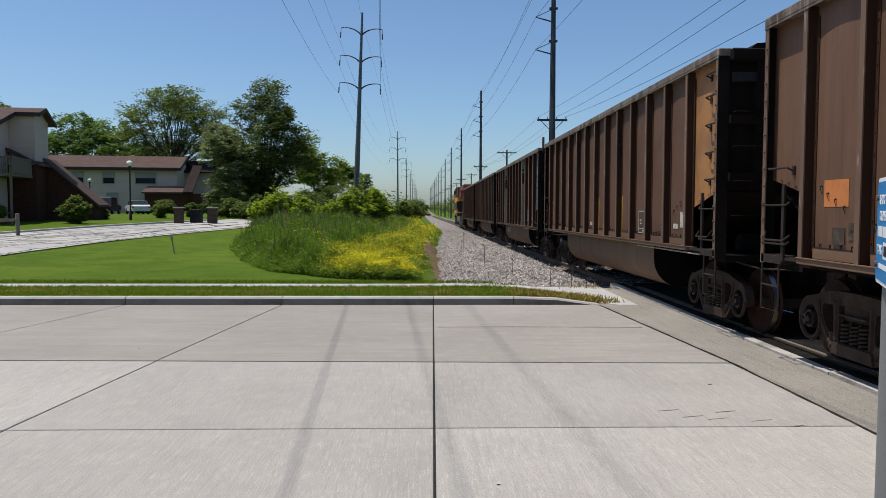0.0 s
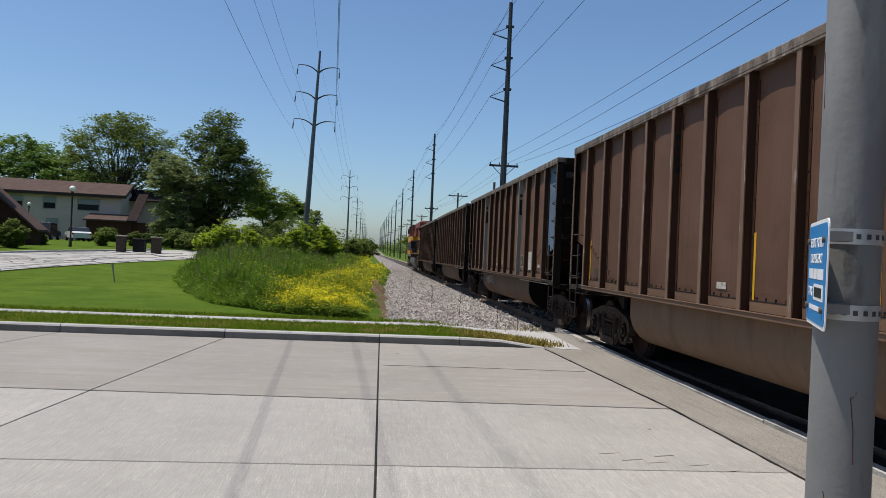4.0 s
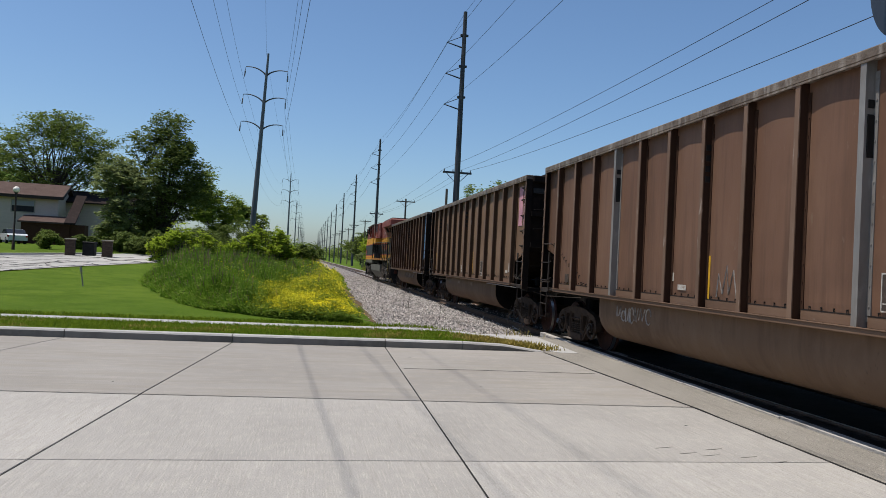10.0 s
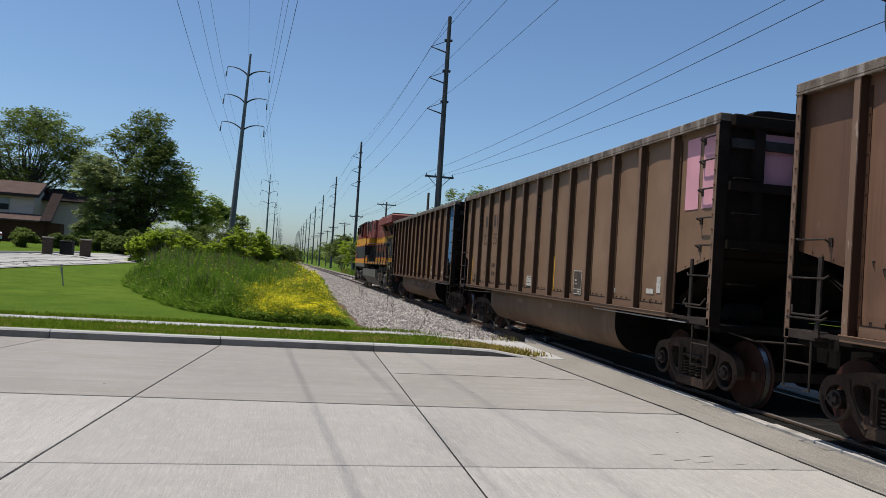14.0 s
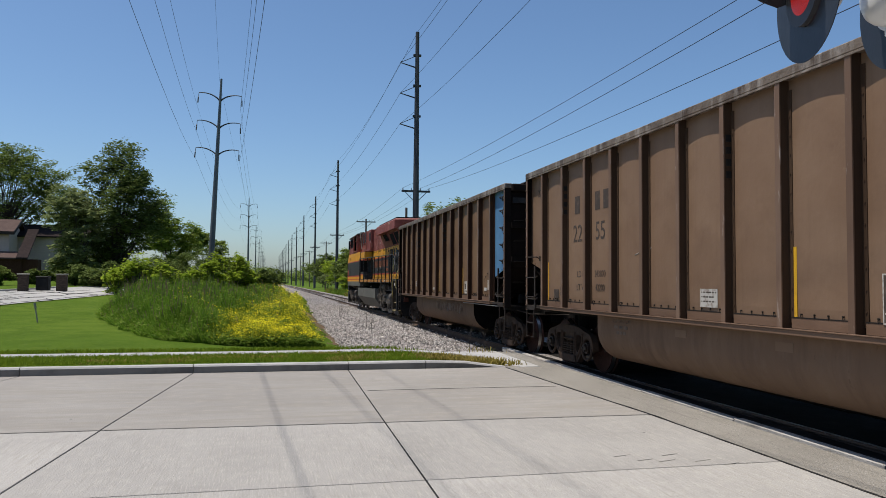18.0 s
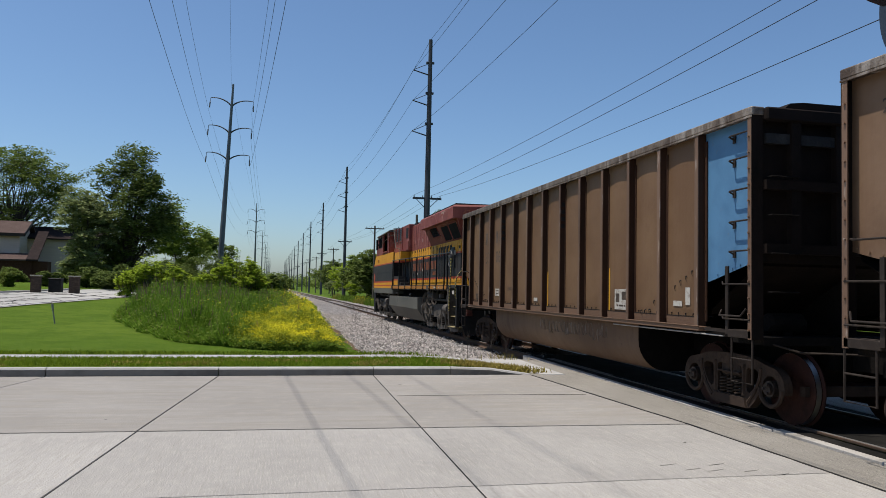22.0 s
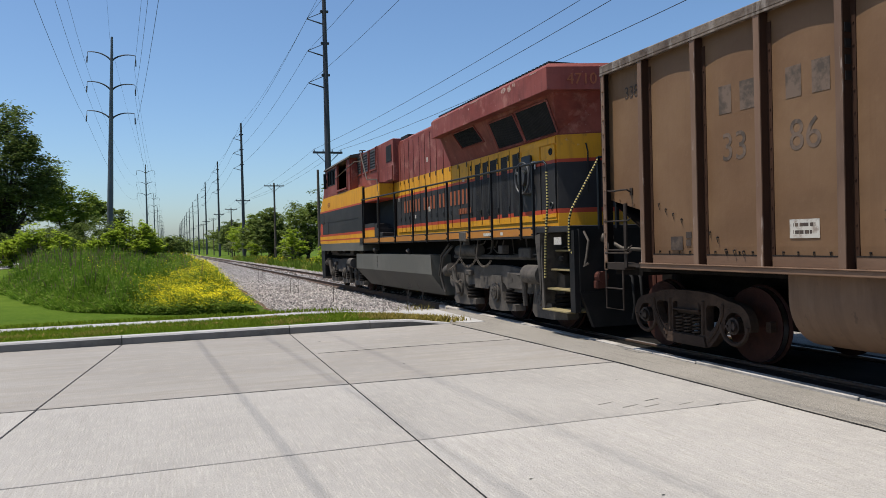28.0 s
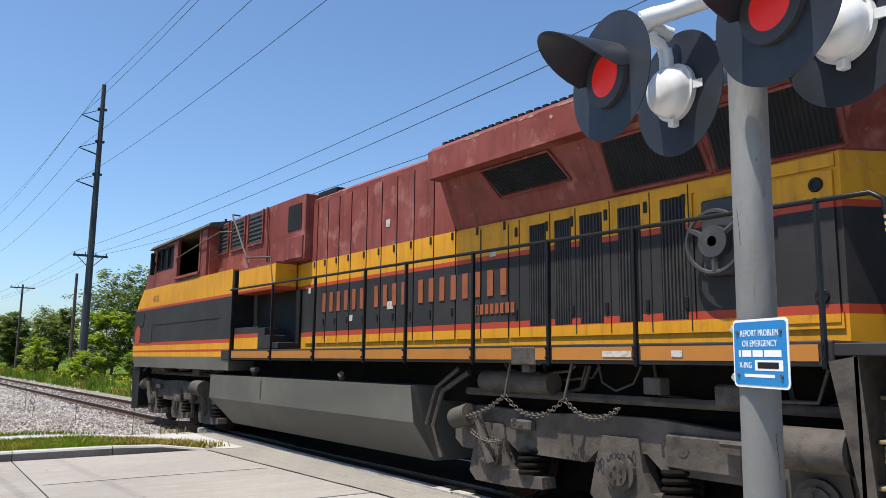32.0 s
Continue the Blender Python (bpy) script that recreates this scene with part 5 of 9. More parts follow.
lp("radiator_hood", s, LOCO_RED)
s = Geo()
s.loft([[(x, y, 3.44) for x, y in inn], [(x * (0.86 if abs(x) > 1 else 1), y + (0.16 if y < 3 else 0), 4.085) for x, y in plan]], caps=False)
lp("radiator_slope", s, LOCO_RED)
s = Geo()
for i in range(40):
    s.box(-1.36, 1.36, 1.9 + i * 0.14, 1.98 + i * 0.14, 4.52, 4.60)
lp("roof_grille", s, BLACK)
# rear end of the hood
s = Geo()
low = 1.80
for top, mi in BANDS:
    hi = min(top, 3.44)
    if hi > low:
        s.loft([[(x, min(y, 2.31), low) for x, y in inn], [(x, min(y, 2.31), hi) for x, y in inn]], mi=mi)
        low = hi
lp("hood_end", s, PAINTS, smooth=30)
for a0, b0, a1, b1, zb, zt in ((6.45, 5.28, 6.66, 5.50, 0.46, 0.97), (4.68, 3.54, 4.68, 3.60, 0.08, 0.86), (3.42, 2.26, 3.42, 2.22, 0.06, 0.87)):
    for q in (-1, 1):
        s = Geo()
        def sl(u, y):           # a place on the slope, pushed out a little
            return (q * (1.02 + (1.29 - 1.02) * u + 0.012), y, 3.44 + 0.64 * u - 0.01)
        s.add([sl(zb, a0), sl(zb, b0), sl(zt, b1), sl(zt, a1)], [(0, 1, 2, 3) if q < 0 else (3, 2, 1, 0)])
        n = int((a0 - b0) / 0.045)
        for i in range(n):
            u = (i + 0.5) / n
            p0, p1 = Vector(sl(zb, a0 + (b0 - a0) * u)), Vector(sl(zt, a1 + (b1 - a1) * u))
            s.tube([p0, p1], 0.011, 4)
        lp("intake_grille", s, BLACK, "black finned intake grille")
        s = Geo()
        ring = [sl(zb - 0.04, a0 + 0.04), sl(zb - 0.04, b0 - 0.04), sl(zt + 0.02, b1 - 0.04), sl(zt + 0.02, a1 + 0.04)]
        for c, d in zip(ring, ring[1:] + ring[:1]):
            s.tube([c, d], 0.02, 4)
        lp("grille_frame", s, LOCO_RED)
# peeled paint along the overhang
PEEL = material("peeled_primer", (0.36, 0.25, 0.21), 0.8, 0, [((0.22, 0.07, 0.05), 14, 0.45, 0.6, 0.9)])
rnd = random.Random(12)
for y, z, w, h in ((3.45, 4.40, 0.20, 0.10), (3.2, 4.38, 0.16, 0.13), (2.98, 4.42, 0.10, 0.10), (4.9, 4.455, 0.5, 0.02), (5.6, 4.45, 0.35, 0.025), (6.6, 4.455, 0.4, 0.02), (2.2, 4.45, 0.3, 0.02), (5.2, 4.36, 0.05, 0.04)):
    s = Geo()
    k = [(y + w * math.cos(a) * rnd.uniform(0.4, 0.7), z + h * math.sin(a) * rnd.uniform(0.3, 0.7)) for a in [i * math.tau / 9 for i in range(9)]]
    s.prism([(p, r) for p, r in k][::-1], "x", -1.503, -1.499)
    lp("peeled_patch", s, PEEL)
words("4710", 0.26, LETTER, loco, pose(-0.93, 1.545, 4.17, 0, 0, -15.3) @ REAR)
# head lamps and rear details
s = Geo()
s.box(-0.13, 0.13, 1.36, 1.43, 4.02, 4.42, 0.03)
lp("lamp_case", s, BLACK)
for z in (4.13, 4.31):
    s = Geo()
    s.disc((0, 1.355, z), (0, -1, 0), 0.075, 0.012, 20)
    lp("head_lamp", s, LENS, "round clear head lamp glass", 40)
s = Geo()
s.box(-0.25, 0.05, 1.90, 1.93, 3.65, 3.95)
lp("rear_window", s, BLACK)
s = Geo()
s.tube([(-0.6, 2.0, 2.4), (-0.6, 1.97, 3.1), (-0.6, 2.03, 3.25)], 0.014, 6)
lp("grab_iron", s, RAILING)
s = Geo()
s.tube([(0.34, 1.9, 2.2), (0.34, 1.84, 2.25), (0.34, 1.84, 2.85), (0.34, 1.9, 2.9)], 0.014, 6)
lp("grab_iron", s, RAILING)

# cab
low_cab = [(14.6, 1.40), (21.7, 1.40), (21.95, 1.75), (21.95, 2.85), (21.2, 3.50), (14.6, 3.50)]
s = Geo()
cb = [(1.68, 4), (1.79, 1), (1.84, 3), (1.97, 1), (2.05, 3), (2.93, 2), (2.99, 3), (3.51, 1)]
z = 1.0
for top, mi in cb:
    o = clip(clip(low_cab, z, True), top, False)
    if len(o) > 2:
        s.prism([(a, b) for a, b in o], "x", -1.5, 1.5, mi=mi)
    z = top
lp("cab_lower", s, PAINTS, smooth=30)
# upper cab: posts, sills and headers round open windows on both sides
for q in (-1, 1):
    s = Geo()
    x0, x1 = sorted((q * 1.42, q * 1.48))
    s.box(x0, x1, 16.35, 16.80, 3.50, 4.66)
    s.box(x0, x1, 18.40, 18.76, 3.50, 4.66)
    s.box(x0, x1, 16.80, 18.40, 3.50, 3.64)
    s.prism([(18.76, 3.50), (21.2, 3.50), (20.97, 3.90), (18.76, 3.90)], "x", x0, x1)
    s.prism([(20.30, 3.90), (20.97, 3.90), (20.72, 4.35), (20.50, 4.60), (20.22, 4.60)], "x", x0, x1)
    s.box(x0, x1, 16.80, 18.40, 4.62, 4.66)
    s.box(x0, x1, 18.76, 20.22, 4.52, 4.62)
    lp("cab_side", s, LOCO_RED)
    s = Geo()
    s.box(*sorted((q * 1.425, q * 1.435)), 18.76, 20.28, 3.90, 4.52)
    w = lp("cab_window", s, GLASS, "dark cab side window")
    s = Geo()
    for ya, yb, za, zb2 in ((18.76, 18.81, 3.90, 4.52), (20.23, 20.28, 3.90, 4.52), (19.28, 19.32, 3.90, 4.52), (19.80, 19.84, 3.90, 4.52), (18.76, 20.28, 3.90, 3.95), (18.76, 20.28, 4.47, 4.52)):
        s.box(*sorted((q * 1.436, q * 1.475)), ya, yb, za, zb2)
    lp("window_frame", s, BLACK, parent=w)
    s = Geo()
    s.box(*sorted((q * 1.482, q * 1.50)), 16.72, 16.80, 3.58, 4.64)
    s.box(*sorted((q * 1.482, q * 1.50)), 18.40, 18.48, 3.58, 4.64)
    s.box(*sorted((q * 1.482, q * 1.54)), 16.72, 18.48, 3.58, 3.64)
    lp("window_surround", s, LOCO_RED)
s = Geo()
s.box(-1.42, 1.42, 16.30, 16.36, 3.5, 4.66)
lp("cab_bulkhead", s, LOCO_RED)
s = Geo()
s.loft([[(-1.42, 21.16, 3.5), (1.42, 21.16, 3.5), (1.42, 20.46, 4.60), (-1.42, 20.46, 4.60)], [(-1.42, 21.11, 3.5), (1.42, 21.11, 3.5), (1.42, 20.41, 4.60), (-1.42, 20.41, 4.60)]])
lp("windscreen", s, GLASS)
s = Geo()
s.box(-1.1, -0.5, 16.9, 17.5, 3.5, 4.15, 0.05)
s.box(-1.0, -0.6, 17.0, 17.4, 4.15, 4.40, 0.05)
s.box(0.5, 1.1, 17.0, 17.6, 3.5, 4.15, 0.05)
lp("cab_seat", s, BLACK)
s = Geo()
s.loft([[(-1.55, 16.1, 4.62), (1.55, 16.1, 4.62), (1.55, 20.75, 4.56), (-1.55, 20.75, 4.56)], [(-1.5, 16.1, 4.70), (1.5, 16.1, 4.70), (1.5, 20.65, 4.64), (-1.5, 20.65, 4.64)], [(-1.0, 16.1, 4.80), (1.0, 16.1, 4.80), (1.0, 20.4, 4.74), (-1.0, 20.4, 4.74)]])
lp("cab_roof", s, DIRTY)
s = Geo()
s.box(-0.6, 0.2, 17.2, 18.2, 4.78, 4.9, 0.03)
s.tube([(-0.9, 16.8, 4.78), (-0.9, 16.8, 4.95)], 0.03, 6)
lp("roof_unit", s, BLACK)
s = Geo()
s.box(-1.62, -1.50, 20.3, 20.36, 3.85, 4.45, 0.02)
s.box(-1.52, -1.47, 20.3, 20.36, 4.1, 4.2)
lp("mirror", s, BLACK)
# box of louvres behind the cab and the little cabinet under it
s = Geo()
s.box(-1.2, 1.2, 11.92, 16.3, 3.46, 4.70, 0.015)
lp("inverter_box", s, LOCO_RED)
s = Geo()
s.box(-0.95, 0.95, 11.2, 11.92, 4.60, 4.73, 0.01)
lp("roof_hatch", s, BLACK)
for y in (13.82, 14.78, 15.72):
    for q in (-1, 1):
        s = Geo()
        s.box(*sorted((q * 1.198, q * 1.206)), y, y + 0.74, 4.02, 4.66)
        for i in range(7):
            z = 4.03 + i * 0.09
            s.prism([(q * 1.202, z), (q * 1.225, z), (q * 1.202, z + 0.07)], "y", y + 0.02, y + 0.72)
        lp("louvre", s, LOUVRE)
        s = Geo()
        for ya, yb, za, zb2 in ((y - 0.04, y, 3.98, 4.69), (y + 0.74, y + 0.78, 3.98, 4.69), (y, y + 0.74, 3.98, 4.02)):
            s.box(*sorted((q * 1.2, q * 1.235)), ya, yb, za, zb2)
        lp("louvre_frame", s, LOCO_RED)
for y in (16.45, 13.55):                    # pipes on the box
    s = Geo()
    s.tube([(-1.24, y, 4.68), (-1.25, y, 4.2), (-1.25, y - 0.08, 3.95), (-1.25, y - 0.08, 3.55)], 0.022, 6)
    lp("pipe", s, LOCO_RED, smooth=60)
s = Geo()
banded(s, -1.48, -1.05, 12.5, 14.3, 2.94, 3.46)
lp("side_cabinet", s, PAINTS)
s = Geo()
banded(s, 1.05, 1.48, 12.5, 14.3, 2.94, 3.46)
lp("side_cabinet", s, PAINTS)
s = Geo()
banded(s, -1.48, -1.05, 13.2, 14.4, 1.83, 2.26)
lp("side_cabinet", s, PAINTS)
s = Geo()
for i in range(3):
    s.box(-1.48, -1.05, 12.3 + i * 0.3, 12.6 + i * 0.3, 1.83, 1.95 + i * 0.14, 0.01)
lp("deck_steps", s, LOCO_BLK)
s = Geo()
s.box(-1.06, -1.03, 12.3, 14.5, 1.85, 2.94)
s.box(-1.48, 1.48, 14.5, 14.62, 1.6, 3.46)
lp("well_lining", s, BLACK)
s = Geo()
s.box(-1.215, -1.199, 12.06, 12.62, 4.06, 4.54)
lp("vent_screen", s, BLACK)
s = Geo()
s.box(-1.235, -1.2, 11.95, 12.72, 3.50, 3.92, 0.01)
lp("vent_cover", s, LOCO_RED)
s = Geo()
s.tube([(-1.5, 18.5, 4.10), (-1.54, 18.4, 4.10), (-1.54, 15.4, 4.38), (-1.3, 15.3, 4.40)], 0.016, 6)
lp("grab_iron", s, CHAIN)
s = Geo()
s.tube([(-1.25, 15.0, 4.72), (-1.46, 14.9, 4.70), (-1.5, 13.9, 3.66), (-1.48, 12.75, 3.56), (-1.48, 12.62, 3.1)], 0.02, 6)
lp("grab_iron", s, CHAIN)
s = Geo()
s.box(-1.51, -1.495, 20.2, 20.75, 2.05, 2.55)
s.box(-1.51, -1.49, 15.2, 20.0, 2.50, 2.53)
s.box(-1.515, -1.5, 21.0, 21.3, 2.5, 2.85)
lp("cab_panel", s, LOCO_BLK)
words("4710", 0.26, LETTER_DARK, loco, pose(-1.502, 20.0, 3.1) @ SIDE)
s = Geo()
s.tube([(-1.501, 21.55, 2.25), (-1.508, 21.55, 2.25)], 0.27, 8)
lp("emblem", s, LOCO_STRIPE, "plain red octagon emblem")
# front pilot
s = Geo()
s.prism([(21.3, 0.35), (21.9, 0.25), (22.05, 1.45), (21.3, 1.45)], "x", -1.45, 1.45)
lp("pilot", s, BLACK)
# fuel tank
tank = [(-1.48, 1.30), (-1.49, 0.82), (-1.12, 0.30), (1.12, 0.30), (1.49, 0.82), (1.48, 1.30)]
s = Geo()
s.loft([[(x, 7.85 + (0.1 if z > 1.2 else 0.0), z) for x, z in tank], [(x, 15.65 - (0.5 if z < 0.5 else 0), z) for x, z in tank]])
lp("fuel_tank", s, LOCO_GREY, "dusty grey fuel tank with sloped underside")
s = Geo()
s.box(-1.47, -1.40, 13.4, 13.46, 0.85, 1.28)
for i in range(9):
    s.box(-1.495, -1.48, 12.92, 12.97, 0.9 + i * 0.04, 0.92 + i * 0.04)
lp("tank_gauge", s, DIRTY)
for pts in ([(-1.3, 13.6, 1.3), (-1.42, 13.5, 1.44), (-1.42, 13.3, 1.44)], [(-1.3, 10.1, 1.3), (-1.42, 10.0, 1.42)]):
    s = Geo()
    s.tube(pts, 0.055, 8)
    lp("filler_fitting", s, DIRTY)

# trucks of three axles
for c in (4.5, 18.5):
    tr = thing("truck", "", "")
    tr.parent = loco
    tr.location = (0, c, 0)
    for q in (-1, 1):
        s = Geo()
        o = [(-2.75, 0.66), (-2.6, 0.56), (-2.3, 0.56), (-2.15, 0.72), (-1.75, 0.72), (-1.55, 0.60), (-0.5, 0.60), (-0.3, 0.76), (0.3, 0.76), (0.5, 0.60), (1.55, 0.60), (1.75, 0.72), (2.15, 0.72), (2.3, 0.56), (2.6, 0.56), (2.75, 0.66), (2.75, 1.0), (2.3, 1.10), (1.2, 1.06), (0.4, 1.10), (-0.4, 1.10), (-1.2, 1.04), (-2.3, 1.08), (-2.75, 0.98)]
        s.prism(o, "x", *sorted((q * 1.10, q * 1.24)))
        s.box(*sorted((q * 1.24, q * 1.29)), -1.35, -0.55, 0.66, 0.98, 0.02)
        s.disc((q * 1.29, -0.75, 0.84), (q, 0, 0), 0.06, 0.006, 16)
        s.box(*sorted((q * 1.24, q * 1.34)), 1.25, 1.6, 0.86, 0.98, 0.02)
        part("truck_frame", s, DIRTY, tr, "dusty cast truck frame")
        for y in (-2.0, 0.0, 2.0):
            s = Geo()
            s.prism([(y + 0.42, 0.30), (y + 0.34, 0.62), (y + 0.24, 0.90), (y - 0.22, 0.90), (y - 0.27, 0.58), (y - 0.36, 0.40), (y - 0.86, 0.36), (y - 0.88, 0.24), (y - 0.3, 0.20), (y + 0.3, 0.20)], "x", *sorted((q * 1.06, q * 1.27)))
            s.disc((q * 1.27, y, 0.56), (q, 0, 0), 0.19, 0.05, 20)
            s.disc((q * 1.32, y, 0.56), (q, 0, 0), 0.13, 0.03, 16)
            for k in range(5):
                a = math.tau * k / 5
                s.disc((q * 1.345, y + 0.07 * math.cos(a), 0.56 + 0.07 * math.sin(a)), (q, 0, 0), 0.018, 0.02, 6)
            part("axle_box", s, DIRTY, tr)
            for d in (-0.62,):
                s = Geo()
                for k in range(4):
                    s.torus((q * 1.16, y + d, 0.40 + k * 0.075), (0, 0.1, 1), 0.15, 0.032, 16, 6)
                part("spring", s, GRIME_SHADE, tr, smooth=50)
        s = Geo()
        s.tube([(q * 1.42, -1.75, 0.98), (q * 1.42, -2.35, 0.98)], 0.17, 16)
        s.tube([(q * 1.42, -1.72, 0.98), (q * 1.42, -1.55, 0.98), (q * 1.36, -1.5, 0.4)], 0.05, 8)
        s.box(*sorted((q * 1.26, q * 1.40)), -1.7, -1.5, 0.9, 1.12, 0.02)
        s.tube([(q * 1.36, -1.2, 0.95), (q * 1.36, -1.55, 0.95)], 0.035, 6)
        part("brake_cylinder", s, DIRTY, tr, "dusty brake cylinder", 40)
        s = Geo()
        s.tube([(q * 1.36, 2.3, 1.0), (q * 1.36, 2.6, 0.92)], 0.13, 14)
        s.tube([(q * 1.38, 2.15, 1.02), (q * 1.38, 2.0, 0.7), (q * 1.36, 1.9, 0.45)], 0.055, 8)
        part("damper", s, DIRTY, tr, smooth=40)
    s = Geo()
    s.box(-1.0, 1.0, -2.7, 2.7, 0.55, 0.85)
    # lower box also closes the view beneath; its black stands for shade
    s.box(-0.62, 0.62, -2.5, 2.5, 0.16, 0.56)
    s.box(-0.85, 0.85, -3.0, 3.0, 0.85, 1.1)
    part("motor_mass", s, GRIME_SHADE, tr)
    s = Geo()
    s.tube([(-1.15, -2.6, 1.26), (-1.15, 2.6, 1.26)], 0.05, 6)
    part("pipe", s, DIRTY, tr, smooth=50)
    s = Geo()
    s.tube([(-1.2, 1.0, 1.40), (-1.2, 2.2, 1.40)], 0.13, 12)
    part("pipe", s, DIRTY, tr, smooth=50)
    s = Geo()
    s.tube([(-1.3, 2.4, 1.5), (-1.34, 2.9, 1.25), (-1.34, 3.1, 0.8), (-1.28, 3.0, 0.4)], 0.035, 6)
    part("pipe", s, DIRTY, tr, smooth=50)
    s = Geo()
    s.tube([(-1.3, 2.6, 1.55), (-1.34, 3.05, 1.28), (-1.34, 3.25, 0.8)], 0.03, 6)
    part("pipe", s, DIRTY, tr, smooth=50)
    bend = random.Random(int(c))
    for k in range(9):
        y, z = bend.uniform(-2.4, 2.2), bend.uniform(1.3, 1.6)
        l = bend.uniform(0.3, 1.3)
        x = bend.uniform(-1.28, -0.95)
        s = Geo()
        s.tube([(x, y, 1.62), (x, y - 0.05, z), (x, y - l * 0.5, z - bend.uniform(0, 0.1)), (x, y - l, z), (x, y - l - 0.1, 1.6)], bend.uniform(0.012, 0.026), 5)
        part("pipe", s, DIRTY, tr, smooth=50)
    s = Geo()
    s.box(-1.3, -1.1, -1.6, -1.1, 1.25, 1.45, 0.02)
    part("valve_box", s, DIRTY, tr, smooth=50)
    s = Geo()
    s.box(-1.4, -1.25, -0.6, -0.4, 1.34, 1.5, 0.01)
    part("valve_box", s, DIRTY, tr, smooth=50)
LW = Geo()
for q in (-1, 1):
    x = q * 0.755
    LW.tube([(x - q * 0.07, 0, 0), (x - q * 0.055, 0, 0), (x - q * 0.035, 0, 0), (x + q * 0.06, 0, 0), (x + q * 0.066, 0, 0)], [0.56, 0.562, 0.534, 0.532, 0.47], 36)
    LW.tube([(x - q * 0.02, 0, 0), (x + q * 0.05, 0, 0)], [0.5355, 0.5345], 36, caps=False, mi=1)
    LW.tube([(x + q * 0.067, 0, 0), (x + q * 0.03, 0, 0), (x + q * 0.12, 0, 0)], [0.468, 0.24, 0.14], 24)
LW.tube([(-1.1, 0, 0), (1.1, 0, 0)], 0.1, 12)
LW = LW.mesh("wheelset", [WHEEL, TREAD], 40)
for c in (4.5, 18.5):
    for dy in (-2.0, 0.0, 2.0):
        WHEELS.append((part("wheelset", LW, None, loco, at=pose(0, c + dy, 0.533)), c + dy, 0.533))
# sagging safety chains under the deck
s = Geo()
def chain(a, b, drop):
    p = sag0(a, b, drop, 22)
    for i in range(22):
        m = (p[i] + p[i + 1]) / 2
        d = (p[i + 1] - p[i]).normalized()
        ax = d.cross(Vector((1, 0, 0))) if i % 2 else Vector((1, 0, 0))
        s.torus(m, ax, 0.027, 0.0065, 8, 4)
chain((-1.42, 6.9, 0.95), (-1.45, 6.05, 1.25), 0.05)
chain((-1.45, 6.05, 1.25), (-1.45, 5.1, 1.25), 0.2)
chain((-1.45, 5.1, 1.25), (-1.45, 4.35, 1.2), 0.15)
lp("safety_chain", s, CHAIN, "dusty sagging safety chain")
s = Geo()
chain((-1.42, 6.7, 0.8), (-1.4, 6.2, 0.72), 0.05)
lp("safety_chain", s, CHAIN, "dusty sagging safety chain")
s = Geo()
s.tube([(-1.45, 6.05, 1.25), (-1.45, 5.95, 1.62)], 0.016, 5)
lp("chain_hanger", s, CHAIN)
s = Geo()
s.tube([(-1.45, 5.1, 1.25), (-1.45, 4.98, 1.62)], 0.016, 5)
lp("chain_hanger", s, CHAIN)
s = Geo()
s.box(-1.54, -1.42, 5.45, 5.85, 1.60, 1.80, 0.015)
s.box(-1.5, -1.40, 5.58, 5.70, 1.52, 1.60)
lp("jack_pad", s, DIRTY)

# rear steps
s = Geo()
s.prism([(2.02, 0.42), (2.24, 1.66), (2.02, 1.70), (1.93, 0.42)][::-1], "x", -1.53, -1.50)
s.box(-1.53, -1.0, 2.02, 2.05, 0.5, 1.70)
lp("step_plate", s, DIRTY)
s = Geo()
s.box(-1.0, -0.97, 0.98, 2.04, 0.45, 1.7)
lp("step_back", s, BLACK)
for i, z in enumerate((0.40, 0.74, 1.06, 1.38)):
    s = Geo()
    s.box(-1.54 + 0.09 * i, -1.0, 1.12, 2.0, z, z + 0.03, 0.006)
    lp("step", s, TREADY, "worn yellow-edged step")
s = Geo()
s.box(-1.42, 1.42, 0.92, 1.0, 0.75, 1.74)
s.prism([(-1.2, 0.18), (1.2, 0.18), (1.42, 0.75), (-1.42, 0.75)], "y", 0.9, 0.98)
s.box(-1.5, -1.40, 0.95, 1.1, 0.42, 1.72)
lp("end_plate", s, BLACK)
s = Geo()
s.box(-0.16, 0.16, 0.75, 1.0, 0.72, 1.0, 0.02)
s.box(-0.12, 0.17, 0.55, 0.80, 0.66, 1.02, 0.03)
lp("coupler", s, RUSTRED, "rust-brown knuckle coupler")
for x in (-0.6, -0.45, 0.4, 0.55):
    s = Geo()
    s.tube([(x, 0.92, 1.15), (x, 0.72, 0.95), (x, 0.66, 0.5), (x, 0.72, 0.3)], 0.026, 6)
    lp("air_hose", s, BLACK, smooth=60)
s = Geo()
s.tube([(-1.1, 0.9, 0.98), (-1.1, 0.75, 0.98)], 0.09, 12)
s.box(-1.2, -1.0, 0.78, 0.9, 0.80, 0.92, 0.01)
lp("angle_cock", s, RUSTRED)
s = Geo()
s.tube([(-0.9, 0.9, 1.55), (-0.85, 0.6, 1.42), (-0.5, 0.4, 1.38), (0.0, 0.2, 1.5)], 0.03, 8)
s.tube([(-1.0, 0.92, 1.6), (-0.9, 0.8, 1.56)], 0.075, 12)
lp("control_cable", s, CHAIN, "pale control cable and plug", 60)
s = Geo()
s.tube([(-1.35, 0.9, 1.70), (-1.33, 0.8, 1.55), (-1.36, 0.82, 1.3), (-1.38, 0.85, 1.15), (-1.34, 0.8, 1.2)], 0.02, 6)
lp("uncoupling_lever", s, CHAIN)
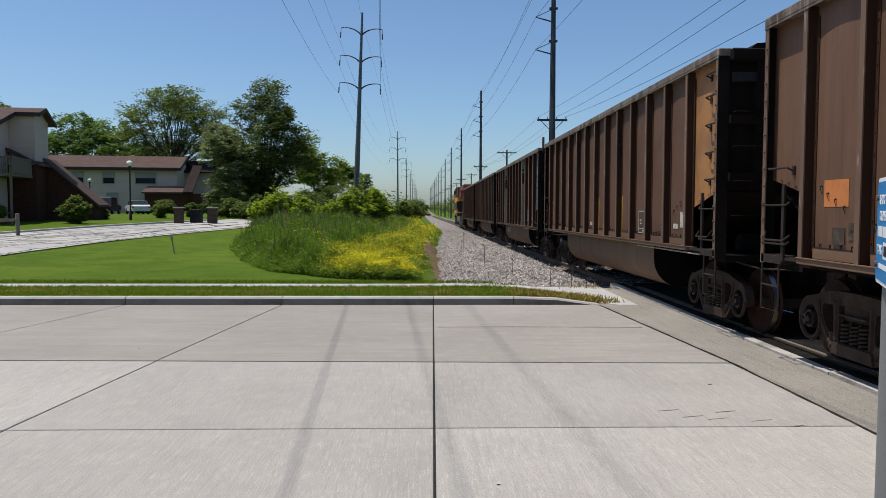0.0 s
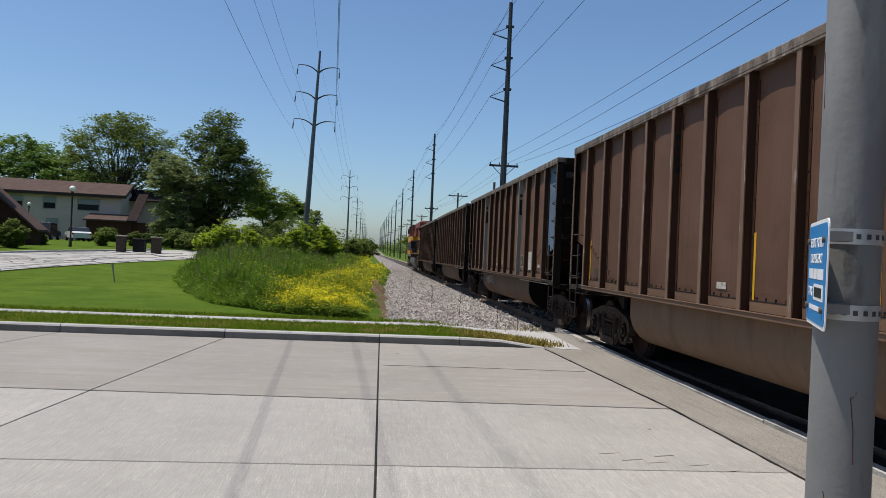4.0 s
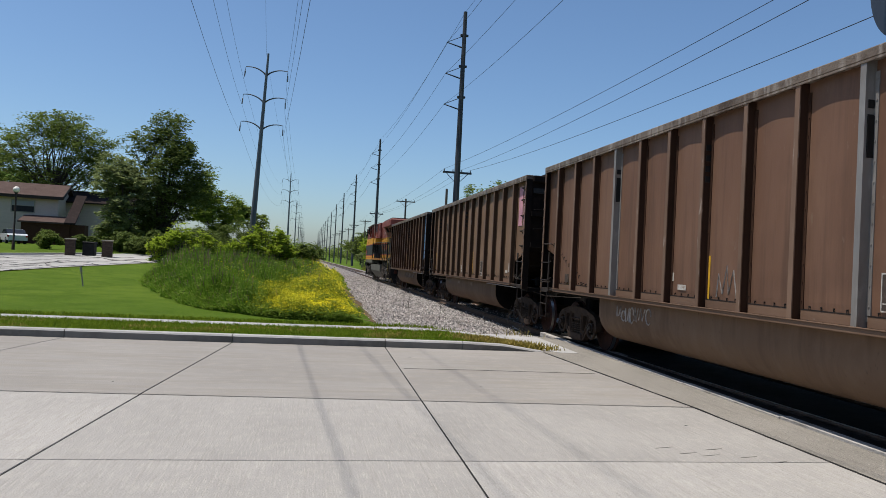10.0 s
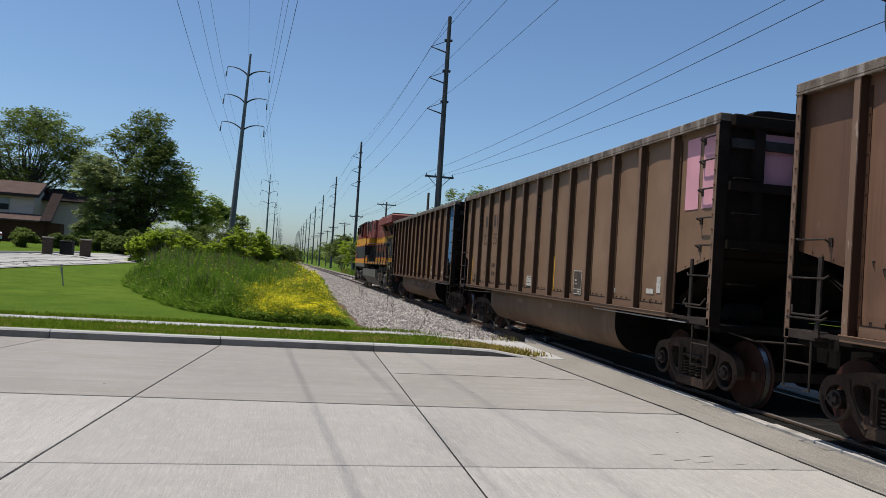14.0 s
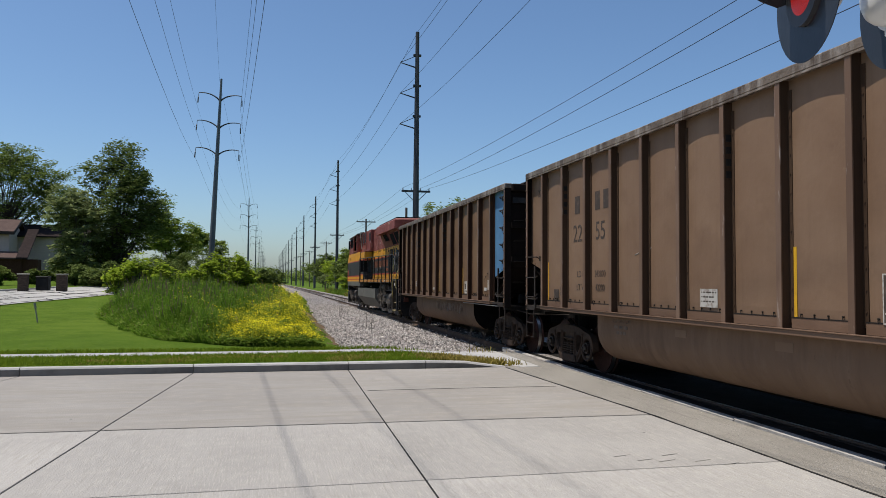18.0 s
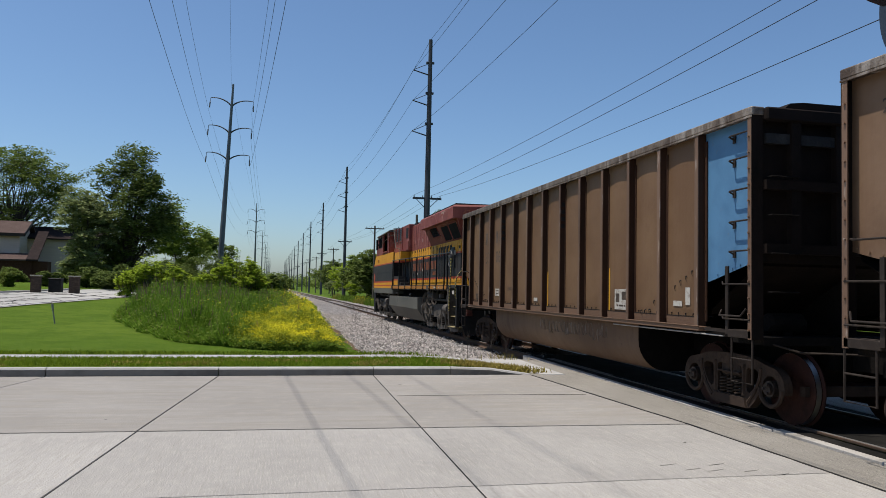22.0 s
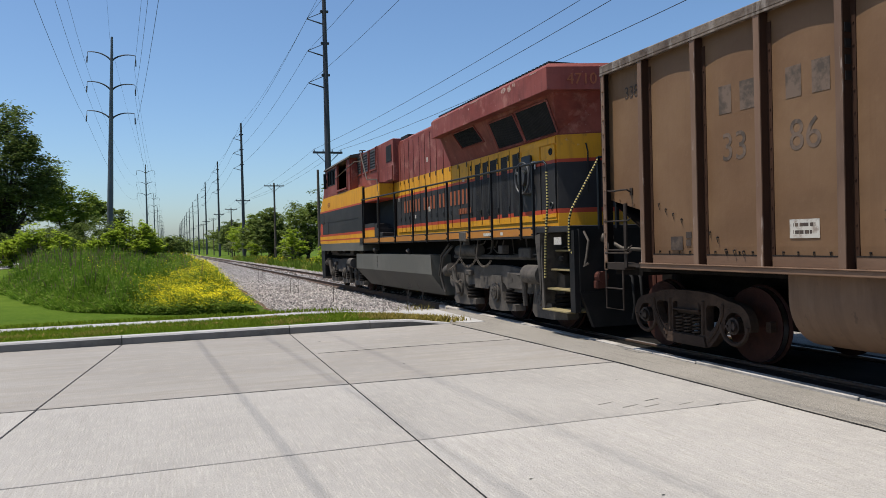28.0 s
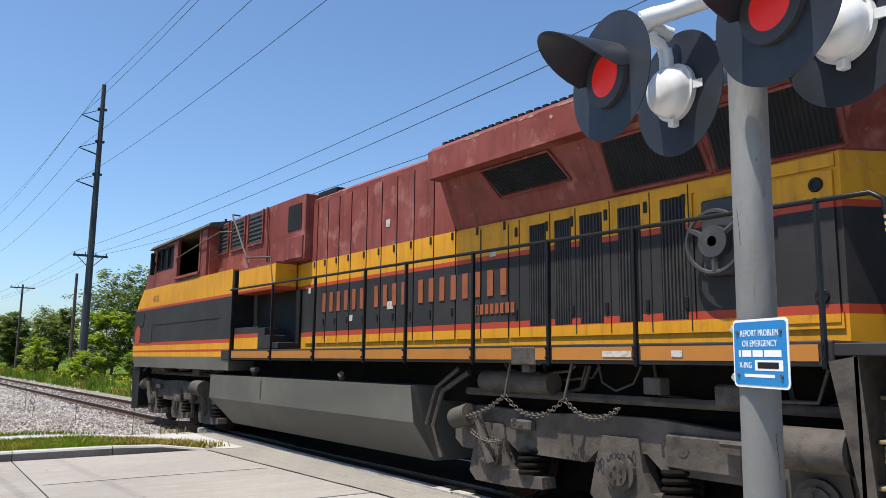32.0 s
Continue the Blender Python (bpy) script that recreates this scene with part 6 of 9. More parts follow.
def striped(name, pts):
    g2 = Geo()
    p = [Vector(q) for q in pts]
    done = []
    for a, b in zip(p, p[1:]):
        n = max(1, int((b - a).length / 0.024))
        for i in range(n):
            done.append(a.lerp(b, i / n))
    done.append(p[-1])
    g2.tube(done, 0.019, 8)
    g2.m = [(i // 8) % 2 for i in range(len(g2.f))]
    lp(name, g2, [RAILING, HAZARD], "black and yellow wrapped handrail", 60)
striped("step_handrail", [(-1.53, 1.75, 2.74), (-1.54, 1.72, 2.2), (-1.55, 1.80, 1.6), (-1.55, 1.85, 0.95)])
striped("step_handrail", [(-1.02, 0.95, 2.86), (-1.5, 1.0, 2.05), (-1.52, 1.05, 1.9), (-1.52, 1.08, 1.42), (-1.46, 1.0, 1.32)])
for x in (-1.02, -0.7, 0.7, 1.02):
    s = Geo()
    s.box(x - 0.025, x + 0.025, 0.93, 0.98, 1.7, 2.88)
    lp("railing_post", s, RAILING)
for q in (-1, 1):
    s = Geo()
    s.tube([(q * 1.02, 0.95, 2.88), (q * 0.7, 0.95, 2.88)], 0.02, 6)
    lp("end_railing", s, RAILING)
s = Geo()
s.box(-1.505, -1.50, 1.35, 1.6, 1.5, 1.62)
lp("notice", s, PLATE)

# ------------------------------------------------------------ marks on the coal cars
STENCIL = material("dark_stencil_paint", (0.05, 0.036, 0.028), 0.7, 0, [((0.11, 0.078, 0.055), 9, 0.5, 0.66, 0.8)])
WORN_STENCIL = material("worn_stencil_paint", (0.065, 0.048, 0.036), 0.7, 0, [((0.13, 0.09, 0.065), 7, 0.42, 0.55, 0.95)])
SPRAY = material("white_spray_paint", (0.34, 0.31, 0.28), 0.8, 0, [((0.12, 0.09, 0.07), 6, 0.45, 0.6, 0.9)])
FAINT = material("faint_spray_paint", (0.24, 0.19, 0.15), 0.8, 0, [((0.11, 0.075, 0.05), 5, 0.42, 0.56, 0.95)])
PATCH = material("orange_patch_paint", (0.50, 0.17, 0.05), 0.6, 0, [((0.33, 0.13, 0.05), 6, 0.5, 0.7, 0.7)])
def flat(name, mat, car, y0, y1, z0, z1, label="", x=None, over=0.0):
    """A painted field on the sheet, laid along its bow unless x is given."""
    s = Geo()
    y0, y1, z0, z1 = min(y0, y1), max(y0, y1), lift(z0), lift(z1)
    n = 1 if x is not None else 6
    rings = []
    for i in range(n + 1):
        y = y0 + (y1 - y0) * i / n
        q = x if x is not None else -1.4755 - bulge(y) - over
        rings.append([(q, y, z0), (q - 0.0025, y, z0), (q - 0.0025, y, z1), (q, y, z1)])
    s.loft(rings)
    return part(name, s, mat, car, label)


def number(text, size, mat, car, y, z, wide=1.0):
    half = 0.3 * size * len(text) * wide
    ob = words(text, size, mat, car, pose(0, y, lift(z)) @ SIDE @ Matrix.Diagonal((wide, 1.0625, 1, 1)), "number", 0.0008)
    for v in ob.data.vertices:              # the letters follow the bow of the sheet
        v.co.z += 1.477 + bulge(y - v.co.x * wide)
    return ob


def blocks(mat, car, y, z, n, w, h, gap):
    """Letters of a company as plain blocks, read along -y."""
    for i in range(n):
        a = y - i * (w + gap)
        flat("lettering_block", mat, car, a - w * 0.8, a, z, z + h)


def lines_of(mat, car, y, z, n, w, h=0.03, gap=0.055):
    for i in range(n):
        flat("small_print", mat, car, y, y - w * (1.0, 0.85, 0.95, 0.7)[i % 4], z - i * gap, z - i * gap + h)


def scrawl(mat, car, pts, r=0.012, x=-1.47):
    """A line of spray paint on the side or the tub; pts are (y, z)."""
    s = Geo()
    s.tube([(x if z < 1.15 else -1.474 - bulge(y), y, lift(z)) for y, z in pts], r, 4)
    part("sprayed_line", s, mat, car)


def box_stencil(car, y, z, w=0.42, h=0.44):
    """The inspection panel: a dark field in a white frame, with short lines."""
    flat("inspection_panel", STENCIL, car, y, y - w, z, z + h, "dark stencilled panel with white frame")
    for a, b, c, d in ((0, w, 0, 0.014), (0, w, h - 0.014, h), (0, 0.014, 0, h), (w - 0.014, w, 0, h), (w * 0.2, w * 0.4, h * 0.55, h * 0.62), (w * 0.2, w * 0.45, h * 0.42, h * 0.47), (w * 0.06, w * 0.94, h * 0.2, h * 0.23), (w * 0.55, w * 0.85, h * 0.08, h * 0.15)):
        flat("white_frame", WHITEMARK, car, y - a, y - b, z + c, z + d, over=0.0025)


for n, car in enumerate(CARS):
    # reflectors beside some ribs, small plates above the sill
    for i in {0: (6, 3), 1: (12, 5), 2: (6,), 3: (12, 6, 4), 4: (7, 10), 5: (4, 8)}[n]:
        flat("reflector", YELLOW, car, RIBS[i] - 0.10, RIBS[i] - 0.155, 1.40, 2.12 if n != 2 else 1.98, "yellow reflective strip")
    for y, z in ((-5.33, 1.54), (0.9 if n != 1 else -3.9, 1.5)):
        flat("plate", WHITEMARK, car, y, y - 0.26, z, z + 0.075, "small white plate")
    flat("plate", WHITEMARK, car, -5.68, -5.80, 1.56, 1.80)
    flat("plate", STENCIL, car, 5.95, 5.72, 1.46, 1.62)
    lines_of(STENCIL, car, 5.66, 1.60, 2, 0.10, 0.07, 0.09)
    # dark plates on the upper rib webs
    for i in ((9, 5), (6, 11), (3, 6, 9), (4, 8), (5, 10), (3, 7))[n]:
        for k in range(4):
            s = Geo()
            s.box(-1.57, -1.50, RIBS[i] - 0.052, RIBS[i] - 0.040, lift(2.95 + k * 0.14), lift(3.03 + k * 0.14))
            part("web_slot", s, BLACK, car)

# the car next to the locomotive
c = CARS[0]
number("3386", 0.22, STENCIL, c, 6.74, 3.42)
blocks(WORN_STENCIL, c, 5.02, 2.92, 2, 0.26, 0.30, 0.08)
blocks(WORN_STENCIL, c, 4.02, 2.92, 2, 0.26, 0.30, 0.08)
number("33", 0.42, WORN_STENCIL, c, 4.78, 2.42)
number("86", 0.42, WORN_STENCIL, c, 3.78, 2.42)
flat("plate", WHITEMARK, c, 4.0, 3.62, 1.58, 1.76, "white weight stencil field")
lines_of(STENCIL, c, 3.95, 1.69, 2, 0.28, 0.035, 0.07)
number("33400", 0.13, WORN_STENCIL, c, 2.75, 1.72)
flat("plate", WHITEMARK, c, -3.34, -3.84, 1.44, 1.77, "white inspection panel")
flat("plate", STENCIL, c, -3.40, -3.53, 1.56, 1.70, over=0.0025)
flat("plate", STENCIL, c, -3.62, -3.80, 1.60, 1.73, over=0.0025)
lines_of(STENCIL, c, -3.40, 1.49, 1, 0.38, 0.03)
# tan car
c = CARS[1]
number("2255", 0.20, STENCIL, c, 6.76, 3.42)
blocks(STENCIL, c, 4.92, 2.92, 2, 0.27, 0.30, 0.08)
blocks(STENCIL, c, 4.06, 2.92, 2, 0.27, 0.30, 0.08)
number("22", 0.42, STENCIL, c, 4.80, 2.44)
number("55", 0.42, STENCIL, c, 3.84, 2.44)
for text, y, z in (("LD LM", 4.62, 1.84), ("243800", 3.86, 1.84), ("LT WT", 4.62, 1.62), ("42200", 3.86, 1.62)):
    number(text, 0.15, STENCIL, c, y, z)
flat("placard", WHITEMARK, c, 0.80, 0.42, 1.46, 1.68, "white printed placard")
lines_of(STENCIL, c, 0.77, 1.63, 3, 0.32, 0.018, 0.055)
box_stencil(c, -2.2, 1.40)
for y0, y1 in ((-6.36, -6.72), (-6.82, -7.26)):
    flat("pink_square", PAINT_PINK, c, y0, y1, 2.74, 3.72, "pink painted square", x=-1.479)
for y0, y1 in ((0.42, 0.9), (-0.28, 0.28), (-0.92, -0.42)):
    s = Geo()
    s.box(y0, y1, -END + 0.032, -END + 0.039, lift(3.07), lift(3.72))
    part("end_square", s, PAINT_PINK, c, "pink square on the end wall")
scrawl(SPRAY, c, [(2.6, 2.15), (2.4, 2.19), (2.2, 2.2), (2.12, 2.24)], 0.01, -1.488)
for y in (1.55, -0.6):
    flat("patch", TAN, c, y, y - 0.3, 0.94, 1.06, "tan label on the tub", x=-1.442)
rnd = random.Random(21)
words("ALUMINUM CAR", 0.088, WORN_STENCIL, c, pose(-1.4415, 3.2, 1.035) @ SIDE, "stencil", 0.0008)
for z, w in ((0.945, 0.50), (0.855, 0.34)):
    for k in range(3):
        flat("small_print", WORN_STENCIL, c, 3.2 + w / 2 - k * w / 3, 3.2 + w / 2 - (k + 0.8) * w / 3, z, z + 0.05, x=-1.4405)
# car with sprayed lines on its tub
for c, y0, y1, lab in ((CARS[0], 0.6, -2.9, FAINT), (CARS[2], 3.25, 1.85, SPRAY)):
    y = y0
    while y > y1:
        w, h = rnd.uniform(0.12, 0.24), rnd.uniform(0.16, 0.30)
        z = 0.80 + rnd.uniform(-0.05, 0.05)
        k = rnd.randrange(3)
        if k == 0:
            p = [(y, z + h), (y - w * 0.1, z), (y - w * 0.5, z + h * 0.1), (y - w * 0.9, z + h), (y - w, z)]
        elif k == 1:
            p = [(y - w * (0.5 + 0.5 * math.cos(a)), z + h * (0.5 + 0.5 * math.sin(a))) for a in [i * 0.6 for i in range(10)]]
        else:
            p = [(y, z), (y - w * 0.3, z + h), (y - w * 0.6, z), (y - w, z + h)]
        scrawl(lab, c, p, 0.008 if lab is FAINT else 0.014, -1.441)
        y -= w * 1.15
c = CARS[2]
flat("placard", WHITEMARK, c, 1.35, 1.05, 1.62, 1.74, "white printed placard")
scrawl(SPRAY, c, [(-0.2, 1.45), (-0.25, 1.75), (-0.35, 1.5), (-0.45, 1.85), (-0.5, 1.5), (-0.6, 1.8), (-0.68, 1.45)], 0.012, -1.492)
box_stencil(CARS[2], -3.2, 1.46, 0.46, 0.36)
flat("pale_patch", WHITEMARK, CARS[2], -3.9, -4.1 - 0.52, 1.46, 1.92, "worn pale rectangle")
for y in (RIBS[8] + 0.16, RIBS[3] + 0.16):
    flat("reflector", YELLOW, CARS[2], y, y - 0.055, 1.36, 1.95, "yellow reflective strip")
for i in (3, 9):
    s = Geo()
    s.box(-1.57, -1.49, RIBS[i] - 0.054, RIBS[i] - 0.041, lift(2.9), lift(3.3))
    part("web_plate", s, BLACK, c)
box_stencil(CARS[3], -3.32, 1.42, 0.46, 0.40)
flat("reflector", YELLOW, CARS[0], 5.51, 5.44, 1.34, 2.26, "yellow reflective strip")
flat("orange_square", PATCH, CARS[4], 6.13, 5.67, 1.82, 2.08, "orange painted square")
box_stencil(CARS[5], -3.3, 1.42)


# ------------------------------------------------------------ power lines
def sag(a, b, drop, n=14):
    a, b = Vector(a), Vector(b)
    return [a.lerp(b, i / n) - Vector((0, 0, drop * 4 * (i / n) * (1 - i / n))) for i in range(n + 1)]


TOWER_Y = [-50.0, 88.7] + [228.0 + 134 * i for i in range(8)]
TX = -6.7
def steel_tower(y, n=10):
    h, base = 23.9, ground_z(TX, y) - 0.5
    tw = thing("power_pylon", "grey tubular steel pylon with curved double arms", "pylon", group="steel pylons beside the lawn", at=pose(TX - 0.65, y, 0, 0, 2.07) if y < 100 else pose(TX, y, 0))
    s = Geo(); s.tube([(0, 0, base), (0, 0, 8), (0, 0, h)], [0.36, 0.30, 0.12], n)
    part("shaft", s, STEEL, tw, smooth=40)
    for i, z in enumerate((14.95, 18.05, 21.2)):
        w = 2.35
        for q in (-1, 1):
            s = Geo()
            s.tube([(q * w * u, 0, z + 0.1 + 0.84 * math.sin(1.9 * u ** 0.75)) for u in (0, 0.12, 0.25, 0.4, 0.55, 0.7, 0.85, 1.0)], [0.095, 0.09, 0.08, 0.072, 0.065, 0.058, 0.05, 0.042], 6)
            part("arm", s, DARKPOLE, tw, smooth=60)
            s = Geo()
            s.tube([(q * w, 0, z + 0.86), (q * (w + 0.02), 0, z + 0.45), (q * (w + 0.03), 0, z + 0.4), (q * (w + 0.06), 0, z - 0.25)], [0.03, 0.03, 0.075, 0.075], 6)
            part("insulator", s, INSUL, tw)
    return tw
for y in TOWER_Y[1:]:
    steel_tower(y, 10 if y < 120 else 6)

POLE_Y = [-8.0, 58.6, 129.1, 191.5] + [191.5 + 64 * i for i in range(1, 11)]
PX = 10.37
def line_pole(y, low=True):
    h = 21.2
    lp = thing("power_pole", "dark steel power pole with three side arms", "power pole", group="dark poles beyond the track", at=pose(PX, y, 0))
    s = Geo(); s.tube([(0, 0, fall(y) - 0.6), (0, 0, h)], [0.30, 0.15], 8)
    part("shaft", s, DARKPOLE, lp, smooth=40)
    for z in (18.3, 15.85, 13.4):
        for q in (-1,):
            s = Geo(); s.tube([(0, 0, z + (0.0 if q < 0 else 0.9)), (q * (1.35 if q < 0 else 0.45), 0, z + (0.35 if q < 0 else 0.9))], [0.06, 0.04], 6)
            part("side_arm", s, DARKPOLE, lp)
        s = Geo(); s.tube([(0, 0, z + 1.0), (-1.35, 0, z + 0.37)], 0.028, 5)
        part("strut", s, DARKPOLE, lp)
        s = Geo(); s.box(-0.32, 0.32, -0.1, 0.1, z + 0.93, z + 1.10, 0.02)
        part("collar", s, DARKPOLE, lp)
    if low:
        s = Geo(); s.box(-1.15, 1.15, -0.08, 0.08, 8.35, 8.5)
        s.tube([(-0.85, 0.02, 8.35), (0, 0.02, 7.5), (0.85, 0.02, 8.35)], 0.03, 4)
        part("crossarm", s, DARKPOLE, lp)
        for x in (-1.05, -0.35, 0.35, 1.05):
            s = Geo(); s.tube([(x, 0, 8.5), (x, 0, 8.68)], [0.05, 0.03], 6)
            part("insulator", s, INSUL, lp)
    return lp
for y in POLE_Y[1:]:
    line_pole(y)

def line_x(y):
    """The line of pylons bends towards the track behind the crossing."""
    return TX if y > 0 else 0.3


def wire(name, pts, r):
    s = Geo()
    s.tube(pts, r, 4, caps=False)
    tagged(part(name, s, WIRE, smooth=80), "thin dark overhead power wire", "wire", group="overhead wires")
for q in (-1, 1):
    for z in (14.55, 17.65, 20.65):
        pts = []
        for a, b in zip(TOWER_Y[:8], TOWER_Y[1:9]):
            pts += sag((line_x(a) + q * 2.35, a, z), (line_x(b) + q * 2.35, b, z), 3.0)[(1 if pts else 0):]
        wire("overhead_wire", pts, 0.0105)
pts = []
for a, b in zip(TOWER_Y[:8], TOWER_Y[1:9]):
    pts += sag((line_x(a), a, 23.8), (line_x(b), b, 23.8), 2.2)[(1 if pts else 0):]
wire("overhead_wire", pts, 0.008)
for dx, z in ((-1.35, 18.65), (-1.35, 16.2), (-1.35, 13.75), (0, 21.2)):
    pts = []
    py = [-90] + POLE_Y[:10]
    for a, b in zip(py, py[1:]):
        pts += sag((PX + dx, a, z), (PX + dx, b, z), 1.0)[(1 if pts else 0):]
    wire("overhead_wire", pts, 0.014)
for dx, x0, z0 in ((-1.05, 9.6, 8.8), (0.35, 8.0, 7.6), (1.05, 8.8, 6.8)):      # low wires, slung lower towards the crossing
    pts = sag((x0 + 0.2, -60, z0), (x0, -8, z0), 0.6) + sag((x0, -8, z0), (PX + dx, POLE_Y[1], 8.68), 0.6)[1:]
    for a, b in zip(POLE_Y[1:9], POLE_Y[2:10]):
        pts += sag((PX + dx, a, 8.68), (PX + dx, b, 8.68), 0.6)[1:]
    wire("overhead_wire", pts, 0.010)



def wooden_pole(x, y, h, arm):
    wp = thing("utility_pole", "brown wooden utility pole with a crossarm" if arm else "bare brown wooden pole beyond the track", "utility pole", group="wooden poles", at=pose(x, y, 0))
    s = Geo(); s.tube([(0, 0, fall(y) - 0.6), (0, 0, h)], [0.15, 0.10], 8)
    part("shaft", s, WOODPOLE, wp, smooth=40)
    if arm:
        s = Geo(); s.box(-1.2, 1.2, -0.06, 0.06, h - 0.42, h - 0.30)
        s.tube([(-0.7, 0.03, h - 0.4), (0, 0.03, h - 1.1), (0.7, 0.03, h - 0.4)], 0.02, 4)
        part("crossarm", s, WOODPOLE, wp)
        for q in (-1.1, -0.4, 0.4, 1.1):
            s = Geo(); s.tube([(q, 0, h - 0.3), (q, 0, h - 0.14)], [0.045, 0.03], 6)
            part("insulator", s, INSUL, wp)


for x, y, h, arm in ((10.93, 94.5, 8.76, True), (10.4, 63.0, 7.5, False), (10.9, 161.0, 8.7, True), (10.9, 226.0, 8.7, True), (10.9, 290.0, 8.7, True)):
    wooden_pole(x, y, h, arm)


# ------------------------------------------------------------ crossing signal
SIGNAL_GREY = material("galvanised_mast", (0.1717, 0.1708, 0.1651), 0.55, 0.0, [((0.1328, 0.1314, 0.1265), 1.5, 0.42, 0.65, 0.7), ((0.09072, 0.08541, 0.07992), 14, 0.62, 0.70, 0.7, (1, 1, 0.2)), ((0.2722, 0.2726, 0.2664), 5, 0.55, 0.7, 0.5, (1, 1, 0.3)), ((0.0648, 0.05256, 0.03996), 30, 0.68, 0.74, 0.7)], 0.1, 40, spec=0.25)
DISC_BLACK = material("slate_black_disc", (0.022, 0.026, 0.034), 0.42, 0, [((0.04, 0.045, 0.055), 3, 0.45, 0.65, 0.7)], 0.03, 40)
WHITE_CAST = material("white_lamp_casting", (0.741, 0.741, 0.731), 0.3, 0.1, [((0.627, 0.627, 0.617), 5, 0.5, 0.7, 0.6)])
BLUE_SIGN = material("blue_sign_face", (0.02, 0.187, 0.441), 0.4)
WHITE_SIGN = material("white_sign_face", (0.72, 0.72, 0.72), 0.4)
RED_LENS = material("red_signal_glass", (0.28, 0.012, 0.01), 0.15, 0, [((0.42, 0.03, 0.02), 60, 0.45, 0.6, 0.8)], 0.6, 80)
RED_LIT = bpy.data.materials.new("lit_red_signal_glass")
RED_LIT.use_nodes = True
_b = RED_LIT.node_tree.nodes["Principled BSDF"]
_v = RED_LIT.node_tree.nodes.new("ShaderNodeTexVoronoi")
_v.inputs["Scale"].default_value = 95
_r = RED_LIT.node_tree.nodes.new("ShaderNodeMapRange")
_r.inputs["From Max"].default_value, _r.inputs["To Min"].default_value, _r.inputs["To Max"].default_value = 0.7, 0.34, 0.07
RED_LIT.node_tree.links.new(_v.outputs["Distance"], _r.inputs["Value"])
RED_LIT.node_tree.links.new(_r.outputs["Result"], _b.inputs["Emission Strength"])
_b.inputs["Base Color"].default_value = (0.4, 0.01, 0.01, 1)
_b.inputs["Emission Color"].default_value = (1.0, 0.03, 0.02, 1)

BEZEL = material("dark_grey_bezel", (0.06, 0.06, 0.065), 0.5, 0.3)
signal = thing("crossing_signal", "grey crossing signal mast with paired red flashing lamps", "crossing signal", at=pose(1.535, 1.80, 0))
s = Geo()
s.tube([(0, 0, 0), (0, 0, 3.9)], 0.078, 28)
part("mast", s, SIGNAL_GREY, signal, smooth=40)
s = Geo()
s.box(-0.2, 0.2, -0.2, 0.2, 0, 0.03, 0.004)
part("base_flange", s, SIGNAL_GREY, signal)
STRAP = material("bright_steel_strap", (0.45, 0.45, 0.44), 0.4, 0.5, [((0.3, 0.29, 0.27), 8, 0.5, 0.7, 0.6)])
for z in (1.665, 1.86):
    s = Geo()
    s.tube([(0, 0, z - 0.02), (0, 0, z + 0.02)], 0.0815, 36)
    strap = part("strap", s, STRAP, signal, "slotted steel strap", 40)
    for k in range(20):
        m = pose(0, 0, 0, 0, 0, k * 18)
        s = Geo()
        s.box(0.081, 0.0825, -0.0055, 0.0055, z - 0.0065, z + 0.0065)
        part("slot", s, BEZEL, strap, at=m)
    s = Geo()
    s.tube([(-0.05, 0.085, z), (0.03, 0.10, z)], 0.009, 8)
    s.box(-0.02, 0.0, 0.078, 0.11, z - 0.015, z + 0.015, 0.003)
    part("clamp_bolt", s, STRAP, strap)
for a0, z0, z1 in ((-1.9, 1.28, 1.45), (-1.7, 0.9, 1.05), (-2.2, 0.55, 0.62), (-2.6, 1.1, 1.2), (2.8, 2.2, 2.35)):
    s = Geo()
    s.tube([(0.0775 * math.cos(a0), 0.0775 * math.sin(a0), z1), (0.0775 * math.cos(a0 + 0.12), 0.0775 * math.sin(a0 + 0.12), (z0 + z1) / 2), (0.0775 * math.cos(a0 + 0.16), 0.0775 * math.sin(a0 + 0.16), z0)], 0.0016, 4)
    part("scratch", s, RUSTRED, signal)
s = Geo()
s.tube([(0, 0, 3.26), (0, 0, 3.46)], 0.10, 24)
s.box(-0.16, 0.16, -0.06, 0.06, 3.29, 3.43, 0.03)
part("junction_box", s, WHITE_CAST, signal, "white cast junction box", 40)
s = Geo()
for q in (-1, 1):
    s.tube([(0.02, q * 0.08, 3.36), (0.0, q * 0.36, 3.36), (-0.02, q * 0.46, 3.36), (-0.06, q * 0.5, 3.34)], [0.05, 0.042, 0.05, 0.05], 14)
    s.tube([(-0.19, q * 0.42 + 0.12, 3.30), (-0.06, q * 0.46 + 0.06, 3.34), (0.10, q * 0.42 + 0.03, 3.30)], 0.034, 12)
part("crossarm", s, WHITE_CAST, signal, "white lamp crossarm", 50)


